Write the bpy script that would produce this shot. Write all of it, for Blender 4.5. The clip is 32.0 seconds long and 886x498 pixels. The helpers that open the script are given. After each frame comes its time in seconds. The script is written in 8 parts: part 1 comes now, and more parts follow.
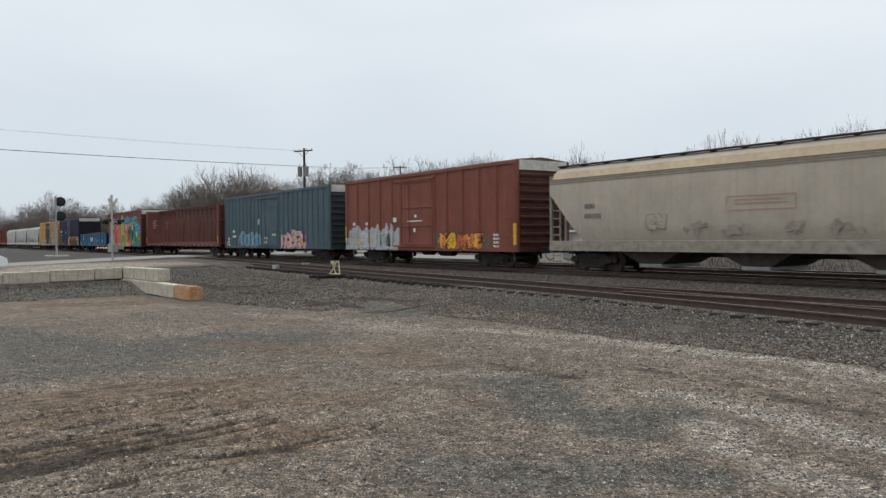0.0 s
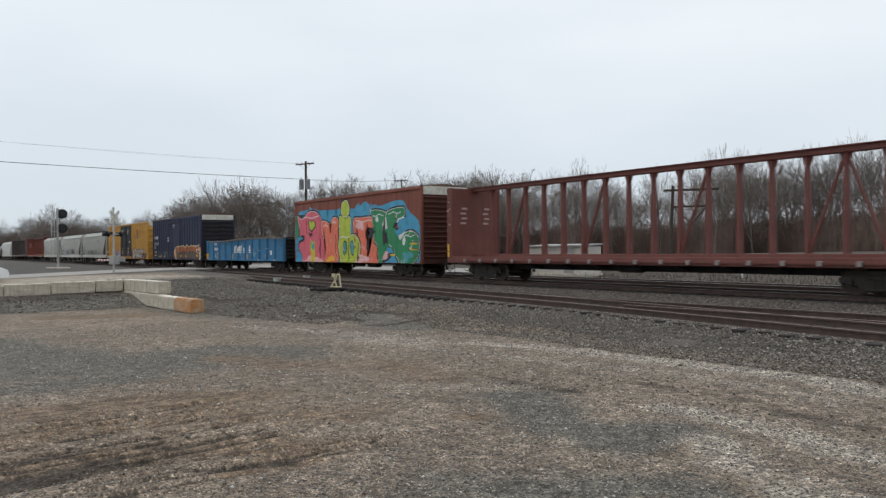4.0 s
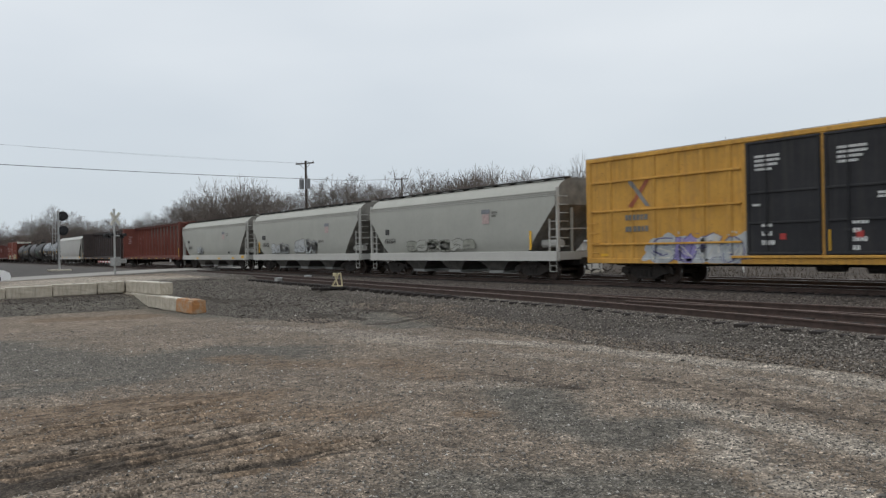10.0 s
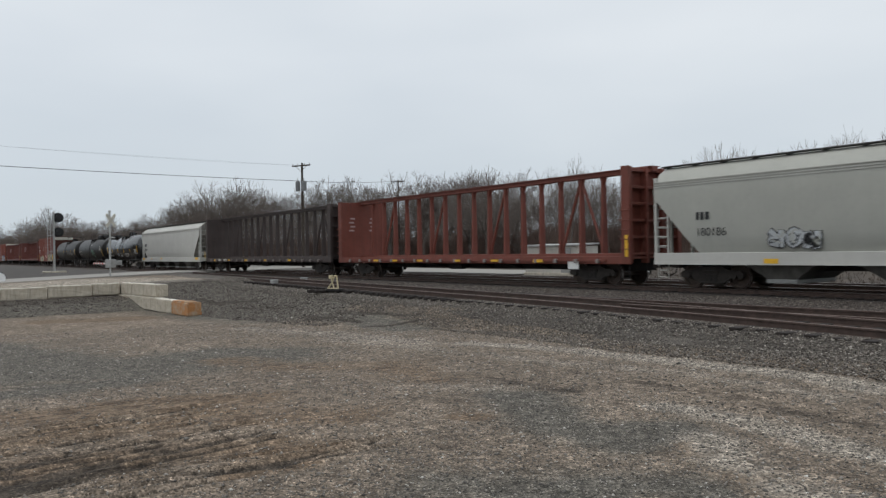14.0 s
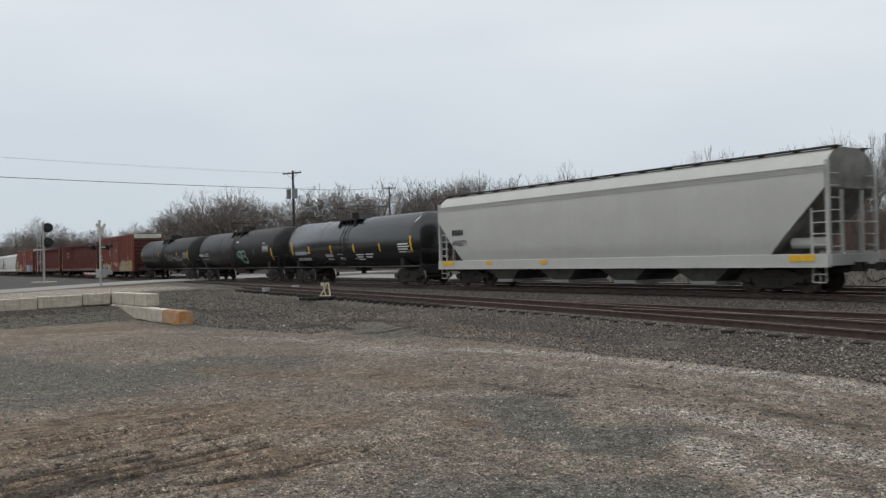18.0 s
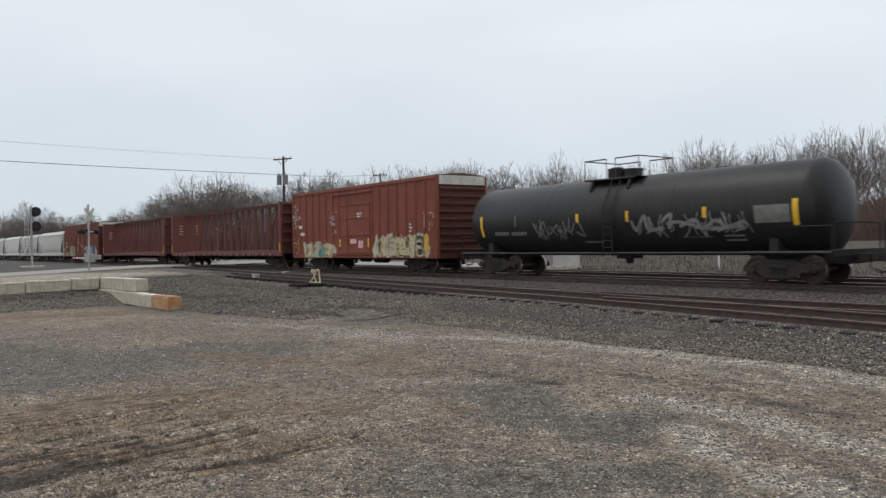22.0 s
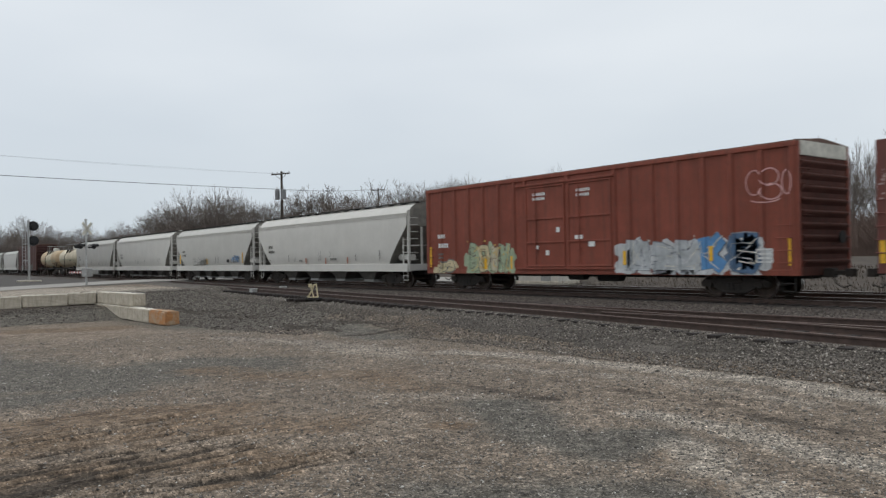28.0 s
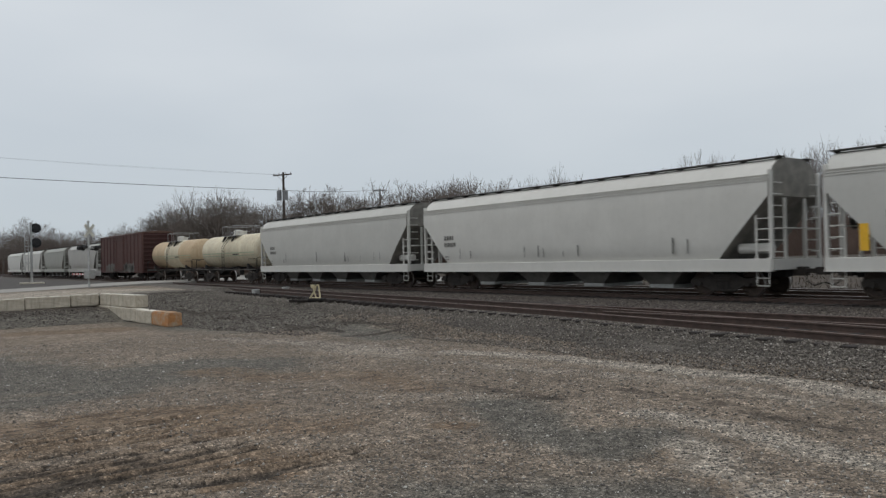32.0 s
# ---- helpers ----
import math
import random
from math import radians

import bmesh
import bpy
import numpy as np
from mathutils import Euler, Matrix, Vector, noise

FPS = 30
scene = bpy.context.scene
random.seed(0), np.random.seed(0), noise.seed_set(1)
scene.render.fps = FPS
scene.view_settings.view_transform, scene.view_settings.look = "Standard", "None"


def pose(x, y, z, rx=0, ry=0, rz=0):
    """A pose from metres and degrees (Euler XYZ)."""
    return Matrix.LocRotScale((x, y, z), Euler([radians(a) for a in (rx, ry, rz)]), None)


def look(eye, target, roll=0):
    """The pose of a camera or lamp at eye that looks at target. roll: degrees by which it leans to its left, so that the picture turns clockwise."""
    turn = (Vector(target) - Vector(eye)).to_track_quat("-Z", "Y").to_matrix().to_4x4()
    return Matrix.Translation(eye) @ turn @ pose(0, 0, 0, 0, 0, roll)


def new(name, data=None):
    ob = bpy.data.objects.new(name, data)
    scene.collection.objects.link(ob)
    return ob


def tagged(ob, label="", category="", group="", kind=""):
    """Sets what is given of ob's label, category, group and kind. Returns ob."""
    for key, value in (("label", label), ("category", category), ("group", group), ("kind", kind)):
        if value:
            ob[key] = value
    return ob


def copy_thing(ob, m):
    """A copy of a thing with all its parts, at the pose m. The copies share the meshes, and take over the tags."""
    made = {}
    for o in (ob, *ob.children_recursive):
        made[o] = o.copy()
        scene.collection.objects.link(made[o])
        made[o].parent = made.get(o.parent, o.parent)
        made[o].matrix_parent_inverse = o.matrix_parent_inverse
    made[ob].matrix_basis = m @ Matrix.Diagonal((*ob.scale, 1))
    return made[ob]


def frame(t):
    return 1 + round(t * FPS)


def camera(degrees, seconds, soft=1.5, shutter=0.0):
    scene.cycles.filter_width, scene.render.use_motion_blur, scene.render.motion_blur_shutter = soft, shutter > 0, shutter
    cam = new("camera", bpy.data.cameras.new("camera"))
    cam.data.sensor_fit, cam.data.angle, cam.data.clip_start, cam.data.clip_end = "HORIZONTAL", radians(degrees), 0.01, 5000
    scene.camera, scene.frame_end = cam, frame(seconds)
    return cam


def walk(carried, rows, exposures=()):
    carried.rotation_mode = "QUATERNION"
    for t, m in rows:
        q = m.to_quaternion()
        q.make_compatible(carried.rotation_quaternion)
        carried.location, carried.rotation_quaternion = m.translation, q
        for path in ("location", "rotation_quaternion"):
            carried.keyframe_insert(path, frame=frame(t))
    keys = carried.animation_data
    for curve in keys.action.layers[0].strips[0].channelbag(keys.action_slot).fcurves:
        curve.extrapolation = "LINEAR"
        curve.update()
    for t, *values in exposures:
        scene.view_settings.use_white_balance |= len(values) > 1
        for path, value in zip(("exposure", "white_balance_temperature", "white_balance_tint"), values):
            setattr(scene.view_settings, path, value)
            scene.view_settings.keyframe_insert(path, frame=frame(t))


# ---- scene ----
EYE = 1.43                       # lens height over the rail heads of the main track
MAIN_Y = 23.55                   # centre line of the track that the train runs on
cam = camera(59.63, 32.0, 1.35, 0.2)
# seconds, heading, tilt and lean in degrees
PATH = [
    (0, 54.66, -0.89, -0.63), (0.5, 54.71, -0.68, -0.71), (1, 54.85, -0.70, -0.36), (1.5, 54.86, -0.56, -0.35), (2, 54.73, -0.55, -0.69),
    (2.5, 54.51, -0.28, -0.41), (3, 54.67, -0.06, -0.10), (3.5, 54.71, 0.11, -0.48), (5.5, 54.81, 0.03, -0.40), (6, 54.80, 0.02, -1.15),
    (6.5, 54.91, -0.02, -1.10), (7, 54.84, 0.05, -0.77), (7.5, 54.83, 0.07, -1.35), (8, 54.84, 0.08, -1.49), (8.5, 54.89, 0.14, -1.09),
    (9, 54.88, 0.10, -1.07), (9.5, 54.82, -0.01, -1.27), (10, 54.80, -0.06, -1.10), (10.5, 54.77, -0.07, -1.20), (11, 54.88, 0.01, -1.02),
    (11.5, 55.04, 0.11, -1.23), (12, 55.20, 0.15, -1.21), (12.5, 55.13, 0.13, -0.85), (13, 54.97, 0.14, -1.24), (13.5, 54.72, 0.10, -1.09),
    (14, 54.51, 0.13, -0.95), (14.5, 54.25, 0.21, -1.45), (16.5, 54.16, 0.51, -1.18), (17, 54.11, 0.52, -0.99), (17.5, 53.95, 0.53, -1.10),
    (18, 53.89, 0.57, -1.56), (18.5, 53.96, 0.60, -1.64), (19, 54.03, 0.63, -1.21), (19.5, 53.94, 0.64, -1.10), (20, 53.81, 0.53, -0.49),
    (20.5, 53.54, 0.26, -0.89), (21, 53.36, -0.00, -0.79), (21.5, 53.22, -0.22, -0.75), (22, 53.21, -0.37, -1.09), (22.5, 53.24, -0.44, -0.86),
    (23, 53.20, -0.37, -1.07), (23.5, 53.11, -0.22, -1.34), (24, 53.05, -0.12, -1.46), (24.5, 53.09, -0.07, -1.77), (25, 53.13, 0.11, -1.73),
    (25.5, 53.10, 0.38, -1.76), (27.5, 52.92, 0.78, -1.33), (28, 53.03, 0.73, -1.01), (28.5, 53.24, 0.73, -1.03), (29, 53.42, 0.80, -1.17),
    (29.5, 53.52, 0.94, -1.06), (30, 53.49, 0.99, -1.27), (30.5, 53.41, 1.00, -1.25), (31, 53.28, 0.95, -1.36), (31.5, 53.20, 0.87, -1.42),
    (32, 53.18, 0.74, -1.29),
]
walk(cam, [(t, pose(0, 0, EYE, 0, 0, h) @ pose(0, 0, 0, 90 + p, 0, 0) @ pose(0, 0, 0, 0, 0, r)) for t, h, p, r in PATH],
     exposures=[(0.0, 0.13), (2.4, 0.17), (3.4, 0.2), (6.0, 0.09), (9.0, 0.04), (12.0, -0.02), (14.0, 0.0), (19.0, 0.0), (21.0, 0.05), (23.0, 0.18), (24.5, 0.18), (25.5, 0.1), (28.0, 0.04), (29.0, 0.05), (30.0, -0.12), (31.0, -0.16), (32.0, -0.17)])

# ---------------------------------------------------------------- light
world = bpy.data.worlds.new("overcast_sky")
scene.world = world
world.use_nodes = True
wn, wl = world.node_tree.nodes, world.node_tree.links
wn.clear()
w_out = wn.new("ShaderNodeOutputWorld")
w_bg = wn.new("ShaderNodeBackground")
w_sky = wn.new("ShaderNodeTexSky")
w_sky.sky_type = "NISHITA"
w_sky.sun_disc = False
w_sky.sun_elevation = radians(68)
w_sky.sun_rotation = radians(228)
w_geo = wn.new("ShaderNodeTexCoord")
w_map = wn.new("ShaderNodeMapping")
w_map.inputs["Scale"].default_value = (1.0, 1.0, 3.2)
w_noise = wn.new("ShaderNodeTexNoise")
w_noise.inputs["Scale"].default_value = 1.3
w_noise.inputs["Detail"].default_value = 4.0
w_noise.inputs["Roughness"].default_value = 0.45
w_ramp = wn.new("ShaderNodeValToRGB")
w_ramp.color_ramp.elements[0].position = 0.32
w_ramp.color_ramp.elements[0].color = (6.85, 7.4, 7.95, 1)
w_ramp.color_ramp.elements[1].position = 0.68
w_ramp.color_ramp.elements[1].color = (8.4, 8.8, 9.12, 1)
w_mix = wn.new("ShaderNodeMix")
w_mix.data_type = "RGBA"
w_mix.inputs[0].default_value = 0.94
wl.new(w_geo.outputs["Generated"], w_map.inputs["Vector"])
wl.new(w_map.outputs[0], w_noise.inputs["Vector"])
wl.new(w_noise.outputs["Fac"], w_ramp.inputs["Fac"])
wl.new(w_sky.outputs[0], w_mix.inputs[6])
w_sep = wn.new("ShaderNodeSeparateXYZ")
w_low = wn.new("ShaderNodeValToRGB")
w_low.color_ramp.elements[0].position, w_low.color_ramp.elements[0].color = 0.0, (0.72, 0.765, 0.80, 1)
w_low.color_ramp.elements[1].position, w_low.color_ramp.elements[1].color = 0.24, (1.0, 1.0, 1.0, 1)
w_veil = wn.new("ShaderNodeMix")
w_veil.data_type, w_veil.blend_type = "RGBA", "MULTIPLY"
w_veil.inputs[0].default_value = 1.0
wl.new(w_geo.outputs["Generated"], w_sep.inputs[0])
wl.new(w_sep.outputs["Z"], w_low.inputs["Fac"])
wl.new(w_ramp.outputs[0], w_veil.inputs[6])
wl.new(w_low.outputs[0], w_veil.inputs[7])
wl.new(w_veil.outputs[2], w_mix.inputs[7])
wl.new(w_mix.outputs[2], w_bg.inputs["Color"])
w_bg.inputs["Strength"].default_value = 0.1
wl.new(w_bg.outputs[0], w_out.inputs["Surface"])

sun_data = bpy.data.lights.new("sun", "SUN")
sun_data.energy = 0.75
sun_data.angle = radians(25)
sun_data.color = (1.0, 0.97, 0.93)
sun = new("sun", sun_data)
sun.matrix_world = look((0, 0, 60), (18, 16, 0))


# ---------------------------------------------------------------- materials
def tree_of(name):
    m = bpy.data.materials.new(name)
    m.use_nodes = True
    nt = m.node_tree
    return m, nt, nt.nodes["Principled BSDF"]


def noise_node(nt, scale, detail=4.0, rough=0.55, stretch=(1, 1, 1), coords="Object"):
    tc = nt.nodes.new("ShaderNodeTexCoord")
    mp = nt.nodes.new("ShaderNodeMapping")
    mp.inputs["Scale"].default_value = stretch
    n = nt.nodes.new("ShaderNodeTexNoise")
    n.inputs["Scale"].default_value = scale
    n.inputs["Detail"].default_value = detail
    n.inputs["Roughness"].default_value = rough
    nt.links.new(tc.outputs[coords], mp.inputs["Vector"])
    nt.links.new(mp.outputs[0], n.inputs["Vector"])
    return n


def ramp_node(nt, src, p0, c0, p1, c1):
    r = nt.nodes.new("ShaderNodeValToRGB")
    r.color_ramp.elements[0].position, r.color_ramp.elements[0].color = p0, (*c0, 1)
    r.color_ramp.elements[1].position, r.color_ramp.elements[1].color = p1, (*c1, 1)
    nt.links.new(src, r.inputs["Fac"])
    return r


def mix_node(nt, fac, a, b, mode="MIX"):
    m = nt.nodes.new("ShaderNodeMix")
    m.data_type, m.blend_type = "RGBA", mode
    for sock, v in ((m.inputs[0], fac), (m.inputs[6], a), (m.inputs[7], b)):
        if isinstance(v, (int, float)):
            sock.default_value = v
        elif isinstance(v, tuple):
            sock.default_value = (*v, 1)
        else:
            nt.links.new(v, sock)
    return m.outputs[2]


def bump_to(nt, bsdf, height, strength, distance):
    b = nt.nodes.new("ShaderNodeBump")
    b.inputs["Strength"].default_value, b.inputs["Distance"].default_value = strength, distance
    nt.links.new(height, b.inputs["Height"])
    nt.links.new(b.outputs[0], bsdf.inputs["Normal"])


def paint(name, col, dirt=(0.10, 0.075, 0.06), amount=0.45, rough=0.6, streak=0.5, fleck=(0.16, 0.07, 0.04), flecks=0.0, fading=1.0, gloss=0.3):
    """Weathered paint on steel: fading, vertical streaks of dirt, specks of rust."""
    m, nt, bs = tree_of(name)
    fade = noise_node(nt, 0.7, 5.0, 0.6)
    f_r = ramp_node(nt, fade.outputs["Fac"], 0.3, tuple(c * (1 - 0.18 * fading) for c in col), 0.72, tuple(min(1, c * (1 + 0.13 * fading) + 0.008 * fading) for c in col))
    st = noise_node(nt, 1.0, 5.0, 0.6, (7.0, 7.0, 0.35))
    s_r = ramp_node(nt, st.outputs["Fac"], 0.46, (0, 0, 0), 0.78, (streak, streak, streak))
    c1 = mix_node(nt, s_r.outputs[0], f_r.outputs[0], dirt)
    gr = noise_node(nt, 5.0, 6.0, 0.65)
    g_r = ramp_node(nt, gr.outputs["Fac"], 0.5, (0, 0, 0), 0.8, (amount, amount, amount))
    c2 = mix_node(nt, g_r.outputs[0], c1, dirt)
    if flecks:
        fl = noise_node(nt, 14.0, 4.0, 0.7)
        l_r = ramp_node(nt, fl.outputs["Fac"], 0.66 - 0.1 * flecks, (0, 0, 0), 0.70, (0.9, 0.9, 0.9))
        c2 = mix_node(nt, l_r.outputs[0], c2, fleck)
    nt.links.new(c2, bs.inputs["Base Color"])
    bs.inputs["Roughness"].default_value = rough
    bs.inputs["Specular IOR Level"].default_value = gloss
    dn = noise_node(nt, 1.6, 3.0, 0.5)
    bump_to(nt, bs, dn.outputs["Fac"], 0.25, 0.02)
    return m


def plain(name, col, rough=0.7, var=0.25, scale=6.0, metal=0.0, bump=0.0):
    m, nt, bs = tree_of(name)
    n = noise_node(nt, scale, 5.0, 0.6)
    r = ramp_node(nt, n.outputs["Fac"], 0.3, tuple(c * (1 - var) for c in col), 0.7, tuple(min(1, c * (1 + var)) for c in col))
    nt.links.new(r.outputs[0], bs.inputs["Base Color"])
    bs.inputs["Roughness"].default_value, bs.inputs["Metallic"].default_value = rough, metal
    if bump:
        bump_to(nt, bs, n.outputs["Fac"], bump, 0.02)
    return m


M = {}
M["box_red"] = paint("oxide_red_paint", (0.222, 0.066, 0.041), (0.075, 0.040, 0.032), 0.35, flecks=0.3)
M["box_red2"] = paint("faded_red_paint", (0.236, 0.060, 0.036), (0.085, 0.042, 0.033), 0.4, flecks=0.5)
M["box_maroon"] = paint("maroon_paint", (0.112, 0.052, 0.044), (0.06, 0.04, 0.036), 0.4, flecks=0.3)
M["box_teal"] = paint("grey_teal_paint", (0.068, 0.115, 0.135), (0.06, 0.065, 0.066), 0.4, flecks=0.25)
M["box_navy"] = paint("navy_paint", (0.026, 0.034, 0.072), (0.045, 0.045, 0.05), 0.35, flecks=0.3)
M["box_yellow"] = paint("ochre_yellow_paint", (0.62, 0.33, 0.060), (0.23, 0.13, 0.06), 0.35, flecks=0.3)
# end paints: side colours darkened, shade of the ends put in with brown grime
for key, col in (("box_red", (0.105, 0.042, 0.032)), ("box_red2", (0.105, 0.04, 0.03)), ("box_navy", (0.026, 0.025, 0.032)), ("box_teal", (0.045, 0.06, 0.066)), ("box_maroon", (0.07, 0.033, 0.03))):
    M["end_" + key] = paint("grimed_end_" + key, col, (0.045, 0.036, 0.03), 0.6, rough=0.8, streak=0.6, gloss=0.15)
M["door_black"] = paint("black_door_paint", (0.02, 0.02, 0.023), (0.06, 0.055, 0.05), 0.3)
M["gondola_blue"] = paint("sky_blue_paint", (0.035, 0.19, 0.36), (0.10, 0.09, 0.08), 0.5, flecks=0.7)
M["cb_brown"] = paint("brown_red_paint", (0.165, 0.055, 0.044), (0.075, 0.048, 0.04), 0.5, flecks=0.5)
M["cb_red"] = paint("rust_red_paint", (0.19, 0.055, 0.038), (0.08, 0.045, 0.036), 0.45, flecks=0.5)
M["cb_black"] = paint("sooty_black_paint", (0.058, 0.045, 0.042), (0.10, 0.07, 0.06), 0.4, flecks=0.3)
M["hop_tan"] = paint("stained_tan_grey_paint", (0.45, 0.395, 0.32), (0.27, 0.21, 0.14), 0.3, streak=0.35, fading=0.7)
M["hop_grey"] = paint("light_grey_paint", (0.40, 0.40, 0.36), (0.20, 0.19, 0.165), 0.14, streak=0.07, fading=0.35)
M["hop_white"] = paint("off_white_paint", (0.60, 0.585, 0.545), (0.34, 0.32, 0.28), 0.14, streak=0.07, fading=0.35)
M["hop_mist"] = paint("mist_grey_paint", (0.52, 0.51, 0.475), (0.28, 0.265, 0.235), 0.14, streak=0.07, fading=0.35)
M["tank_black"] = paint("gloss_black_paint", (0.013, 0.013, 0.014), (0.05, 0.045, 0.04), 0.16, rough=0.24, streak=0.2, gloss=0.95)
M["tank_dull"] = paint("dull_black_paint", (0.019, 0.0175, 0.0165), (0.055, 0.046, 0.04), 0.3, rough=0.45, streak=0.3, gloss=0.3)
M["tank_cream"] = paint("cream_paint", (0.66, 0.60, 0.45), (0.40, 0.25, 0.12), 0.45, streak=0.6)
M["tank_tan"] = paint("tan_spilled_paint", (0.55, 0.42, 0.27), (0.36, 0.23, 0.12), 0.5, streak=0.6)
M["roof_steel"] = plain("galvanised_roof_steel", (0.42, 0.41, 0.38), 0.5, 0.3, 2.0)
M["roof_brown"] = plain("rusted_roof_steel", (0.13, 0.075, 0.055), 0.8, 0.35, 3.0)
M["end_white"] = plain("excess_height_white", (0.55, 0.53, 0.46), 0.6, 0.25, 4.0)
M["under"] = plain("underframe_grime", (0.020, 0.0175, 0.016), 0.85, 0.4, 5.0)
M["truck"] = plain("truck_cast_steel", (0.030, 0.024, 0.020), 0.8, 0.4, 8.0)
M["wheel"] = plain("wheel_rust_brown", (0.055, 0.037, 0.028), 0.75, 0.35, 9.0)
M["tread"] = plain("polished_tread", (0.42, 0.40, 0.38), 0.3, 0.15, 9.0, 0.9)
M["steel_light"] = plain("bare_grey_steel", (0.30, 0.30, 0.29), 0.55, 0.2, 6.0)
M["dark_walk"] = plain("grating_dark_steel", (0.06, 0.056, 0.05), 0.8, 0.3, 10.0)
M["yellow"] = plain("reflective_yellow", (0.78, 0.44, 0.025), 0.5, 0.12, 9.0)
M["orange"] = plain("spray_orange", (0.72, 0.20, 0.05), 0.6, 0.12, 4.0)
M["white"] = plain("stencil_white", (0.70, 0.70, 0.68), 0.6, 0.15, 14.0)
M["black"] = plain("stencil_black", (0.02, 0.02, 0.022), 0.6, 0.2, 9.0)
M["g_coral"] = plain("spray_coral", (0.74, 0.17, 0.10), 0.55, 0.14, 3.0)
M["g_pink"] = plain("spray_pink", (0.64, 0.115, 0.155), 0.55, 0.18, 3.0)
M["g_palepink"] = plain("spray_pale_pink", (0.72, 0.42, 0.40), 0.6, 0.15, 3.0)
M["g_indigo"] = plain("spray_indigo", (0.085, 0.075, 0.20), 0.6, 0.25, 3.0)
M["g_flesh"] = plain("spray_peach", (0.66, 0.44, 0.36), 0.6, 0.15, 3.0)
M["g_shield"] = plain("faded_pink_decal", (0.46, 0.345, 0.325), 0.6, 0.2, 9.0)
M["g_lime"] = plain("spray_lime", (0.42, 0.50, 0.05), 0.55, 0.14, 3.0)
M["g_green"] = plain("spray_green", (0.022, 0.22, 0.085), 0.55, 0.16, 3.0)
M["g_sky"] = plain("spray_sky_blue", (0.055, 0.30, 0.48), 0.55, 0.16, 2.0)
M["g_teal"] = plain("spray_teal", (0.06, 0.30, 0.33), 0.55, 0.16, 3.0)
M["g_silver"] = plain("spray_silver_grey", (0.40, 0.42, 0.43), 0.5, 0.25, 3.0)
M["g_steel"] = plain("spray_steel_grey", (0.20, 0.21, 0.23), 0.55, 0.25, 3.0)
M["g_pale"] = plain("spray_pale_grey", (0.50, 0.51, 0.51), 0.55, 0.2, 3.0)
M["g_ember"] = plain("spray_ember", (0.55, 0.10, 0.03), 0.6, 0.25, 3.0)
M["g_cream"] = plain("spray_cream", (0.56, 0.48, 0.30), 0.6, 0.25, 3.0)
M["g_lilac"] = plain("spray_lilac", (0.27, 0.23, 0.46), 0.6, 0.2, 3.0)
M["g_red"] = plain("spray_red", (0.42, 0.04, 0.035), 0.6, 0.2, 3.0)
M["g_steelblue"] = plain("spray_steel_blue", (0.07, 0.13, 0.22), 0.6, 0.25, 3.0)
M["g_maroon"] = plain("spray_dull_red", (0.22, 0.045, 0.04), 0.6, 0.35, 2.0)
M["g_blue"] = plain("spray_blue", (0.09, 0.24, 0.46), 0.6, 0.2, 3.0)
M["g_mint"] = plain("spray_grey_green", (0.33, 0.40, 0.27), 0.6, 0.25, 3.0)
M["g_moss"] = plain("spray_moss_grey", (0.27, 0.275, 0.23), 0.65, 0.25, 3.0)
M["g_rust"] = plain("spray_rust_orange", (0.36, 0.115, 0.06), 0.7, 0.3, 3.0)
M["g_smoke"] = plain("spray_smoke", (0.17, 0.165, 0.15), 0.7, 0.3, 3.0)
M["g_scrawl"] = plain("spray_pale_green", (0.22, 0.38, 0.29), 0.6, 0.2, 3.0)
M["g_haze"] = plain("spray_thin_grey", (0.20, 0.195, 0.185), 0.6, 0.45, 2.5)
M["bay_grey"] = plain("dark_grey_bay_steel", (0.075, 0.07, 0.062), 0.75, 0.4, 3.0)
M["g_umber"] = plain("spray_umber", (0.12, 0.085, 0.065), 0.7, 0.4, 3.0)
M["g_brick"] = plain("spray_brick_orange", (0.37, 0.105, 0.045), 0.65, 0.35, 3.0)
M["g_ochre"] = plain("spray_ochre", (0.55, 0.36, 0.10), 0.6, 0.2, 3.0)
M["g_fade"] = plain("faded_red_logo", (0.34, 0.10, 0.045), 0.7, 0.3, 5.0)
M["g_bone"] = plain("spray_bone", (0.50, 0.45, 0.33), 0.6, 0.2, 3.0)
M["chip_pale"] = plain("flaked_pale_primer", (0.40, 0.29, 0.27), 0.8, 0.25, 6.0)
M["scuffed_blue"] = plain("scuffed_pale_blue", (0.20, 0.34, 0.42), 0.7, 0.35, 6.0)
M["faded_rust"] = plain("faded_rust_lettering", (0.40, 0.25, 0.18), 0.7, 0.2, 6.0)
M["hop_soot"] = plain("sooty_smear", (0.27, 0.24, 0.195), 0.8, 0.3, 4.0)
M["hop_end"] = plain("dark_grey_end_paint", (0.21, 0.198, 0.175), 0.8, 0.4, 1.6)
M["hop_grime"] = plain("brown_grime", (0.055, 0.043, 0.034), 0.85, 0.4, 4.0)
M["roof_ochre"] = paint("ochre_stain", (0.46, 0.36, 0.235), (0.30, 0.22, 0.13), 0.6, streak=0.6)
M["winch_grey"] = plain("winch_grey", (0.22, 0.19, 0.175), 0.8, 0.35, 3.0)
M["top_rail"] = plain("battered_rail", (0.13, 0.11, 0.095), 0.8, 0.4, 2.5)
M["pot_grey"] = plain("transformer_grey", (0.19, 0.195, 0.20), 0.6, 0.2, 4.0)
M["shed_white"] = paint("chalky_white_paint", (0.50, 0.475, 0.43), (0.3, 0.27, 0.22), 0.25, streak=0.3)
M["rail_side"] = plain("rail_rust", (0.070, 0.045, 0.036), 0.8, 0.3, 6.0)
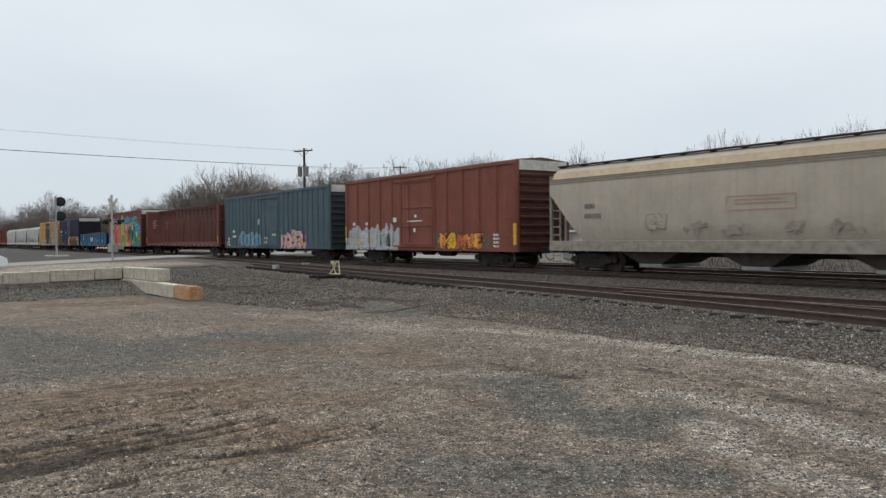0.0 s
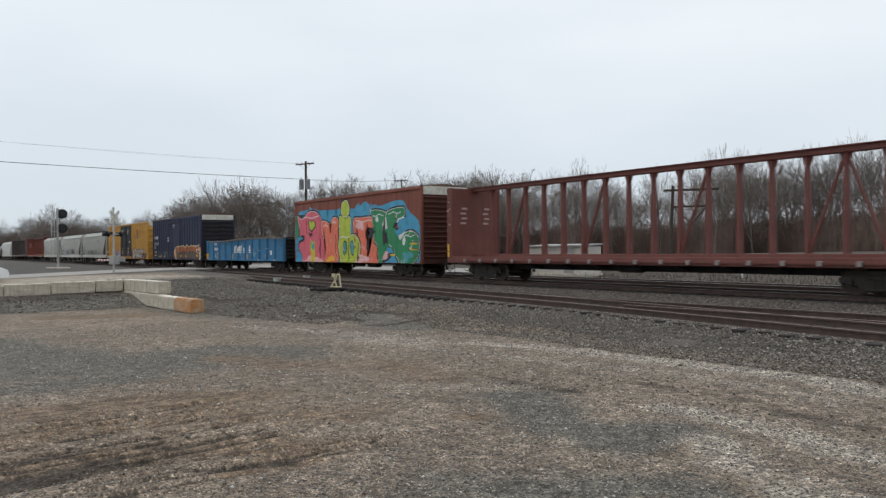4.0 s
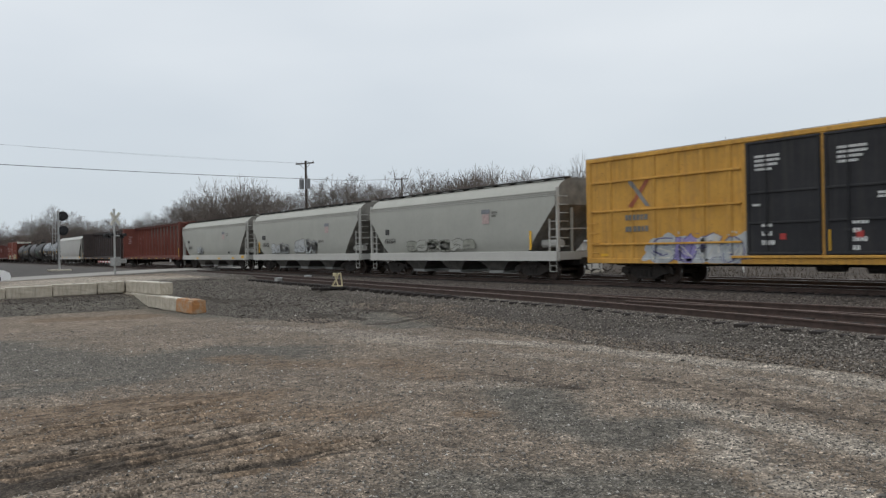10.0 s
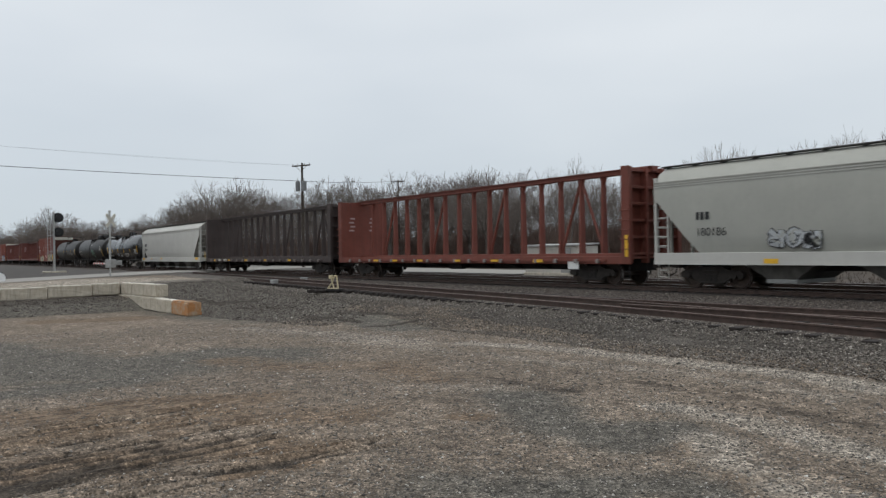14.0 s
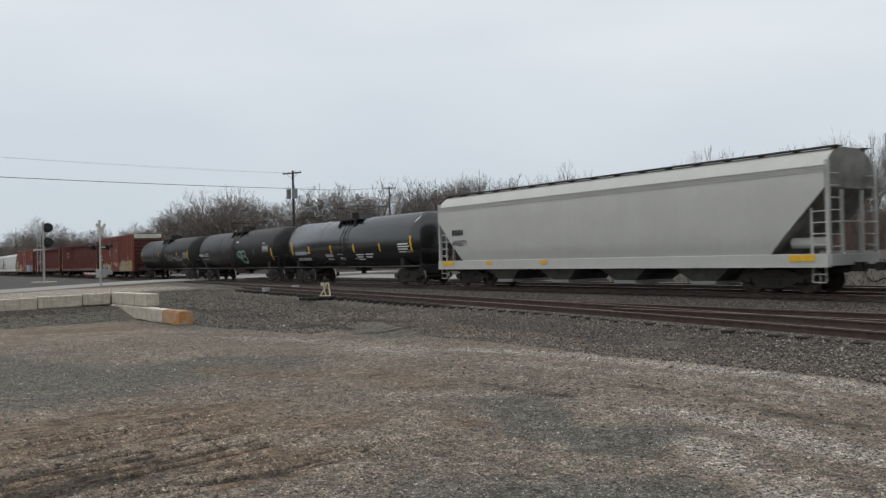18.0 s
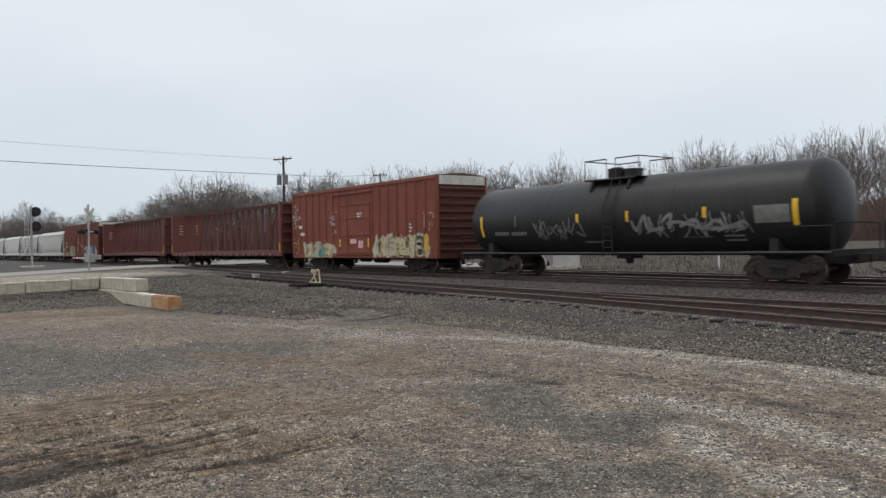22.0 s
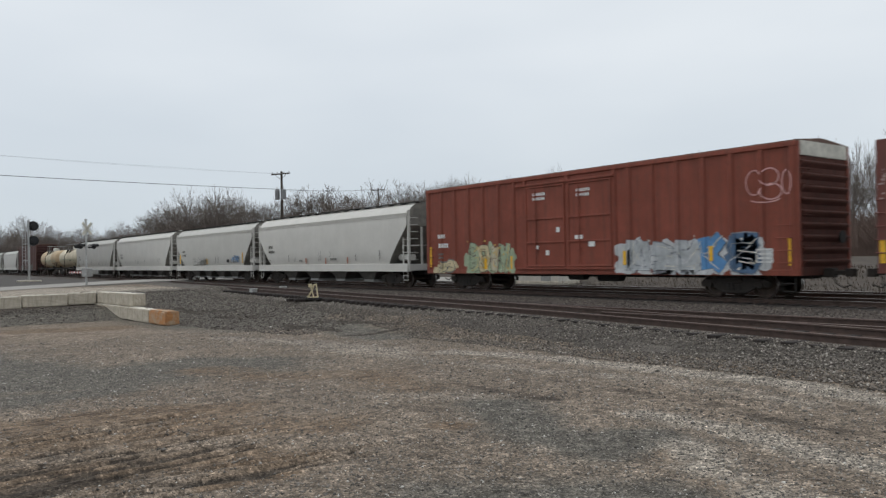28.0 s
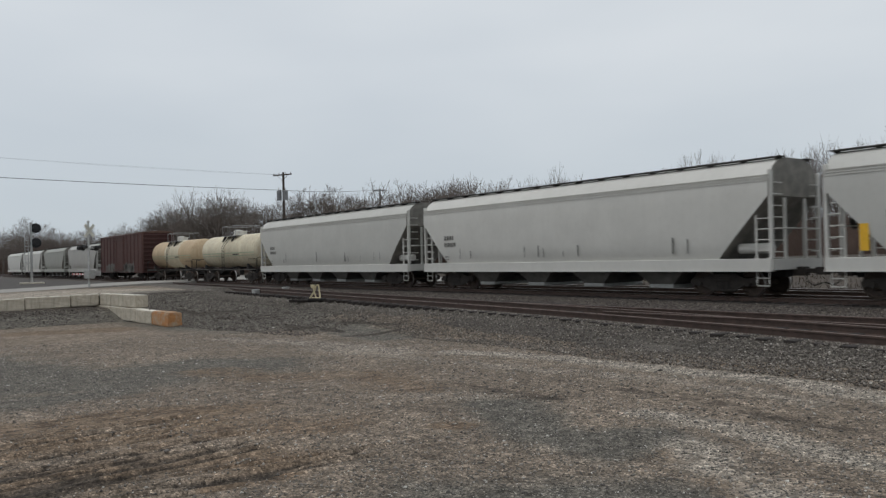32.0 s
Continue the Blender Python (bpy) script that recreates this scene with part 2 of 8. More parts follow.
M["rail_head"] = plain("rail_head_steel", (0.34, 0.32, 0.31), 0.35, 0.2, 3.0, 0.8)
M["rail_dull"] = plain("rail_head_dull", (0.135, 0.092, 0.077), 0.6, 0.3, 3.0)
M["tie"] = plain("creosoted_timber", (0.024, 0.018, 0.015), 0.9, 0.45, 9.0, 0.0, 0.5)
M["concrete"] = plain("weathered_concrete", (0.47, 0.425, 0.35), 0.9, 0.3, 4.0, 0.0, 0.3)
def worn_orange():
    m, nt, bs = tree_of("orange_painted_concrete")
    n = noise_node(nt, 2.2, 6.0, 0.7)
    c = ramp_node(nt, n.outputs["Fac"], 0.36, (0.40, 0.33, 0.24), 0.56, (0.43, 0.20, 0.075)).outputs[0]
    nt.links.new(c, bs.inputs["Base Color"])
    bs.inputs["Roughness"].default_value = 0.9
    bump_to(nt, bs, n.outputs["Fac"], 0.3, 0.02)
    return m


M["conc_orange"] = worn_orange()
M["galv"] = plain("galvanised_mast", (0.42, 0.42, 0.41), 0.5, 0.18, 8.0, 0.3)
M["sign_black"] = plain("signal_black", (0.012, 0.012, 0.013), 0.6, 0.2, 8.0)
M["pole_wood"] = plain("pole_timber", (0.06, 0.046, 0.037), 0.9, 0.3, 6.0)
M["glass_dark"] = plain("dark_lens", (0.02, 0.012, 0.012), 0.15, 0.1, 5.0)
M["car_white"] = plain("white_car_paint", (0.78, 0.79, 0.80), 0.25, 0.03, 1.0)
M["rubber"] = plain("tyre_rubber", (0.018, 0.018, 0.019), 0.85, 0.2, 12.0)
M["wire"] = plain("wire_dark", (0.05, 0.05, 0.055), 0.6, 0.1, 3.0)
M["wire_pale"] = plain("wire_weathered", (0.34, 0.35, 0.37), 0.6, 0.1, 3.0)
M["bark"] = plain("grey_brown_bark", (0.128, 0.107, 0.093), 0.95, 0.3, 3.0)
M["twig"] = plain("brown_twigs", (0.160, 0.134, 0.117), 0.95, 0.3, 1.0)
M["brush"] = plain("red_brown_brush", (0.160, 0.112, 0.092), 0.95, 0.35, 0.3)
M["verge"] = plain("dead_grass_verge", (0.062, 0.048, 0.036), 0.95, 0.5, 1.2, 0.0, 0.4)
M["pine"] = plain("dark_evergreen", (0.022, 0.03, 0.018), 0.9, 0.4, 2.0)


# ---------------------------------------------------------------- mesh helpers
class Geo:
    """A growing list of corners and faces; slot is the material of the faces that follow."""

    def __init__(self):
        self.v, self.f, self.m, self.slot = [], [], [], 0

    def add(self, verts, faces):
        n = len(self.v)
        self.v += [tuple(p) for p in verts]
        for q in faces:
            self.f.append(tuple(i + n for i in q))
            self.m.append(self.slot)
        return self

    def box(self, x0, x1, y0, y1, z0, z1, c=0.0):
        x0, x1, y0, y1, z0, z1 = min(x0, x1), max(x0, x1), min(y0, y1), max(y0, y1), min(z0, z1), max(z0, z1)
        if c <= 0:
            return self.add([(x, y, z) for x in (x0, x1) for y in (y0, y1) for z in (z0, z1)],
                            [(0, 1, 3, 2), (4, 6, 7, 5), (0, 4, 5, 1), (2, 3, 7, 6), (0, 2, 6, 4), (1, 5, 7, 3)])
        bm = bmesh.new()
        bmesh.ops.create_cube(bm, size=1.0, matrix=Matrix.LocRotScale(((x0 + x1) / 2, (y0 + y1) / 2, (z0 + z1) / 2), None, (x1 - x0, y1 - y0, z1 - z0)))
        bmesh.ops.bevel(bm, geom=bm.edges[:], offset=c, segments=1, affect="EDGES")
        return self.take(bm)

    def take(self, bm):
        bm.verts.index_update()
        self.add([v.co[:] for v in bm.verts], [[v.index for v in f.verts] for f in bm.faces])
        bm.free()
        return self

    def tube(self, p0, p1, r0, r1=None, n=8, caps=True):
        r1 = r0 if r1 is None else r1
        a, b = Vector(p0), Vector(p1)
        d = (b - a).normalized()
        u = d.orthogonal().normalized()
        w = d.cross(u)
        ring = [(math.cos(2 * math.pi * k / n), math.sin(2 * math.pi * k / n)) for k in range(n)]
        vs = [a + (u * c + w * s) * r0 for c, s in ring] + [b + (u * c + w * s) * r1 for c, s in ring]
        fs = [(k, (k + 1) % n, n + (k + 1) % n, n + k) for k in range(n)]
        if caps:
            fs += [tuple(range(n - 1, -1, -1)), tuple(range(n, 2 * n))]
        return self.add(vs, fs)

    def path(self, pts, r, n=6):
        for a, b in zip(pts[:-1], pts[1:]):
            self.tube(a, b, r, r, n)
        return self

    def prism(self, poly, a, b, axis="y"):
        """The outline poly (two coordinates) drawn out from a to b along axis."""
        n = len(poly)
        put = {"x": lambda p, t: (t, p[0], p[1]), "y": lambda p, t: (p[0], t, p[1]), "z": lambda p, t: (p[0], p[1], t)}[axis]
        return self.add([put(p, a) for p in poly] + [put(p, b) for p in poly],
                        [(k, (k + 1) % n, n + (k + 1) % n, n + k) for k in range(n)] + [tuple(range(n - 1, -1, -1)), tuple(range(n, 2 * n))])

    def loft(self, rings, closed=True, caps=True):
        n = len(rings[0])
        vs = [p for r in rings for p in r]
        fs = []
        for k in range(len(rings) - 1):
            for i in range(n if closed else n - 1):
                j = (i + 1) % n
                fs.append((k * n + i, k * n + j, (k + 1) * n + j, (k + 1) * n + i))
        if caps:
            fs += [tuple(range(n - 1, -1, -1)), tuple((len(rings) - 1) * n + i for i in range(n))]
        return self.add(vs, fs)

    def mesh(self, name, mats, smooth=0.0):
        me = bpy.data.meshes.new(name)
        me.from_pydata(self.v, [], self.f)
        for mt in mats if isinstance(mats, (list, tuple)) else [mats]:
            me.materials.append(M[mt] if isinstance(mt, str) else mt)
        me.polygons.foreach_set("material_index", self.m)
        bm = bmesh.new()
        bm.from_mesh(me)
        bmesh.ops.recalc_face_normals(bm, faces=bm.faces)
        bm.to_mesh(me)
        bm.free()
        if smooth:
            me.shade_smooth()
            me.set_sharp_from_angle(angle=smooth)
        return me


def part(name, geo, mats, parent, label="", smooth=0.0, at=None):
    """One mesh object, under a thing or a part; geo may be a Geo or a mesh that others share."""
    me = geo if isinstance(geo, bpy.types.Mesh) else geo.mesh(name, mats, smooth)
    ob = new(name, me)
    ob.parent = parent
    if at is not None:
        ob.matrix_local = at
    if label:
        ob["label"] = label
    return ob


def base(name, x=0, y=0, z=0, rz=0, **tags):
    e = new(name)
    e.empty_display_size = 0.3
    e.matrix_world = pose(x, y, z, 0, 0, rz)
    return tagged(e, **tags)


SHARED = {}


def shared(key, make, mats, smooth=0.0):
    if key not in SHARED:
        SHARED[key] = make().mesh(key, mats, smooth)
    return SHARED[key]


# ---------------------------------------------------------------- ground
def pebbles(nt, scale, stops):
    """Grey tone of each pebble, from a ramp over random cells; also the cells' relief."""
    tc = nt.nodes.new("ShaderNodeTexCoord")
    v = nt.nodes.new("ShaderNodeTexVoronoi")
    v.inputs["Scale"].default_value = scale
    nt.links.new(tc.outputs["Object"], v.inputs["Vector"])
    sep = nt.nodes.new("ShaderNodeSeparateColor")
    nt.links.new(v.outputs["Color"], sep.inputs[0])
    r = nt.nodes.new("ShaderNodeValToRGB")
    e = r.color_ramp.elements
    while len(e) < len(stops):
        e.new(0.5)
    for k, (p, c) in enumerate(stops):
        e[k].position, e[k].color = p, (c, c * 0.99, c * 0.975, 1)
    nt.links.new(sep.outputs[0], r.inputs["Fac"])
    return r.outputs[0], v.outputs["Distance"]


def gravel_material():
    """Trodden gravel: grey-brown stone, cool grey stone, tan dirt, pale crushed wheel tracks and dark mud where the soil layer says so."""
    m, nt, bs = tree_of("gravel_lot")
    soil = nt.nodes.new("ShaderNodeVertexColor")
    soil.layer_name = "soil"
    sep = nt.nodes.new("ShaderNodeSeparateColor")
    nt.links.new(soil.outputs["Color"], sep.inputs[0])
    blotch = noise_node(nt, 1.1, 7.0, 0.72)

    ragged = noise_node(nt, 2.4, 7.0, 0.8, (0.6, 1.0, 1.0))

    def mask(src, lo, hi, top, by=blotch):
        mul = nt.nodes.new("ShaderNodeMath")
        mul.operation = "ADD"
        nt.links.new(src, mul.inputs[0])
        nt.links.new(by.outputs["Fac"], mul.inputs[1])
        return ramp_node(nt, mul.outputs[0], lo, (0, 0, 0), hi, (top, top, top)).outputs[0]

    mid = noise_node(nt, 0.55, 6.0, 0.7, (0.6, 1.0, 1.0))
    c = ramp_node(nt, mid.outputs["Fac"], 0.34, (0.178, 0.146, 0.117), 0.66, (0.272, 0.225, 0.181)).outputs[0]
    c = mix_node(nt, mask(soil.outputs["Alpha"], 0.66, 1.02, 0.92), c, (0.136, 0.129, 0.114))
    c = mix_node(nt, mask(sep.outputs["Green"], 0.68, 1.04, 0.9), c, (0.192, 0.143, 0.102))
    c = mix_node(nt, mask(sep.outputs["Red"], 0.68, 1.08, 0.92), c, (0.372, 0.335, 0.288))
    c = mix_node(nt, mask(sep.outputs["Blue"], 0.80, 1.04, 0.9, ragged), c, (0.058, 0.049, 0.041))
    rut = noise_node(nt, 1.0, 6.0, 0.75, (7.0, 0.7, 1.0))
    u_r = ramp_node(nt, rut.outputs["Fac"], 0.36, (0.42, 0.39, 0.37), 0.50, (1.06, 1.06, 1.06))
    c = mix_node(nt, mask(sep.outputs["Green"], 0.75, 1.1, 0.9), c, mix_node(nt, 1.0, c, u_r.outputs[0], "MULTIPLY"))
    small, dist = pebbles(nt, 62.0, [(0.0, 0.36), (0.35, 0.74), (0.7, 1.1), (0.92, 1.45), (0.97, 1.9), (1.0, 2.8)])
    c = mix_node(nt, ramp_node(nt, sep.outputs["Green"], 0.2, (0.9, 0.9, 0.9), 0.8, (0.5, 0.5, 0.5)).outputs[0], c, small, "MULTIPLY")
    large, dist2 = pebbles(nt, 24.0, [(0.0, 0.5), (0.5, 0.93), (0.85, 1.22), (1.0, 1.75)])
    c = mix_node(nt, 0.6, c, large, "MULTIPLY")
    lumps, dist3 = pebbles(nt, 9.0, [(0.0, 0.66), (0.5, 0.95), (0.85, 1.12), (1.0, 1.4)])
    c = mix_node(nt, 0.7, c, lumps, "MULTIPLY")
    mott = noise_node(nt, 3.6, 7.0, 0.78)
    m_r = ramp_node(nt, mott.outputs["Fac"], 0.34, (0.66, 0.65, 0.64), 0.66, (1.32, 1.32, 1.32))
    c = mix_node(nt, 1.0, c, m_r.outputs[0], "MULTIPLY")
    nt.links.new(c, bs.inputs["Base Color"])
    bs.inputs["Roughness"].default_value = 0.95
    bs.inputs["Specular IOR Level"].default_value = 0.2
    bump_to(nt, bs, dist, 0.7, -0.012)
    return m


def ballast_material(name, lo, hi, scale):
    m, nt, bs = tree_of(name)
    n = noise_node(nt, scale, 6.0, 0.75)
    r = ramp_node(nt, n.outputs["Fac"], 0.36, lo, 0.66, hi)
    big = noise_node(nt, 0.5, 3.0, 0.5)
    b_r = ramp_node(nt, big.outputs["Fac"], 0.4, (0, 0, 0), 0.7, (0.4, 0.4, 0.4))
    c = mix_node(nt, b_r.outputs[0], r.outputs[0], tuple(v * 0.6 for v in lo))
    nt.links.new(c, bs.inputs["Base Color"])
    bs.inputs["Roughness"].default_value = 0.95
    bump_to(nt, bs, n.outputs["Fac"], 0.9, 0.05)
    return m


M["gravel"] = gravel_material()
M["dry_grass"] = plain("dry_grass", (0.066, 0.051, 0.039), 0.95, 0.4, 2.0)
M["ballast"] = ballast_material("grey_ballast", (0.054, 0.046, 0.039), (0.20, 0.176, 0.15), 26.0)
M["ballast_brown"] = ballast_material("brown_dusty_ballast", (0.045, 0.036, 0.030), (0.145, 0.118, 0.099), 26.0)
M["ballast_dark"] = ballast_material("oily_ballast", (0.018, 0.0145, 0.0125), (0.060, 0.047, 0.039), 24.0)
M["asphalt"] = plain("pale_worn_asphalt", (0.30, 0.285, 0.26), 0.9, 0.15, 8.0, 0.0, 0.2)
M["asphalt_dark"] = plain("grey_asphalt", (0.064, 0.056, 0.05), 0.9, 0.35, 1.2, 0.0, 0.2)

LOT = -0.27
WALL_X, WALL_Y = -44.3, 10.35    # corner of the block wall that holds up the crossing road


def near_rail(x):
    """Y of the near rail of the siding, which closes in on the main track."""
    u = -x
    soft = (math.sqrt((u - 14) ** 2 + 9) + u - 14) / 2
    return max(11.0, min(12.35 + 0.165 * u - 0.08 * soft, 22.0))


def blend_up(a, b, soft=0.12):
    """The higher of two levels, with a soft fold between them."""
    return 0.5 * (a + b + math.sqrt((a - b) ** 2 + soft * soft) - soft * 0.4)


def ground_z(x, y):
    """The lot falls away from the eye towards the block wall; the track bed and the road fill rise over it."""
    n = 0.03 * noise.noise((x * 0.25, y * 0.25, 0)) + 0.018 * noise.noise((x * 0.9, y * 0.9, 3.1))
    if y > 31:
        return -0.33 - min(1.0, (y - 31) / 3.0) * 0.13 + n
    lot = LOT - 0.98 * max(0.0, min(1.0, (-x - 5) / 28))
    o = near_rail(x) - y
    if o < 0:
        return -0.33
    bed = -0.30 - max(0.0, o - 1.3) * 0.25
    if x < WALL_X - 0.3 and y < WALL_Y + 0.3 or x < WALL_X and y >= WALL_Y + 0.3:
        fill = -0.14 - 0.02 * max(0.0, WALL_Y - y)
    elif y > WALL_Y + 0.45:
        fill = -0.14 - 0.11 * (x - WALL_X)
    else:                        # gravel heaped against the foot of the wall
        fill = -0.70 - 0.20 * max(0.0, x - WALL_X - 1.6)
    if x < -62.5 - 0.42 * (y - 5):       # beyond the middle of the road
        fill = -0.36
    if x > -20:
        return max(lot, bed) + (n if o > 1.5 else 0.0)
    return blend_up(blend_up(lot, bed), fill, 0.05) + (n if o > 1.5 else 0.0)


def spread(a, b, fine0, fine1, step, growth=1.25):
    """Grid lines: fine between fine0 and fine1, wider and wider beyond."""
    out = list(np.arange(fine0, fine1 + 1e-6, step))
    w = step
    while out[-1] < b:
        w *= growth
        out.append(out[-1] + w)
    w = step
    while out[0] > a:
        w *= growth
        out.insert(0, out[0] - w)
    return out


def graded(pieces, a, b, growth=1.22):
    """Grid lines of several steps in turn, wider and wider beyond."""
    mid_ = [v for lo, hi, st in pieces for v in np.arange(lo, hi - 1e-6, st)]
    left, right = spread(a, mid_[0], mid_[0] - 0.2, mid_[0] - 0.1, 0.14, growth)[:-1], spread(mid_[-1] + 0.1, b, mid_[-1] + 0.1, mid_[-1] + 0.2, 0.14, growth)
    return [v for v in left if v < mid_[0] - 0.05] + mid_ + right


gx = graded(((-46, -10.6, 0.15), (-10.6, -5.2, 0.05), (-5.2, 0, 0.11)), -2500, 1500)
gy = graded(((-1, 0, 0.1), (0, 4.2, 0.05), (4.2, 15, 0.13)), -1500, 2500)
g = Geo()
nx = len(gx)
g.add([(x, y, ground_z(x, y)) for y in gy for x in gx], [(j * nx + i, j * nx + i + 1, (j + 1) * nx + i + 1, (j + 1) * nx + i) for j in range(len(gy) - 1) for i in range(nx - 1)])
ground = tagged(new("ground", g.mesh("ground", "gravel", 1.0)), "worn grey and tan gravel lot beside the tracks", "ground", "", "structure")

# soil of the lot: wheel tracks of pale crushed stone, tan dirt, ruts and mud, cool grey stone; lines with a width and a strength
PALE = [([(-52, -12), (-51, 4), (-53, 11)], 5.5, 0.85), ([(-13, 9.9), (-10.1, 10.3), (-8.3, 10.15), (-6.3, 9.8), (-4.4, 9.3), (-2.5, 8.9)], 0.42, 0.62), ([(-17, 8.6), (-12, 8.7), (-9, 8.9), (-6.5, 8.9), (-4.5, 8.5)], 0.4, 0.34), ([(-5.4, 6.8), (-4.3, 6.72), (-3.0, 6.4), (-2, 6.3)], 0.33, 0.6), ([(-4.3, 5.9), (-3.7, 5.4), (-3.0, 5.1), (-1.6, 5.1)], 0.36, 0.5), ([(-24, 9.3), (-19, 9.6), (-14, 9.4)], 0.8, 0.42), ([(-9, 5.6), (-7.6, 6.6)], 0.5, 0.3)]
TAN = [([(-36.0, 5.4), (-35.4, 6.8), (-35.2, 8.4)], 1.1, 0.85), ([(-10.6, 0.2), (-10.2, 1.5), (-10.1, 2.6), (-9.5, 3.6)], 0.7, 0.75), ([(-8.9, 0.3), (-8.8, 1.8), (-8.6, 3.2), (-7.6, 3.9)], 0.9, 0.5), ([(-7.2, 0.4), (-7.2, 2.0), (-6.6, 2.9)], 0.7, 0.5), ([(-14.6, 5.2), (-12.4, 5.4), (-11.5, 6.9), (-9, 6.2)], 0.8, 0.46), ([(-4.2, 5.6), (-3.95, 5.45)], 0.16, 0.85), ([(-6.6, 4.9), (-6.4, 5.0)], 0.2, 0.8), ([(-5.95, 2.2), (-5.9, 2.7)], 0.22, 0.72), ([(-3.4, 5.2), (-2.9, 4.95)], 0.3, 0.7), ([(-9.8, 11.3), (-7, 10.9), (-5, 10.2)], 0.22, 0.6)]
MUD = [([(-6.9, 0.1), (-6.7, 0.8), (-7.0, 1.3)], 0.32, 0.75), ([(-7.7, 0.2), (-7.4, 1.9)], 1.0, 0.36), ([(-42.6, 0.0), (-42.4, 6), (-42.6, 9.4)], 1.0, 0.42), ([(-8.6, 7.0), (-7.6, 6.85), (-6.9, 6.9)], 0.24, 0.46), ([(-6.7, 7.85), (-5.4, 7.75), (-4.4, 7.45), (-3.5, 7.5), (-2.4, 7.3)], 0.3, 0.40), ([(-38.2, 12.4), (-36, 13.0), (-33.6, 13.5)], 0.3, 0.85), ([(-25.7, 12.1), (-23.7, 12.2)], 0.16, 0.95), ([(-25.2, 11.8), (-24.0, 11.95)], 0.12, 0.9), ([(-23.2, 12.1), (-21.4, 12.0)], 0.13, 0.9), ([(-24.5, 12.75), (-21.7, 12.95), (-19.2, 13.0)], 0.22, 0.58), ([(-20.2, 11.5), (-18.8, 12.7)], 0.2, 0.66), ([(-33.4, 12.5), (-28.8, 12.95)], 0.25, 0.52), ([(-6.5, 0.3), (-6.65, 0.95)], 0.2, 0.75), ([(-7.6, 0.6), (-7.55, 1.2)], 0.13, 0.7), ([(-15.5, 3.4), (-15.3, 5.0)], 0.1, 0.4)]
GREY = [([(-24, 1.0), (-18.1, 1.6), (-15.8, 2.4), (-15.1, 3.6), (-15.1, 5.2)], 2.2, 0.88), ([(-12.6, 0.8), (-13, 3.0)], 0.9, 0.6), ([(-7.1, 6.15), (-5.4, 5.2), (-4.7, 5.3), (-4.7, 5.8)], 0.55, 0.7), ([(-4.6, 3.2), (-3.95, 3.8), (-3.4, 4.6)], 0.55, 0.55), ([(-46, 13.5), (-39, 13.4), (-33, 13.6), (-28, 14.2)], 3.2, 1.3), ([(-31.5, 11.6), (-26.5, 12.5), (-21.9, 12.4), (-18, 11.6)], 0.85, 0.66), ([(-41, 3.0), (-41.4, 6), (-41.2, 9.0)], 1.7, 0.95)]
# tyre furrows of a turning lorry: long shallow grooves side by side
FURROWS = []
fr_ = random.Random(19)
for k in range(46):
    x_, y_ = fr_.uniform(-9.4, -5.7), fr_.uniform(0.1, 2.2)
    n_, bend_ = fr_.randint(3, 6), fr_.uniform(-0.32, -0.12) if x_ < -6.6 else fr_.uniform(-0.14, 0.12)
    line = [(x_, y_)]
    for q in range(n_):
        line.append((line[-1][0] + 0.34 * (bend_ + 0.02 * q) + fr_.uniform(-0.02, 0.02), line[-1][1] + 0.34))
    FURROWS.append((line, fr_.uniform(0.025, 0.06), fr_.uniform(0.6, 1.0)))


def line_mask(P, lines):
    out = np.zeros(len(P))
    for pts, w, k in lines:
        best = np.full(len(P), 1e9)
        for a, b in zip(pts[:-1], pts[1:]):
            a, b = np.array(a), np.array(b)
            f = np.clip(((P - a) @ (b - a)) / ((b - a) @ (b - a)), 0, 1)
            best = np.minimum(best, np.linalg.norm(P - a - f[:, None] * (b - a), axis=1))
        out = np.maximum(out, k * np.exp(-(best / w) ** 2))
    return out


P2 = np.array([v[:2] for v in g.v])
soil = np.ones((len(P2), 4), dtype=np.float32)
for ch, lines in enumerate((PALE, TAN, MUD, GREY)):
    soil[:, ch] = line_mask(P2, lines)
grooves = line_mask(P2, FURROWS)
soil[:, 2] = np.maximum(soil[:, 2], grooves * 0.85)
co_ = np.array(g.v)
co_[:, 2] -= 0.05 * grooves + 0.03 * soil[:, 2]
ground.data.vertices.foreach_set("co", co_.ravel())
ground.data.update()
layer = ground.data.color_attributes.new("soil", "FLOAT_COLOR", "POINT")
layer.data.foreach_set("color", soil.ravel())


def stone_material(name, cols):
    m, nt, bs = tree_of(name)
    gm = nt.nodes.new("ShaderNodeNewGeometry")
    r = nt.nodes.new("ShaderNodeValToRGB")
    e = r.color_ramp.elements
    while len(e) < len(cols):
        e.new(0.5)
    for k, (p, c) in enumerate(cols):
        e[k].position, e[k].color = p, (*c, 1)
    nt.links.new(gm.outputs["Random Per Island"], r.inputs["Fac"])
    nt.links.new(r.outputs[0], bs.inputs["Base Color"])
    bs.inputs["Roughness"].default_value = 0.9
    return m


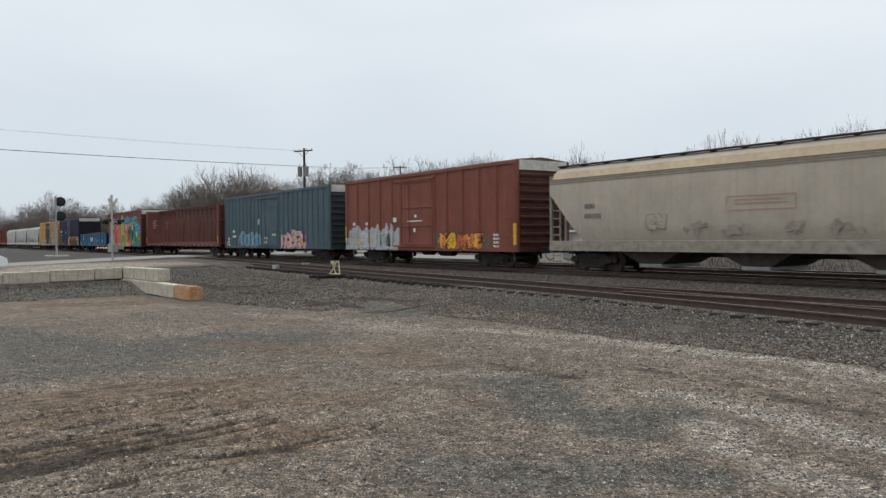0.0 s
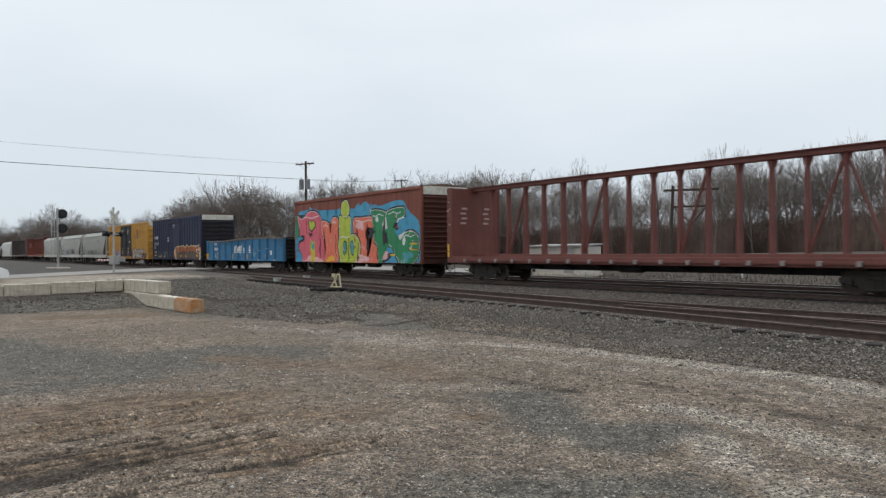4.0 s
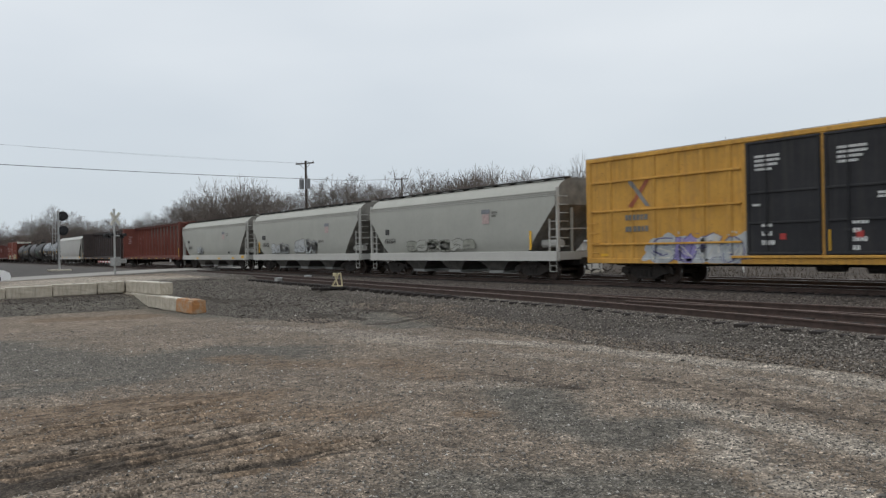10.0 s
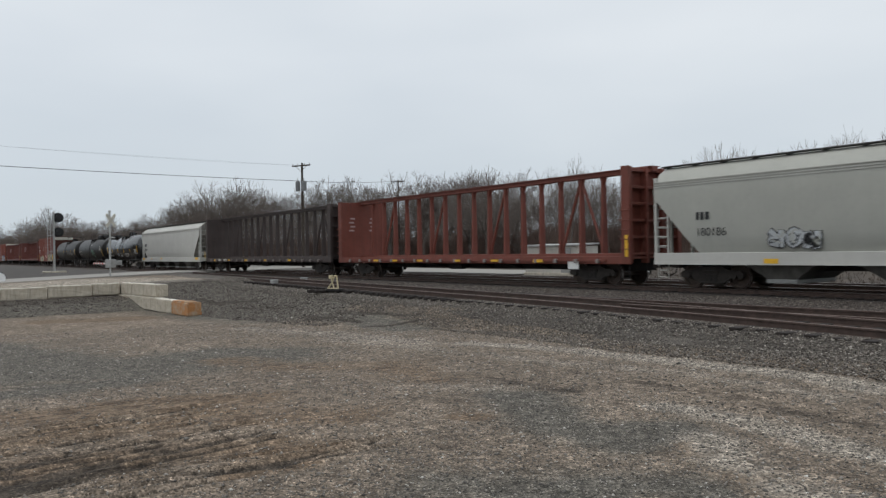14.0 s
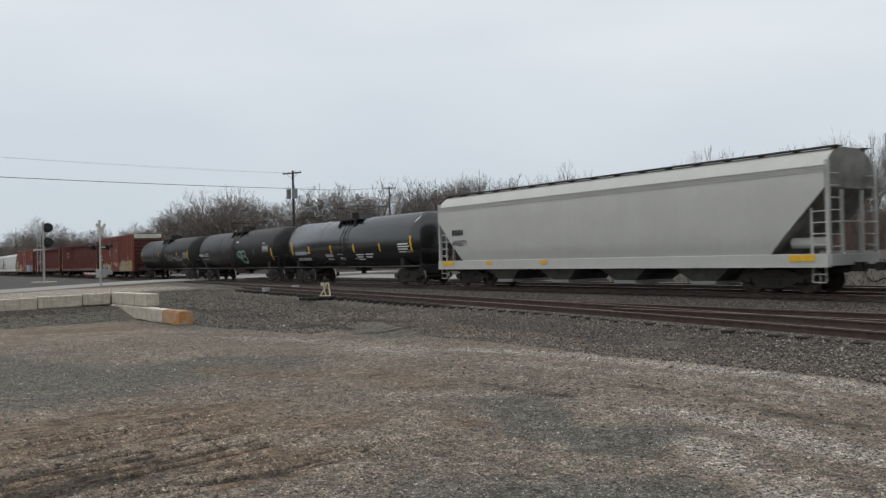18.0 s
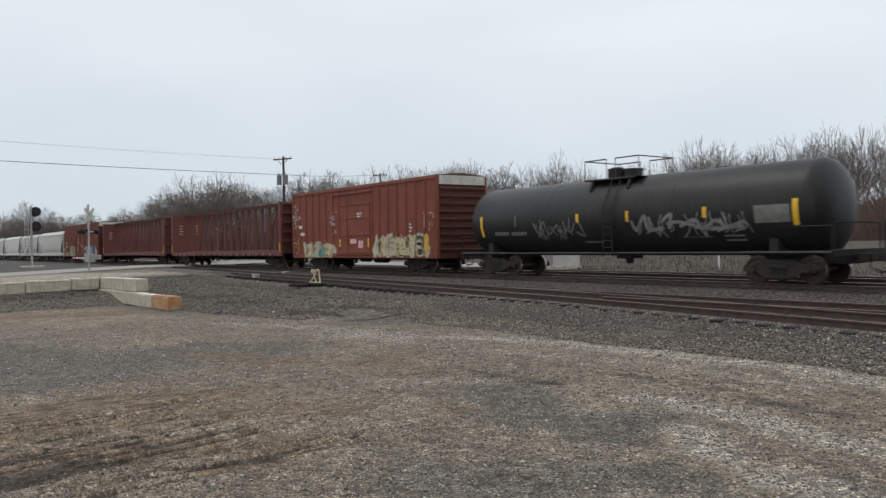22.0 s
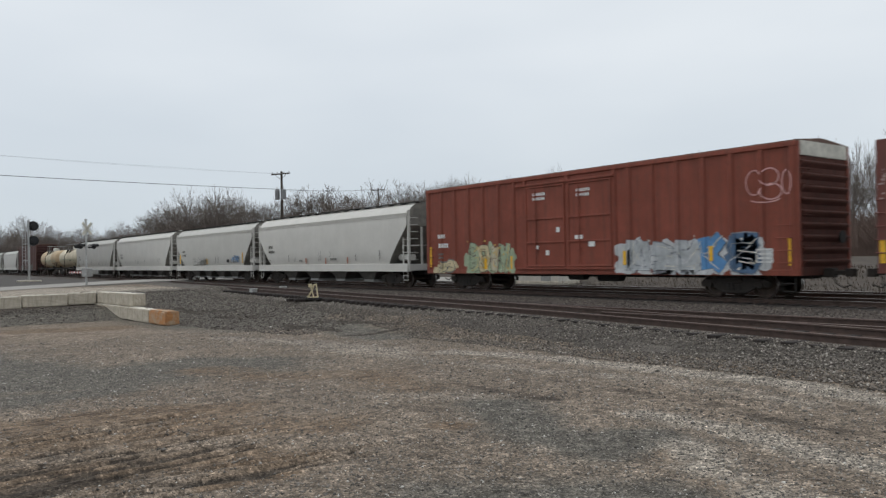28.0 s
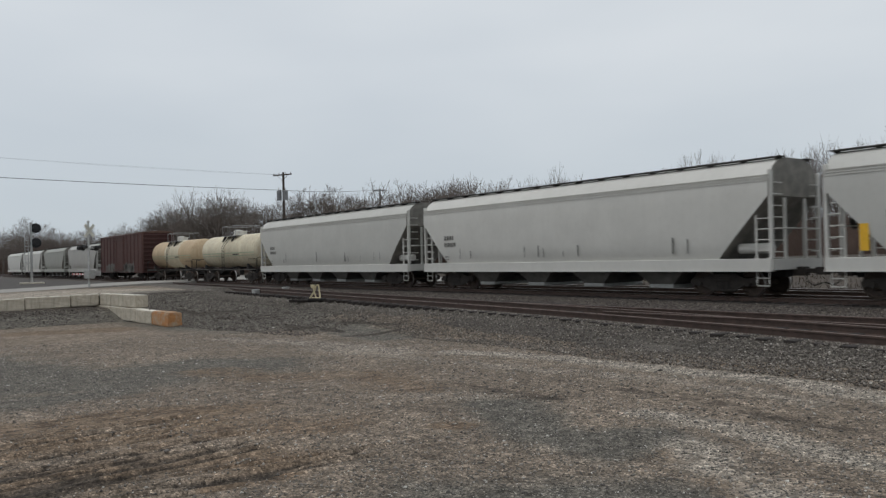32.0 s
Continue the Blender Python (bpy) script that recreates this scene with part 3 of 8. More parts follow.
def stones(name, label, P, size, mat):
    """Loose stones: each a small squashed eight-sided lump."""
    r_ = np.random.RandomState(len(P))
    n = len(P)
    base_ = np.array([(1, 0, 0), (-1, 0, 0), (0, 1, 0), (0, -1, 0), (0, 0, 1), (0, 0, -1)], float)
    tri = np.array([(0, 2, 4), (2, 1, 4), (1, 3, 4), (3, 0, 4), (2, 0, 5), (1, 2, 5), (3, 1, 5), (0, 3, 5)])
    ang_ = r_.uniform(0, 6.283, n)
    sc = size[:, None] * np.stack([r_.uniform(0.8, 1.4, n), r_.uniform(0.6, 1.0, n), r_.uniform(0.4, 0.8, n)], 1)
    V = base_[None] * sc[:, None] + r_.uniform(-0.22, 0.22, (n, 6, 3)) * size[:, None, None]
    c, s_ = np.cos(ang_)[:, None], np.sin(ang_)[:, None]
    V = np.stack([V[:, :, 0] * c - V[:, :, 1] * s_, V[:, :, 0] * s_ + V[:, :, 1] * c, V[:, :, 2]], 2) + P[:, None]
    F = tri[None] + 6 * np.arange(n)[:, None, None]
    me = bpy.data.meshes.new(name)
    me.vertices.add(n * 6)
    me.vertices.foreach_set("co", V.ravel())
    me.loops.add(n * 24)
    me.loops.foreach_set("vertex_index", F.ravel())
    me.polygons.add(n * 8)
    me.polygons.foreach_set("loop_start", np.arange(0, n * 24, 3))
    me.update(calc_edges=True)
    me.materials.append(mat)
    return tagged(new(name, me), label, "gravel", "", "stuff")


def scatter_lot(n, seed):
    r_ = np.random.RandomState(seed)
    d = 3.2 + (30.0 - 3.2) * r_.uniform(0, 1, n) ** 1.6
    az_ = np.radians(r_.uniform(-92, -19, n))
    x, y = d * np.sin(az_), d * np.cos(az_)
    P = np.stack([x, y], 1)
    pale, mud, bare = line_mask(P, PALE), np.maximum(line_mask(P, MUD), line_mask(P, FURROWS) * 1.3), line_mask(P, TAN)
    edge = np.array([near_rail(v) for v in x]) - 3.0
    keep = (y < edge) & (y > 0.2) & (r_.uniform(0, 1, n) < 0.55 + pale * 0.9 - mud * 0.9 - bare * 0.5)
    P = P[keep]
    z = np.array([ground_z(a, b) for a, b in P])
    return np.column_stack([P, z + 0.002]), d[keep]


lot_stone = stone_material("loose_gravel", [(0.0, (0.06, 0.055, 0.05)), (0.4, (0.14, 0.129, 0.116)), (0.74, (0.225, 0.202, 0.176)), (0.93, (0.33, 0.302, 0.265)), (1.0, (0.66, 0.63, 0.58))])
P3, dd_ = scatter_lot(200000, 8)
stones("loose_gravel", "loose light and dark gravel stones on the lot", P3, np.random.RandomState(2).gamma(3.0, 0.0021, len(P3)) * (0.75 + 0.045 * dd_) + 0.002, lot_stone)

# the ballast bed: one strip from the siding's shoulder to beyond the second main track
g = Geo()
bx = list(np.arange(-140, 40, 1.2)) + [80, 200, 600, 1500]
bx = [-2400, -1200, -600, -300, -200] + bx
cols = [-3.3, -2.6, -1.9, -1.3, -0.6, -0.3]


def shoulder(x):
    """The ballast shoulder narrows towards the crossing."""
    return 0.72 - 0.30 * max(0.0, min(1.0, (-x - 15) / 10))


rows_ = []
for x in bx:
    a = near_rail(x)
    row = [(x, a + o * shoulder(x) + 0.12 * noise.noise((x * 0.7, o, 0)), ground_z(x, a + o * shoulder(x)) + z) for o, z in zip(cols, (-0.08, 0.012, 0.02, 0.035, 0.12, 0.135))]
    m1 = max(a + 2.2, 18.9)
    m2 = max(m1 + 0.1, 21.55)
    row += [(x, m1, -0.165), (x, m2, -0.165), (x, 30.4, -0.165), (x, 31.6, -0.45)]
    rows_.append(row)
nn = len(rows_[0])
for k in range(len(rows_) - 1):
    for i in range(nn - 1):
        g.slot = 1 if i in (5, 7) else (2 if i == 6 else 0)
        g.add([rows_[k][i], rows_[k][i + 1], rows_[k + 1][i + 1], rows_[k + 1][i]], [(0, 3, 2, 1)])
bed = tagged(new("ballast_bed", g.mesh("ballast_bed", ["ballast", "ballast_dark", "ballast_brown"])), "grey crushed-stone ballast, dark with oil between the rails", "ballast", "", "structure")

r_ = np.random.RandomState(31)
bxs = -2.0 - 46.0 * r_.uniform(0, 1, 64000) ** 1.35
off = -0.2 - 4.3 * r_.uniform(0, 1, len(bxs)) ** 1.35
bys = np.array([near_rail(v) for v in bxs]) + off * np.array([shoulder(v) for v in bxs])
zz = np.array([ground_z(p, q) for p, q in zip(bxs, bys)]) + np.interp(off, [-4.5] + cols, [0.0, 0.0, 0.012, 0.02, 0.035, 0.12, 0.135])
P3 = np.column_stack([bxs, bys, zz + 0.02])
bal_stone = stone_material("ballast_stone", [(0.0, (0.050, 0.042, 0.035)), (0.4, (0.122, 0.105, 0.089)), (0.75, (0.190, 0.166, 0.142)), (0.95, (0.28, 0.25, 0.217)), (1.0, (0.52, 0.48, 0.42))])
mid_stone = stone_material("brown_ballast_stone", [(0.0, (0.034, 0.027, 0.023)), (0.6, (0.094, 0.077, 0.065)), (0.96, (0.175, 0.15, 0.128)), (1.0, (0.28, 0.25, 0.22))])
stones("ballast_stones", "grey crushed ballast stones on the track shoulder", P3, r_.uniform(0.011, 0.028, len(P3)), bal_stone)
bxs = -6.0 - 40.0 * r_.uniform(0, 1, 9000) ** 1.3
lo_ = np.array([max(near_rail(v) + 2.0, 18.7) for v in bxs])
P3 = np.column_stack([bxs, lo_ + r_.uniform(0, 1, len(bxs)) * np.maximum(0.2, 21.7 - lo_), np.full(len(bxs), -0.158)])
stones("ballast_stones", "grey ballast stones between the tracks", P3, r_.uniform(0.018, 0.04, len(P3)), mid_stone)


r_ = np.random.RandomState(47)
hx, hy = r_.uniform(-46, -22, 16000), r_.uniform(10.9, 15.6, 16000)
kx, ky = WALL_X + 0.1 + 4.6 * r_.uniform(0, 1, 7000) ** 1.4, r_.uniform(-1.5, 9.9, 7000)
hx, hy = np.concatenate([hx, kx]), np.concatenate([hy, ky])
P3 = np.column_stack([hx, hy, [ground_z(a, b) + 0.004 for a, b in zip(hx, hy)]])
P3 = P3[(P3[:, 1] < np.array([near_rail(v) for v in P3[:, 0]]) - 0.9) & (line_mask(P3[:, :2], MUD) < 0.5)]
stones("bank_stones", "dark rough stones on the bank beside the block wall", P3, r_.gamma(2.5, 0.008, len(P3)) + 0.006, mid_stone)


# ---------------------------------------------------------------- tracks
RAIL = [(-0.07, -0.172), (0.07, -0.172), (0.07, -0.16), (0.012, -0.14), (0.012, -0.045), (0.036, -0.035), (0.036, -0.004), (0.028, 0.0), (-0.028, 0.0), (-0.036, -0.004), (-0.036, -0.035), (-0.012, -0.045), (-0.012, -0.14), (-0.07, -0.16)]


def rail(track, ys, x0, x1, head, step=2.0):
    """One rail along ys(x)."""
    n = max(1, int((x1 - x0) / step))
    xs = [x0 + (x1 - x0) * k / n for k in range(n + 1)]
    rings = [[(x, ys(x) + a, b) for a, b in RAIL] for x in xs]
    g = Geo()
    m = len(RAIL)
    for k in range(n):
        for i in range(m):
            g.slot = 1 if i in (6, 7, 8) else 0
            j = (i + 1) % m
            g.add([rings[k][i], rings[k][j], rings[k + 1][j], rings[k + 1][i]], [(0, 1, 2, 3)])
    return part("rail", g, ["rail_side", head], track)


def track(name, label, centre, x0, x1, head, step=2.0, tie0=None, tie1=None, tilt=True):
    t = base(name, 0, 0, 0, 0, label=label, category="railway track", group="railway tracks", kind="structure")
    for s in (-1, 1):
        rail(t, lambda x: centre(x) + s * 0.753, x0, x1, head, step)
    tie = shared("tie", lambda: Geo().box(-0.115, 0.115, -1.3, 1.3, -0.33, -0.168, 0.012), "tie")
    plate = shared("tie_plate", lambda: Geo().box(-0.09, 0.09, -0.18, 0.18, -0.17, -0.155), "rail_side")
    rnd = random.Random(4)
    x = tie0
    while x < tie1:
        sl = math.degrees(math.atan2(centre(x + 0.5) - centre(x - 0.5), 1.0))
        k = part("tie", tie, None, t, at=pose(x, centre(x) + rnd.uniform(-0.07, 0.07), rnd.uniform(0.016, 0.032), 0, 0, sl + rnd.uniform(-1.5, 1.5)))
        x += 0.54
    return t


track("main_track", "main track with rails polished by traffic", lambda x: MAIN_Y, -1500, 900, "rail_head", 60.0, -42, 0)
track("second_track", "second main track behind the train", lambda x: 27.75, -1500, 900, "rail_head", 60.0, -44, -14)
track("siding_track", "rusty siding track on dark timber ties", lambda x: near_rail(x) + 0.753, -105, 400, "rail_dull", 1.5, -60, 6)


def lead(x):
    return 16.2 + 0.035 * (x + 7)


t = base("lead_track", 0, 0, 0, 0, label="rusty rails leaving the siding at a turnout", category="railway track", group="railway tracks", kind="structure")
rail(t, lambda x: lead(x) - 0.753, -13.5, 60, "rail_dull")
rail(t, lambda x: lead(x) + 0.753, -19.0, 60, "rail_dull")

# ---------------------------------------------------------------- the crossing and its road
g = Geo()
def road_mid(y):
    return -62.5 - 0.42 * (y - 5)
ys = [-60, -20, 0, 5, 10, 15, 18, 20.5, 33, 60, 120]
rw = 4.2
def road_z(y):
    return -0.22 + 0.24 * max(0.0, min(1.0, (y - 5) / 13)) - 0.24 * max(0.0, min(1.0, (y - 31) / 12))
n = len(ys)
vs = [(road_mid(y) + s * rw, y, road_z(y) + dz) for dz in (0.0, -0.3) for s in (-1, 1) for y in ys]
fs = []
for k in range(n - 1):
    fs += [(k, k + 1, n + k + 1, n + k), (2 * n + k, 2 * n + k + 1, k + 1, k), (n + k, n + k + 1, 3 * n + k + 1, 3 * n + k)]
g.add(vs, fs)
tagged(new("road", g.mesh("road", "asphalt")), "pale worn asphalt road over the level crossing", "road", "", "structure")

g = Geo()
g.add([(-420, -160, -0.2), (-66.5, -160, -0.2), (-67.5, 4, -0.2), (-73.5, 19.5, -0.14), (-420, 19.5, -0.14)], [(0, 1, 2, 3, 4)])
tagged(new("pavement", g.mesh("pavement", "asphalt_dark")), "dark worn asphalt yard beyond the crossing road", "pavement", "", "structure")
g = Geo()
vx = spread(-900, 600, -120, 10, 3.0, 1.4)
vy = [32.2, 34, 36, 38, 40, 42, 44, 46, 50, 55, 60, 90, 160, 400]


def bank(x, y):
    """The verge: low by the lane, rising to a grassy bank further along."""
    def soft(u):
        u = max(0.0, min(1.0, u))
        return u * u * (3 - 2 * u)
    return -0.40 + 0.05 * noise.noise((x * 0.3, y * 0.3, 5)) - (0.08 if y < 33 else 0) + 0.9 * soft((y - 36) / 9) * soft((x + 46) / 8) + 0.5 * soft((y - 48) / 12)


g.add([(x, y + 0.5 * noise.noise((x * 0.2, y, 0)), bank(x, y)) for y in vy for x in vx], [(j * len(vx) + i, j * len(vx) + i + 1, (j + 1) * len(vx) + i + 1, (j + 1) * len(vx) + i) for j in range(len(vy) - 1) for i in range(len(vx) - 1)])
tagged(new("verge", g.mesh("verge", "verge", 1.0)), "brown dead grass and leaf litter below the trees", "verge", "", "structure")

shed = base("equipment_shed", -37.7, 36.6, -0.45, 4, label="low pale concrete equipment shed beyond the tracks", category="shed")
part("wall", Geo().box(-2.35, 2.35, -1.0, 1.0, 0.0, 2.05, 0.02), "shed_white", shed)
part("roof", Geo().prism([(-1.12, 2.05), (1.12, 2.15), (1.12, 2.24), (-1.12, 2.14)], -2.45, 2.45, "x"), "steel_light", shed)
part("plinth", Geo().box(-2.45, 2.45, -1.08, 1.08, -0.1, 0.3, 0.02), "concrete", shed)
part("door", Geo().box(0.9, 1.75, -1.03, -0.98, 0.3, 1.95, 0.01), "steel_light", shed)
lane = Geo()
lx0 = [-130 + 4.0 * k for k in range(23)]
lane.add([(x, y + 0.7 * noise.noise((x * 0.15, y * 0.3, 9)) + (0 if y < 40 else -max(0.0, (x + 60) * 0.12)), -0.31) for y in (36.2, 38.5, 41.5, 44.5) for x in lx0], [(j * 23 + i, j * 23 + i + 1, (j + 1) * 23 + i + 1, (j + 1) * 23 + i) for j in range(3) for i in range(22)])
tagged(new("gravel_lane", lane.mesh("gravel_lane", "asphalt")), "pale gravel lane beyond the tracks", "lane", "", "structure")

# dead grass on the bank, too dense to count
r_ = random.Random(12)
v, f = [], []
for k in range(16000):
    x, y = r_.uniform(-52, 6), 33.5 + 14 * r_.random() ** 1.2
    if x < -41 and y < 45:
        continue
    z = bank(x, y) - 0.05
    hh = r_.uniform(0.08, 0.28) * (2.0 if r_.random() < 0.05 else 1.0)
    a, b, w = r_.uniform(-0.15, 0.15), r_.uniform(-0.15, 0.15), r_.uniform(0.012, 0.03)
    n = len(v)
    v += [(x - w, y, z), (x + w, y, z), (x + a, y + b, z + hh)]
    f += [(n, n + 1, n + 2)]
me = bpy.data.meshes.new("dead_grass")
me.from_pydata(v, [], f)
me.materials.append(M["dry_grass"])
tagged(new("dead_grass", me), "dry brown grass on the bank beyond the tracks", "grass", "", "stuff")
mp = base("marker_post", -25.5, 38.4, -0.45, 0, label="slim white marker post beyond the tracks", category="marker post")
part("post", Geo().box(-0.045, 0.045, -0.03, 0.03, 0, 1.45, 0.01), "white", mp)
part("cap", Geo().box(-0.05, 0.05, -0.035, 0.035, 1.38, 1.5, 0.01), "steel_light", mp)

# ---------------------------------------------------------------- concrete blocks
def block_concrete():
    """Cast concrete with rain streaks, a dark damp foot and chipped pale arrises."""
    m, nt, bs = tree_of("weathered_concrete_block")
    n = noise_node(nt, 3.0, 6.0, 0.65)
    c = ramp_node(nt, n.outputs["Fac"], 0.3, (0.40, 0.35, 0.275), 0.7, (0.58, 0.525, 0.43)).outputs[0]
    st = noise_node(nt, 1.0, 5.0, 0.65, (6.0, 6.0, 0.6))
    c = mix_node(nt, ramp_node(nt, st.outputs["Fac"], 0.48, (0, 0, 0), 0.75, (0.6, 0.6, 0.6)).outputs[0], c, (0.20, 0.175, 0.135))
    fine = noise_node(nt, 40.0, 4.0, 0.7)
    c = mix_node(nt, 0.5, c, ramp_node(nt, fine.outputs["Fac"], 0.35, (0.75, 0.75, 0.75), 0.65, (1.2, 1.2, 1.2)).outputs[0], "MULTIPLY")
    nt.links.new(c, bs.inputs["Base Color"])
    bs.inputs["Roughness"].default_value = 0.92
    bump_to(nt, bs, n.outputs["Fac"], 0.5, 0.03)
    return m


M["block"] = block_concrete()
# paler than the block sides: light on the tops is put into this colour
M["block_cap"] = plain("toplit_block_top", (0.70, 0.66, 0.58), 0.9, 0.2, 6.0, 0.0, 0.3)
BLOCK_L, BLOCK_D, BLOCK_H = 2.14, 0.62, 0.61


def concrete_block(x, y, z, rz, mat, label, length=BLOCK_L, seed=0):
    """A cast block with worn edges, a top skin (lit tone on grey blocks) and a cast-in lifting loop; x, y is the middle
    of its front foot.
    """
    rnd = random.Random(seed)
    b = base("concrete_block", x, y, z, rz, label=label, category="concrete block", group="stepped wall of concrete blocks")
    bm = bmesh.new()
    bmesh.ops.create_cube(bm, size=1.0)
    for v in bm.verts:
        v.co = Vector((v.co.x * (length - 0.03), (v.co.y + 0.5) * BLOCK_D, (v.co.z + 0.5) * (BLOCK_H - 0.02)))
    bmesh.ops.bevel(bm, geom=bm.edges[:], offset=0.035, segments=2, affect="EDGES")
    bmesh.ops.subdivide_edges(bm, edges=[e for e in bm.edges if e.calc_length() > 0.4], cuts=5, use_grid_fill=True)
    for v in bm.verts:
        v.co += Vector((rnd.uniform(-1, 1), rnd.uniform(-1, 1), rnd.uniform(-1, 1))) * 0.009
    g = Geo()
    g.take(bm)
    part("body", g, mat, b)
    x_ = -length / 2 + 0.05
    while x_ < length / 2 - 0.25:
        w_ = rnd.uniform(0.25, 0.7)
        cap = Geo().box(x_, min(x_ + w_, length / 2 - 0.05), 0.03 + rnd.uniform(0, 0.03), rnd.uniform(0.4, 0.58), BLOCK_H - 0.03, BLOCK_H + rnd.uniform(-0.008, 0.012), 0.004)
        part("top_skin", cap, "conc_orange" if mat == "conc_orange" else "block_cap", b, "rough top skin, lit tone on grey blocks")
        x_ += w_ + rnd.uniform(0.0, 0.3)
    part("lifting_eye", Geo().path([(-0.07, 0.3, 0.58), (-0.05, 0.3, 0.63), (0.05, 0.3, 0.63), (0.07, 0.3, 0.58)], 0.012), "rail_side", b)
    return b


# a stepped wall of two courses: one arm along the road, one back towards the lot
GREY_BLOCK = "weathered grey precast concrete block in a retaining wall"
for k in range(6):
    y_ = WALL_Y - 0.3 - (0.7 if k == 0 else 1.4 + BLOCK_L * (k - 0.5))
    z_ = -0.62 - 0.0215 * (WALL_Y - y_)
    concrete_block(WALL_X + 0.05 + random.uniform(-0.03, 0.03), y_, z_, 90 + random.uniform(-0.8, 0.8), "block", GREY_BLOCK, 1.38 if k == 0 else BLOCK_L, k)
for k in range(3):
    f = 1.82 * (k + 0.5)
    concrete_block(WALL_X + f, 10.08 + 0.07 * f, -0.62 + 0.004 * f, 4 + random.uniform(-1, 1), "block", GREY_BLOCK, 1.82, 20 + k)
for k in range(5):
    f = -33.95 - BLOCK_L * (k + 0.5)
    if k:
        concrete_block(f, 10.02 + 0.045 * (f - WALL_X), -1.25 + random.uniform(-0.01, 0.01), 2.6 + random.uniform(-0.8, 0.8), "block", "weathered grey precast concrete block half buried in gravel", BLOCK_L, 40 + k)
    else:
        concrete_block(f, 10.02 + 0.045 * (f - WALL_X), -1.25, 2.6, "conc_orange", "low concrete block with worn orange paint", BLOCK_L, 61)

# ---------------------------------------------------------------- signals, poles, switch
def signal_mast(x, y, z):
    s = base("railway_signal", x, y, z, 84, label="grey railway signal mast with two black round heads", category="signal")
    part("footing", Geo().box(-1.1, 1.1, -0.9, 0.9, -0.2, 0.22, 0.04), "concrete", s)
    part("mast", Geo().tube((0, 0, 0.2), (0, 0, 6.3), 0.12, n=14), "galv", s, "", 0.6)
    part("ladder", Geo().path([(-0.58, 0, 1.2), (-0.58, 0, 6.0)], 0.03).path([(-0.28, 0, 1.2), (-0.28, 0, 6.0)], 0.03), "galv", s)
    for k in range(13):
        part("rung", shared("mast_rung", lambda: Geo().tube((-0.58, 0, 0), (-0.28, 0, 0), 0.02, n=5), "galv"), None, s, at=pose(0, 0, 2.0 + 0.31 * k))
    for zb in (5.6, 3.9, 2.2):
        part("bracket", shared("mast_bracket", lambda: Geo().box(-0.58, 0.05, -0.04, 0.04, -0.04, 0.04), "galv"), None, s, at=pose(0, 0, zb))
    for z1 in (5.72, 4.22):
        h = part("signal_head", Geo().tube((0.42, 0.0, z1), (0.42, -0.10, z1), 0.5, n=28), "sign_black", s, "round black target", 0.6)
        part("lens_hood", Geo().tube((0.42, -0.10, z1), (0.42, -0.5, z1), 0.24, 0.22, n=16), "sign_black", h, "", 0.6)
        part("back_case", Geo().box(0.15, 0.7, 0.0, 0.35, z1 - 0.3, z1 + 0.3, 0.03), "sign_black", h)
        part("arm", Geo().box(0.0, 0.62, -0.04, 0.04, z1 - 0.08, z1 + 0.0), "galv", h)
    return s


def crossing_signal(x, y, z):
    s = base("crossing_signal", x, y, z, 120, label="silver level-crossing mast with crossbuck and lamp pair", category="crossing signal")
    part("mast", Geo().tube((0, 0, 0), (0, 0, 5.0), 0.075, n=12), "galv", s, "", 0.6)
    part("base_plate", Geo().box(-0.3, 0.3, -0.3, 0.3, 0, 0.12, 0.02), "galv", s)
    for a in (48, -48):
        g = Geo().box(-0.62, 0.62, -0.015, 0.015, -0.115, 0.115)
        part("crossbuck_blade", g, "end_white", s, at=pose(0, -0.12, 4.35, 0, a, 0))
    part("cross_arm", Geo().tube((-0.62, -0.05, 3.05), (0.62, -0.05, 3.05), 0.04, n=8), "galv", s)
    for q in (-1, 1):
        lamp = part("warning_lamp", Geo().tube((q * 0.62, -0.12, 3.05), (q * 0.62, -0.15, 3.05), 0.21, n=20), "sign_black", s, "black round backplate", 0.6)
        part("lens", Geo().tube((q * 0.62, -0.15, 3.05), (q * 0.62, -0.2, 3.05), 0.105, n=14), "glass_dark", lamp)
        part("visor", Geo().tube((q * 0.62, -0.2, 3.12), (q * 0.62, -0.5, 3.12), 0.12, n=12), "sign_black", lamp)
        part("rear_lamp", Geo().tube((q * 0.62, 0.1, 3.05), (q * 0.62, 0.35, 3.05), 0.16, n=12), "sign_black", lamp)
    part("bell", Geo().tube((0, 0, 5.0), (0, 0, 5.12), 0.13, 0.06, n=14), "galv", s)
    part("gate_mechanism", Geo().box(-0.28, 0.30, -0.32, 0.22, 0.75, 1.4, 0.03), "steel_light", s)
    part("counterweight", Geo().box(0.32, 0.95, -0.22, -0.1, 0.95, 1.3, 0.02), "steel_light", s)
    arm = part("gate_arm", Geo().box(-5.2, -0.25, -0.02, 0.02, -0.06, 0.06), "white", s, "lowered red and white gate arm", at=pose(-0.1, 0.1, 1.08, 0, 0, -120))
    for k in range(5):
        part("stripe", shared("gate_stripe", lambda: Geo().box(-0.2, 0.2, -0.026, 0.026, -0.066, 0.066), "g_red"), None, arm, at=pose(-4.8 + k * 1.0, 0, 0))
    return s


signal_mast(-88.0, 13.6, -0.22)
crossing_signal(-62.5, 13.5, -0.2)


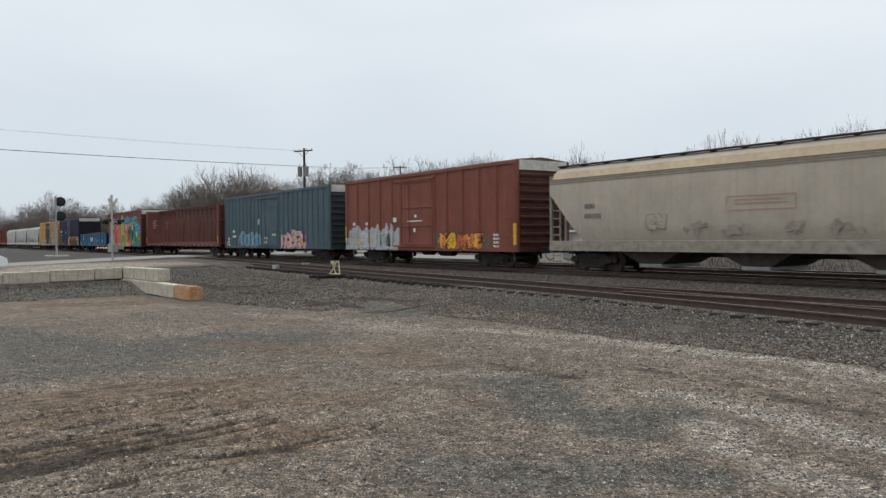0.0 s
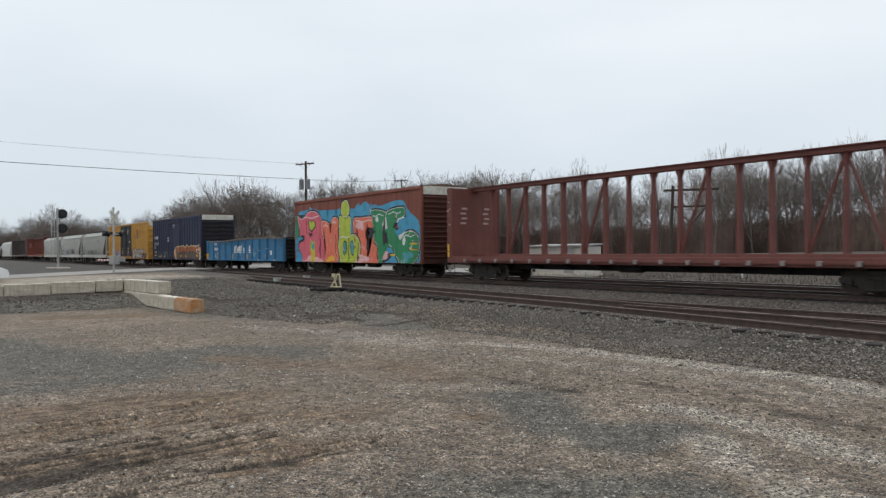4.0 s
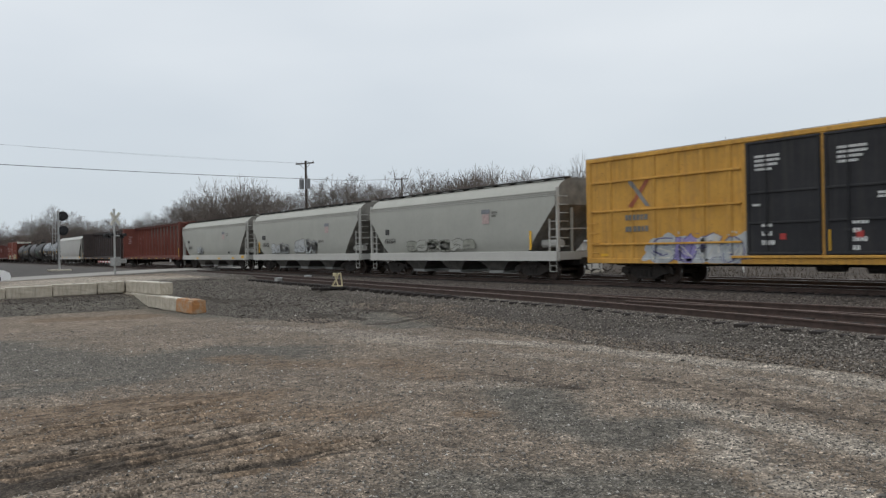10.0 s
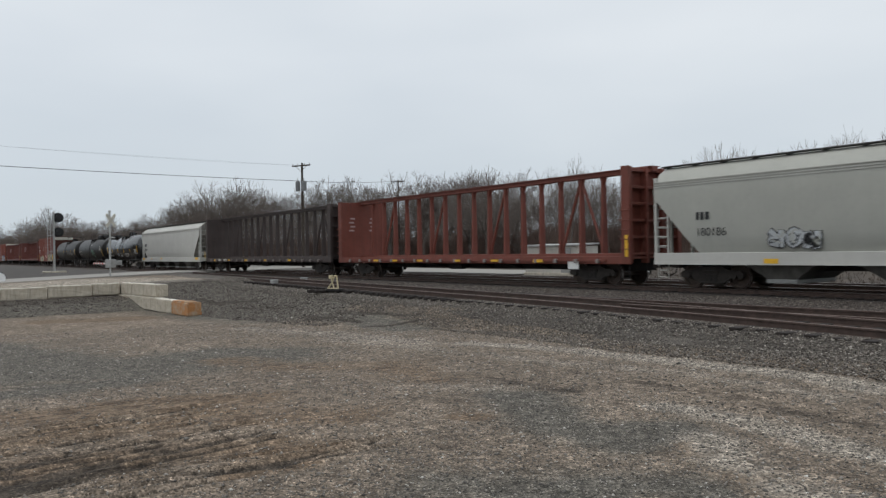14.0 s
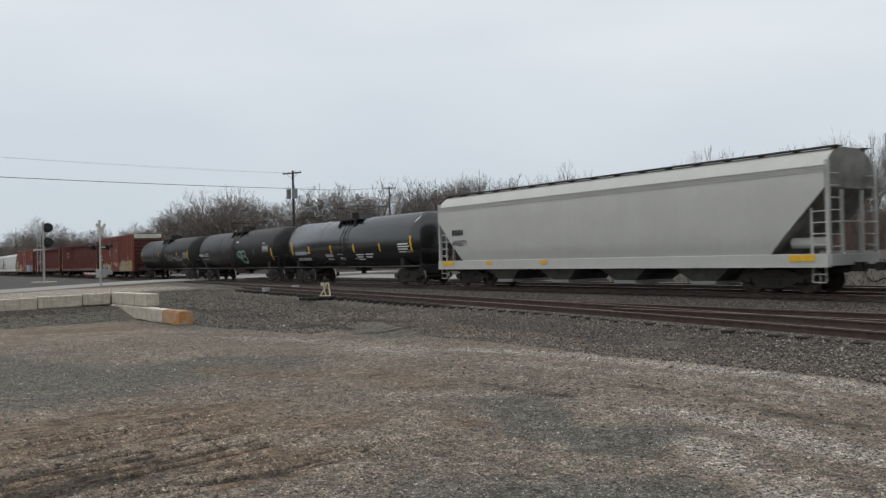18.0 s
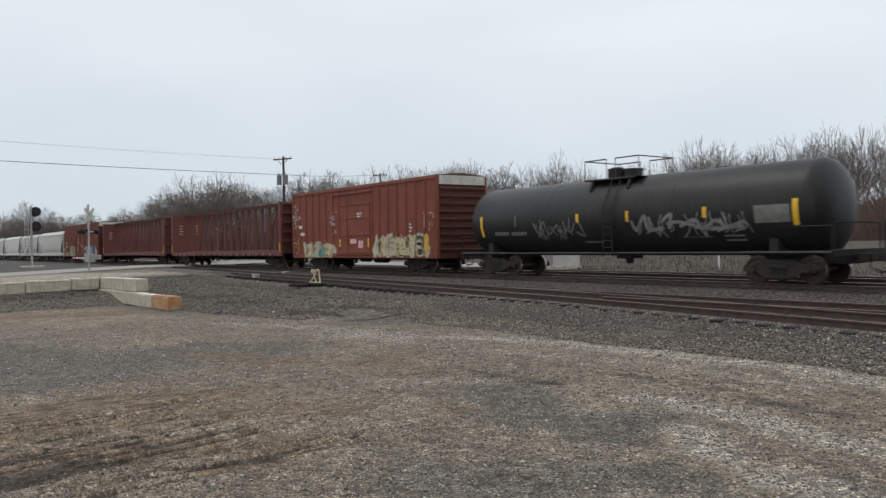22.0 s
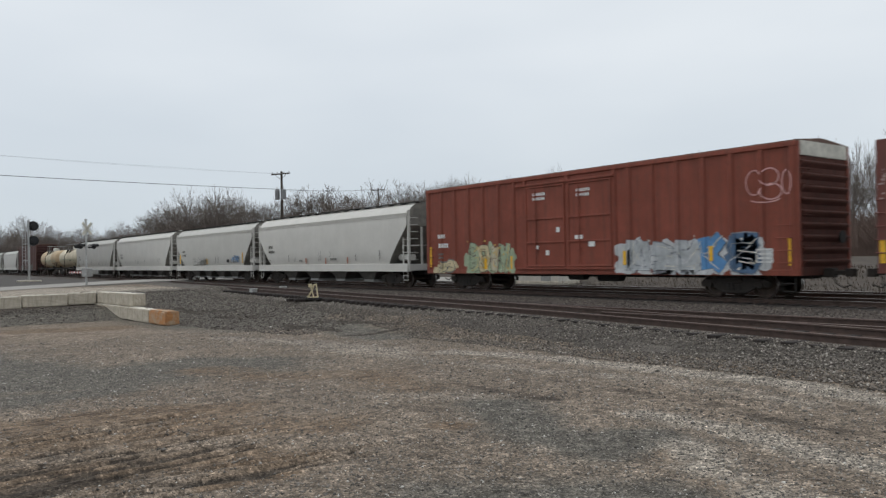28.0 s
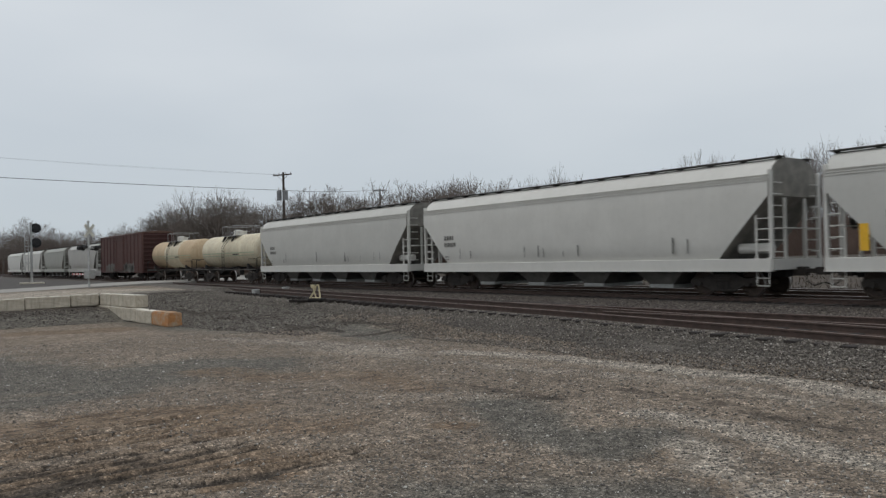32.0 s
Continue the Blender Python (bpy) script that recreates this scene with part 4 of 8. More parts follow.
def utility_pole(x, y, h, rz, label, arms=1, pots=2, lean=0.0):
    p = base("utility_pole", x, y, -0.45, rz, label=label, category="utility pole", group="utility poles")
    part("pole", Geo().tube((0, 0, 0), (lean, 0, h), 0.17, 0.11, n=12), "pole_wood", p, "", 0.6)
    for k in range(arms):
        z = h - 0.35 - 0.9 * k
        a = part("crossarm", Geo().box(lean - 1.2, lean + 1.2, -0.2, -0.08, z, z + 0.13, 0.01), "pole_wood", p)
        for q in (-1.1, -0.45, 0.45, 1.1):
            part("insulator", shared("insulator", lambda: Geo().tube((0, -0.14, 0), (0, -0.14, 0.16), 0.05, 0.035, n=8), "galv"), None, a, at=pose(lean + q, 0, z + 0.13))
        part("brace", Geo().path([(lean - 0.7, -0.14, z), (lean, -0.14, z - 0.55), (lean + 0.7, -0.14, z)], 0.02), "pole_wood", a)
    for k in range(pots):
        q = -0.42 if k == 0 else 0.42
        pot = part("transformer", Geo().tube((q, -0.2, h - 2.95), (q, -0.2, h - 2.0), 0.25, n=16).tube((q, -0.2, h - 2.0), (q, -0.2, h - 1.9), 0.27, 0.18, n=16), "pot_grey", p, "grey transformer can", 0.6)
        part("bushing", Geo().tube((q, -0.25, h - 1.9), (q, -0.25, h - 1.6), 0.05, 0.03, n=8), "galv", pot)
    return p


# bearing and distance of a far thing from the lens
def afar(az, d):
    return d * math.sin(radians(az)), d * math.cos(radians(az))


px, py = afar(-64.75, 82.0)
utility_pole(px, py, 11.28, 25, "weathered timber utility pole with two transformers")
for az, d, h in ((-57.75, 118, 12.8), (-52.1, 135, 13.7)):
    x, y = afar(az, d)
    utility_pole(x, y, h, 30, "far timber utility pole", 1, 0)
# an H-frame of two leaning poles behind the tracks
hp = base("h_frame_pole", *afar(-36.8, 62.0), -0.45, 35, label="leaning two-legged timber pole frame with crossarms", category="utility pole", group="utility poles")
for q in (-1.55, 1.0):
    part("pole", Geo().tube((q - 0.2, 0, 0), (q + 0.12, 0, 6.7), 0.15, 0.11, n=10), "pole_wood", hp)
part("crossarm", Geo().box(-2.1, 1.9, -0.17, -0.05, 6.25, 6.42, 0.01), "pole_wood", hp)
part("crossarm", Geo().box(-1.6, 1.3, -0.17, -0.05, 5.0, 5.14, 0.01), "pole_wood", hp)
part("brace", Geo().path([(-1.4, -0.1, 5.05), (-0.1, -0.1, 3.7), (1.0, -0.1, 5.05)], 0.05), "pole_wood", hp)


def wire(p, q, sag, r=0.018, mat="wire", n=14):
    g = Geo()
    pts = []
    for k in range(n + 1):
        f = k / n
        pts.append((p[0] + (q[0] - p[0]) * f, p[1] + (q[1] - p[1]) * f, p[2] + (q[2] - p[2]) * f - sag * 4 * f * (1 - f)))
    u = Vector((q[0] - p[0], q[1] - p[1], 0)).normalized()
    rings = [[(a - u.y * r * math.cos(k * 1.2566), b + u.x * r * math.cos(k * 1.2566), c + r * math.sin(k * 1.2566)) for k in range(5)] for a, b, c in pts]
    w = tagged(new("overhead_wire", g.loft(rings).mesh("overhead_wire", mat)), "thin dark overhead wire between poles", "wire", "overhead wires")
    return w


lx, ly = afar(-92, 62)
for z0, z1, sag, r, mt in ((8.95, 8.05, 0.12, 0.024, "wire"), (10.55, 9.45, 0.1, 0.006, "wire_pale"), (10.55, 9.6, 0.25, 0.006, "wire_pale")):
    wire((px, py, z0), (lx, ly, z1), sag, r, mt)
fx, fy = afar(-57.75, 118)
wire((px, py, 8.95), (fx, fy, 12.25), 0.25, 0.024, "wire")

# switch stand, throw rod and boxes by the siding
def switch_stand(x, y, z):
    s = base("switch_stand", x, y, z, 28, label="cream-painted ground throw switch stand with a loop handle", category="switch stand")
    part("base", Geo().box(-0.35, 0.35, -0.2, 0.2, -0.02, 0.09, 0.02), "under", s)
    fr = Geo().path([(-0.28, -0.12, 0.08), (-0.02, -0.12, 0.42), (0.05, -0.12, 0.62), (0.17, -0.12, 0.64), (0.24, -0.12, 0.1), (-0.28, -0.12, 0.08)], 0.035, 8)
    part("frame", fr, "g_cream", s)
    part("lever", Geo().path([(0.05, -0.14, 0.1), (-0.12, -0.14, 0.6)], 0.03, 8), "g_cream", s)
    part("target", Geo().box(-0.2, -0.02, -0.17, -0.12, 0.52, 0.66, 0.01), "g_cream", s)
    return s


switch_stand(-29.4, 15.3, -0.19)
tagged(new("switch_timber", Geo().box(-30.05, -29.85, 14.3, 15.3, -0.26, -0.13, 0.015).box(-29.75, -29.6, 14.5, 15.4, -0.26, -0.15, 0.015).mesh("switch_timber", "tie")), "dark timbers under the switch stand", "timber")
for x, y in ((-38.6, 16.5), (-40.5, 19.1)):
    b = base("track_box", x, y, -0.2, 12, label="small grey metal junction box beside the rail", category="junction box", group="junction boxes")
    part("case", Geo().box(-0.13, 0.13, -0.17, 0.17, 0, 0.2, 0.02), "galv", b)
    part("lid", Geo().box(-0.15, 0.15, -0.19, 0.19, 0.2, 0.24, 0.02), "galv", b)


# ---------------------------------------------------------------- the waiting car
def sedan(x, y, z, rz):
    c = base("car", x, y, z, rz, label="white sedan waiting at the level crossing", category="car")
    body = [(-2.3, 0.30), (-2.32, 0.62), (-2.1, 0.92), (-1.5, 0.98), (1.0, 0.93), (1.9, 0.84), (2.22, 0.68), (2.3, 0.48), (2.26, 0.26), (1.85, 0.22), (-1.9, 0.22)]
    part("body", Geo().prism(body, -0.87, 0.87), "car_white", c)
    cab = Geo().loft([[(-1.75, -0.78, 0.95), (1.15, -0.78, 0.93), (1.15, 0.78, 0.93), (-1.75, 0.78, 0.95)], [(-1.15, -0.60, 1.40), (0.35, -0.60, 1.42), (0.35, 0.60, 1.42), (-1.15, 0.60, 1.40)]])
    part("cabin_glass", cab, "glass_dark", c, "dark glazed cabin")
    part("roof", Geo().box(-1.18, 0.38, -0.61, 0.61, 1.40, 1.445, 0.015), "car_white", c)
    for sx in (-1.4, 1.42):
        for sy in (-0.82, 0.82):
            w = part("wheel", Geo().tube((sx, sy - 0.1, 0.32), (sx, sy + 0.1, 0.32), 0.32, n=20), "rubber", c, "", 0.6)
            part("hubcap", Geo().tube((sx, sy - 0.11, 0.32), (sx, sy + 0.11, 0.32), 0.19, n=16), "steel_light", w)
    for sy in (-0.6, 0.6):
        part("headlight", Geo().box(2.1, 2.27, sy - 0.2, sy + 0.2, 0.55, 0.70, 0.02), "steel_light", c)
    return c


sedan(-54.5, 3.25, -0.24, 97)


# ---------------------------------------------------------------- trees
def bare_tree(seed, h, wide=0.8, lean=0.5, fine=0.009, forks=7):
    """A leafless tree: the trunk forks again and again into a leader and spreading side branches, down to fine twigs. Returns the wood and the twigs."""
    rnd = random.Random(seed)
    wood, twig = Geo(), Geo()

    def grow(p, d, length, r, lev):
        g = wood if lev < 4 else twig
        side = d.orthogonal().normalized()
        bend = (side * rnd.uniform(-1, 1) + d.cross(side) * rnd.uniform(-1, 1)) * 0.07 * length
        m, q = p + d * length * 0.5 + bend, p + d * length
        n = 6 if lev < 2 else (4 if lev < 4 else 3)
        r1 = max(r * 0.8, fine)
        g.tube(p, m, r, (r + r1) / 2, n, False)
        g.tube(m, q, (r + r1) / 2, r1, n, False)
        if lev == forks:
            return
        turn = rnd.uniform(0, 6.283)
        kids = 2 if lev == 0 or rnd.random() < 0.42 else 3
        for k in range(kids + (1 if lev in (1, 2) else 0)):
            a_ = turn + 2.4 * k + rnd.uniform(-0.5, 0.5)
            off = side * math.cos(a_) + d.cross(side) * math.sin(a_)
            if k == 0:
                nd = (d + off * rnd.uniform(0.05, 0.2) + Vector((0, 0, 0.06))).normalized()
                grow(q, nd, length * rnd.uniform(0.78, 0.9), max(r1 * 0.92, fine), lev + 1)
            else:
                nd = (d + off * rnd.uniform(0.55, 1.0) * (lean + 0.5) + Vector((0, 0, 0.10))).normalized()
                at_ = q if rnd.random() < 0.5 else m.lerp(q, rnd.uniform(0.1, 0.9))
                grow(at_, nd, length * rnd.uniform(0.68, 0.86), max(r1 * 0.66, fine), lev + 1)

    grow(Vector((0, 0, -0.3)), Vector((rnd.uniform(-0.05, 0.05), rnd.uniform(-0.05, 0.05), 1)).normalized(), h * 0.2, 0.2 if forks == 7 else 0.26, 0)
    top = sorted(v[2] for v in twig.v)[-12]
    k = h / top
    w = k * wide
    wood.v = [(a * w, b * w, c * k) for a, b, c in wood.v]
    twig.v = [(a * w, b * w, c * k) for a, b, c in twig.v]
    return wood, twig


TREES = []
for k in range(8):
    # four slender trees for the near wood, four broad round ones with thicker spray for the far row
    wood, twig = bare_tree(40 + k, 13.0, (0.7, 0.8, 0.65, 0.85, 1.05, 1.2, 0.95, 1.1)[k], (0.5, 0.6, 0.42, 0.62, 0.55, 0.6, 0.5, 0.58)[k], 0.009 if k < 4 else 0.013, 7 if k < 4 else 8)
    t = base("bare_tree", 0, -400 - 20 * k, -0.45, 0, label="leafless grey-brown deciduous tree", category="tree", group="trees behind the tracks")
    part("trunk", wood, "bark", t)
    part("crown", twig, "twig", t)
    TREES.append(t)

rnd = random.Random(77)
# bearing, tangent of the top's height, for the treetops along the skyline
SKY = [(-88, 0.035), (-84.8, 0.036), (-82.8, 0.042), (-81.1, 0.054), (-79.5, 0.043), (-78, 0.045), (-75.5, 0.048), (-73.5, 0.060), (-72.5, 0.072), (-71, 0.084), (-69.4, 0.087), (-68, 0.083), (-66.6, 0.074),
       (-64.5, 0.082), (-62.5, 0.088), (-60.5, 0.090), (-58.4, 0.095), (-56, 0.093), (-54.2, 0.092), (-52.5, 0.098), (-51.2, 0.100), (-49, 0.096), (-47, 0.104), (-45.2, 0.123), (-43.5, 0.108), (-41.8, 0.098), (-39, 0.105), (-36.5, 0.112), (-34.7, 0.132), (-33, 0.118),
       (-30.5, 0.122), (-28, 0.13), (-25, 0.136), (-22, 0.145), (-18, 0.15)]


def sky_at(az):
    for (a0, e0), (a1, e1) in zip(SKY[:-1], SKY[1:]):
        if a0 <= az <= a1:
            return e0 + (e1 - e0) * (az - a0) / (a1 - a0)
    return SKY[-1][1]


used = set()


def plant(az, e, h, k):
    d = (h - 1.43 - 0.45) / e
    x, y = afar(az, d)
    m = pose(x, y, -0.45, 0, 0, rnd.uniform(0, 360)) @ Matrix.Diagonal((h / 13.0 * rnd.uniform(0.85, 1.1), h / 13.0 * rnd.uniform(0.85, 1.1), h / 13.0, 1))
    t = TREES[k]
    if k not in used:
        used.add(k)
        t.matrix_world = m
    else:
        c = copy_thing(t, pose(x, y, -0.45, 0, 0, rnd.uniform(0, 360)))
        c.scale = (h / 13.0, h / 13.0, h / 13.0)


for az, e in SKY:
    plant(az, e * (1.09 if az < -47 else 0.95), rnd.uniform(11.5, 14.0), rnd.randrange(4) + (4 if az < -47 else 0))
az = -88.0
while az < -17:
    plant(az, sky_at(az) * (rnd.uniform(0.55, 0.9) if az < -47 else rnd.uniform(0.55, 0.85)), rnd.uniform(10.0, 14.5), rnd.randrange(4) + (4 if az < -47 else 0))
    az += rnd.uniform(0.8, 1.3) if az < -47 else rnd.uniform(0.6, 1.0)

# brush at the foot of the wood, too dense to count
def thicket(seed, n, az0, az1, d0, d1, h0, h1, label, mat, wide=1.0):
    r_ = random.Random(seed)
    v, f = [], []
    for k in range(n):
        a = r_.uniform(az0, az1)
        e = sky_at(a)
        d = (13.0 / e) * r_.uniform(d0, d1)
        x, y = afar(a, d)
        hh = r_.uniform(h0, h1)
        for q in range(3):
            lx_, ly_ = r_.uniform(-0.35, 0.35) * hh * 0.4, r_.uniform(-0.35, 0.35) * hh * 0.4
            bx_, by_ = x + r_.uniform(-0.5, 0.5), y + r_.uniform(-0.5, 0.5)
            w = r_.uniform(0.012, 0.035) * wide
            i = len(v)
            v += [(bx_ - w, by_, -0.5), (bx_ + w, by_, -0.5), (bx_, by_ + w, -0.5), (bx_ + lx_, by_ + ly_, hh)]
            f += [(i, i + 1, i + 3), (i + 1, i + 2, i + 3), (i + 2, i, i + 3)]
            for s_ in range(4):
                fr = r_.uniform(0.3, 0.95)
                cx_, cy_, cz_ = bx_ + lx_ * fr, by_ + ly_ * fr, hh * fr
                ex, ey, ez = r_.uniform(-1, 1), r_.uniform(-1, 1), r_.uniform(0.2, 1.2)
                i = len(v)
                v += [(cx_, cy_, cz_), (cx_ + 0.02, cy_, cz_ + 0.03), (cx_ + ex, cy_ + ey, cz_ + ez)]
                f += [(i, i + 1, i + 2)]
    me = bpy.data.meshes.new("thicket")
    me.from_pydata(v, [], f)
    me.materials.append(M[mat])
    return tagged(new("thicket", me), label, "undergrowth", "", "stuff")


thicket(3, 26000, -90, -16, 0.84, 1.15, 1.2, 5.6, "dense leafless brown undergrowth at the wood's edge", "brush", 1.4)
thicket(6, 9000, -48, -16, 0.9, 1.25, 2.0, 5.6, "tangled red-brown saplings and briars", "brush", 1.2)
thicket(4, 9000, -90, -16, 1.05, 1.7, 1.5, 5.0, "leafless saplings filling the wood", "twig")
thicket(5, 12000, -90, -71, 0.95, 1.5, 6.0, 12.6, "far leafless wood, a brown band on the horizon", "brush", 4.0)


# ---------------------------------------------------------------- railcar parts
NEAR = -1.53                     # y of a car's side, in the car's own space
R_WHEEL = 0.43
WHEELS = []                      # (car's index, wheelset object, its rest place) for the spin


def make_wheelset():
    g = Geo()
    for s in (-1, 1):
        prof = [(0.70, 0.0), (0.70, 0.13), (0.675, 0.17), (0.685, 0.33), (0.655, 0.345), (0.655, R_WHEEL + 0.028), (0.685, R_WHEEL + 0.026), (0.70, R_WHEEL), (0.79, R_WHEEL - 0.006), (0.795, 0.35),
                (0.755, 0.335), (0.745, 0.18), (0.80, 0.14), (0.80, 0.0)]
        n = 24
        rings = [[(r * math.cos(2 * math.pi * k / n), s * y, r * math.sin(2 * math.pi * k / n)) for k in range(n)] for y, r in prof if r > 0]
        g.slot = 0
        g.loft(rings)
        g.slot = 1
        g.loft([[(rr * math.cos(2 * math.pi * k / n), s * y, rr * math.sin(2 * math.pi * k / n)) for k in range(n)] for y, rr in ((0.705, R_WHEEL + 0.002), (0.785, R_WHEEL - 0.002))], caps=False)
    g.slot = 0
    g.tube((0, -1.02, 0), (0, 1.02, 0), 0.075, n=12)
    for k in range(3):           # bolts of the bearing caps
        a = 2 * math.pi * k / 3
        for s in (-1, 1):
            g.tube((0.055 * math.cos(a), s * 1.0, 0.055 * math.sin(a)), (0.055 * math.cos(a), s * 1.075, 0.055 * math.sin(a)), 0.02, n=6)
    return g


def make_sideframe():
    g = Geo()
    top = [(-1.22, 0.50), (-1.12, 0.60), (-0.72, 0.62), (-0.42, 0.74), (0.42, 0.74), (0.72, 0.62), (1.12, 0.60), (1.22, 0.50)]
    low = [(1.2, 0.37), (1.02, 0.37), (1.0, 0.47), (0.78, 0.47), (0.76, 0.36), (0.44, 0.19), (-0.44, 0.19), (-0.76, 0.36), (-0.78, 0.47), (-1.0, 0.47), (-1.02, 0.37), (-1.2, 0.37)]
    g.prism(top + low, -0.055, 0.055)
    g.box(-0.42, 0.42, -0.075, 0.0, 0.17, 0.24, 0.01)
    g.box(-0.30, 0.30, -0.12, -0.05, 0.50, 0.62, 0.015)
    for x in (-0.89, 0.89):
        g.tube((x, -0.10, 0.43), (x, 0.05, 0.43), 0.10, n=12)
        g.box(x - 0.14, x + 0.14, -0.075, 0.06, 0.50, 0.58, 0.01)
    return g


def make_springs():
    g = Geo()
    for x in (-0.2, 0.0, 0.2):
        for k in range(5):
            g.tube((x, 0, 0.245 + k * 0.05), (x, 0, 0.275 + k * 0.05), 0.085, n=10)
    return g


def make_bolster():
    g = Geo()
    g.prism([(-1.12, 0.50), (-0.5, 0.42), (0.5, 0.42), (1.12, 0.50), (1.12, 0.62), (0.4, 0.70), (-0.4, 0.70), (-1.12, 0.62)], -0.2, 0.2, "x")
    g.tube((0, 0, 0.68), (0, 0, 0.80), 0.2, n=14)
    for x in (-0.38, 0.38):      # brake beams
        g.box(x - 0.05, x + 0.05, -0.75, 0.75, 0.30, 0.40)
    return g


def add_truck(car, idx, x):
    t = part("truck", shared("truck_bolster", make_bolster, "truck"), None, car, "grimy cast steel four-wheel truck", at=pose(x, 0, 0))
    for s in (-1, 1):
        part("side_frame", shared("truck_side_frame", make_sideframe, "truck"), None, t, at=pose(0, s * 1.0, 0, 0, 0, 0 if s < 0 else 180))
        part("spring_group", shared("truck_springs", make_springs, "under"), None, t, at=pose(0, s * 1.0, 0))
        w = part("wheelset", shared("wheelset", make_wheelset, ["wheel", "tread"], 0.6), None, t, "brown steel wheels with bright treads", at=pose(s * 0.89, 0, R_WHEEL))
        WHEELS.append((idx, w, (s * 0.89, 0.0, R_WHEEL), x))
    return t


def make_coupler():
    g = Geo()
    g.box(0.0, 0.42, -0.15, 0.15, 0.66, 0.94, 0.02)
    g.box(0.35, 0.78, -0.08, 0.08, 0.74, 0.88, 0.02)
    g.prism([(0.74, -0.13), (0.98, -0.16), (1.04, -0.05), (0.92, 0.02), (1.0, 0.10), (0.95, 0.17), (0.76, 0.13)], 0.69, 0.93, "z")
    g.path([(0.45, -0.22, 0.72), (0.55, -0.24, 0.48), (0.75, -0.22, 0.36), (0.98, -0.18, 0.46)], 0.022)
    return g


def add_couplers(car, L, reach=0.0):
    for s in (-1, 1):
        part("coupler", shared("coupler", make_coupler, "truck", 0.6), None, car, at=pose(s * (L / 2 - 0.12 + reach), 0, 0, 0, 0, 0 if s > 0 else 180))


def side_rungs(car, x, z0, z1, n, y, mat, out=0.09):
    """A side ladder of separate bent grab irons."""
    me = shared("grab_iron_" + mat, lambda: Geo().path([(-0.2, 0, 0), (-0.2, -out, 0), (0.2, -out, 0), (0.2, 0, 0)], 0.018, 5), mat)
    for k in range(n):
        part("grab_iron", me, None, car, at=pose(x, y, z0 + (z1 - z0) * (k + 0.5) / n))


def step_irons(car, L, z, y=NEAR, mat="under"):
    for s in (-1, 1):
        x = s * (L / 2 - 0.35)
        g = Geo()
        for zz in (z - 0.28, z - 0.52):
            g.path([(x - 0.2, y + 0.03, z), (x - 0.2, y + 0.03, zz), (x + 0.2, y + 0.03, zz), (x + 0.2, y + 0.03, z)], 0.018, 5)
        part("step", g, mat, car)


def flat_shape(outlines, prof, mats, lift=0.004):
    """Thin coats of paint: each outline is (points of x and z, material slot, layer); prof gives the depth of the side at x and z, and where its folds lie."""
    depth, folds = prof[0], prof[1]
    z_folds = prof[2] if len(prof) > 2 else ()
    g = Geo()
    for pts, slot, layer in outlines:
        bm = bmesh.new()
        vs = [bm.verts.new((x, 0, z)) for x, z in pts]
        try:
            bm.faces.new(vs)
        except ValueError:
            bm.free()
            continue
        if len(pts) > 8:
            bmesh.ops.triangulate(bm, faces=bm.faces[:])
        x0, x1 = min(p[0] for p in pts), max(p[0] for p in pts)
        z0, z1 = min(p[1] for p in pts), max(p[1] for p in pts)
        for fx in folds:
            if x0 < fx < x1:
                bmesh.ops.bisect_plane(bm, geom=bm.verts[:] + bm.edges[:] + bm.faces[:], plane_co=(fx, 0, 0), plane_no=(1, 0, 0))
        for fz in z_folds:
            if z0 < fz < z1:
                bmesh.ops.bisect_plane(bm, geom=bm.verts[:] + bm.edges[:] + bm.faces[:], plane_co=(0, 0, fz), plane_no=(0, 0, 1))
        bmesh.ops.triangulate(bm, faces=bm.faces[:])
        for v in bm.verts:
            d = depth(v.co.x)
            if z_folds and v.co.z < (z_folds[0] + z_folds[1]) / 2:
                d = min(d, NEAR - 0.05)
            v.co.y = d - lift - 0.0016 * layer
        g.slot = slot
        g.take(bm)
    return g


def side_profile(ribs, rise, w=0.12, sill=None):
    """Depth of a ribbed side: trapezoid posts at the places in ribs, and the step of the sill below."""
    folds = sorted(f for r in ribs for f in (r - w, r - w * 0.55, r + w * 0.55, r + w))

    def depth(x):
        d = min((abs(x - r) for r in ribs), default=9)
        if d >= w:
            return NEAR
        return NEAR - rise * min(1.0, (w - d) / (w * 0.45))
    return (depth, folds) if sill is None else (depth, folds, (sill - 0.004, sill + 0.006))


FLAT = (lambda x: NEAR, [])


def blob(cx, cz, w, h, seed, n=30, rough=0.16, lean=0.0, power=3.0):
    """A wobbly rounded outline, such as one letter of a spray-painted piece."""
    rnd = random.Random(seed)
    ph = [rnd.uniform(0, 6.28) for _ in range(4)]
    out = []
    for k in range(n):
        a = 2 * math.pi * k / n
        r = 1 + rough * (math.sin(2 * a + ph[0]) * 0.45 + math.sin(3 * a + ph[1]) * 0.6 + math.sin(5 * a + ph[2]) * 0.5 + math.sin(7 * a + ph[3]) * 0.25)
        c, s = math.cos(a), math.sin(a)
        k2 = (abs(c) ** power + abs(s) ** power) ** (-1 / power)
        z = s * k2 * r * h / 2
        out.append((cx + c * k2 * r * w / 2 + lean * z, cz + z))
    return out


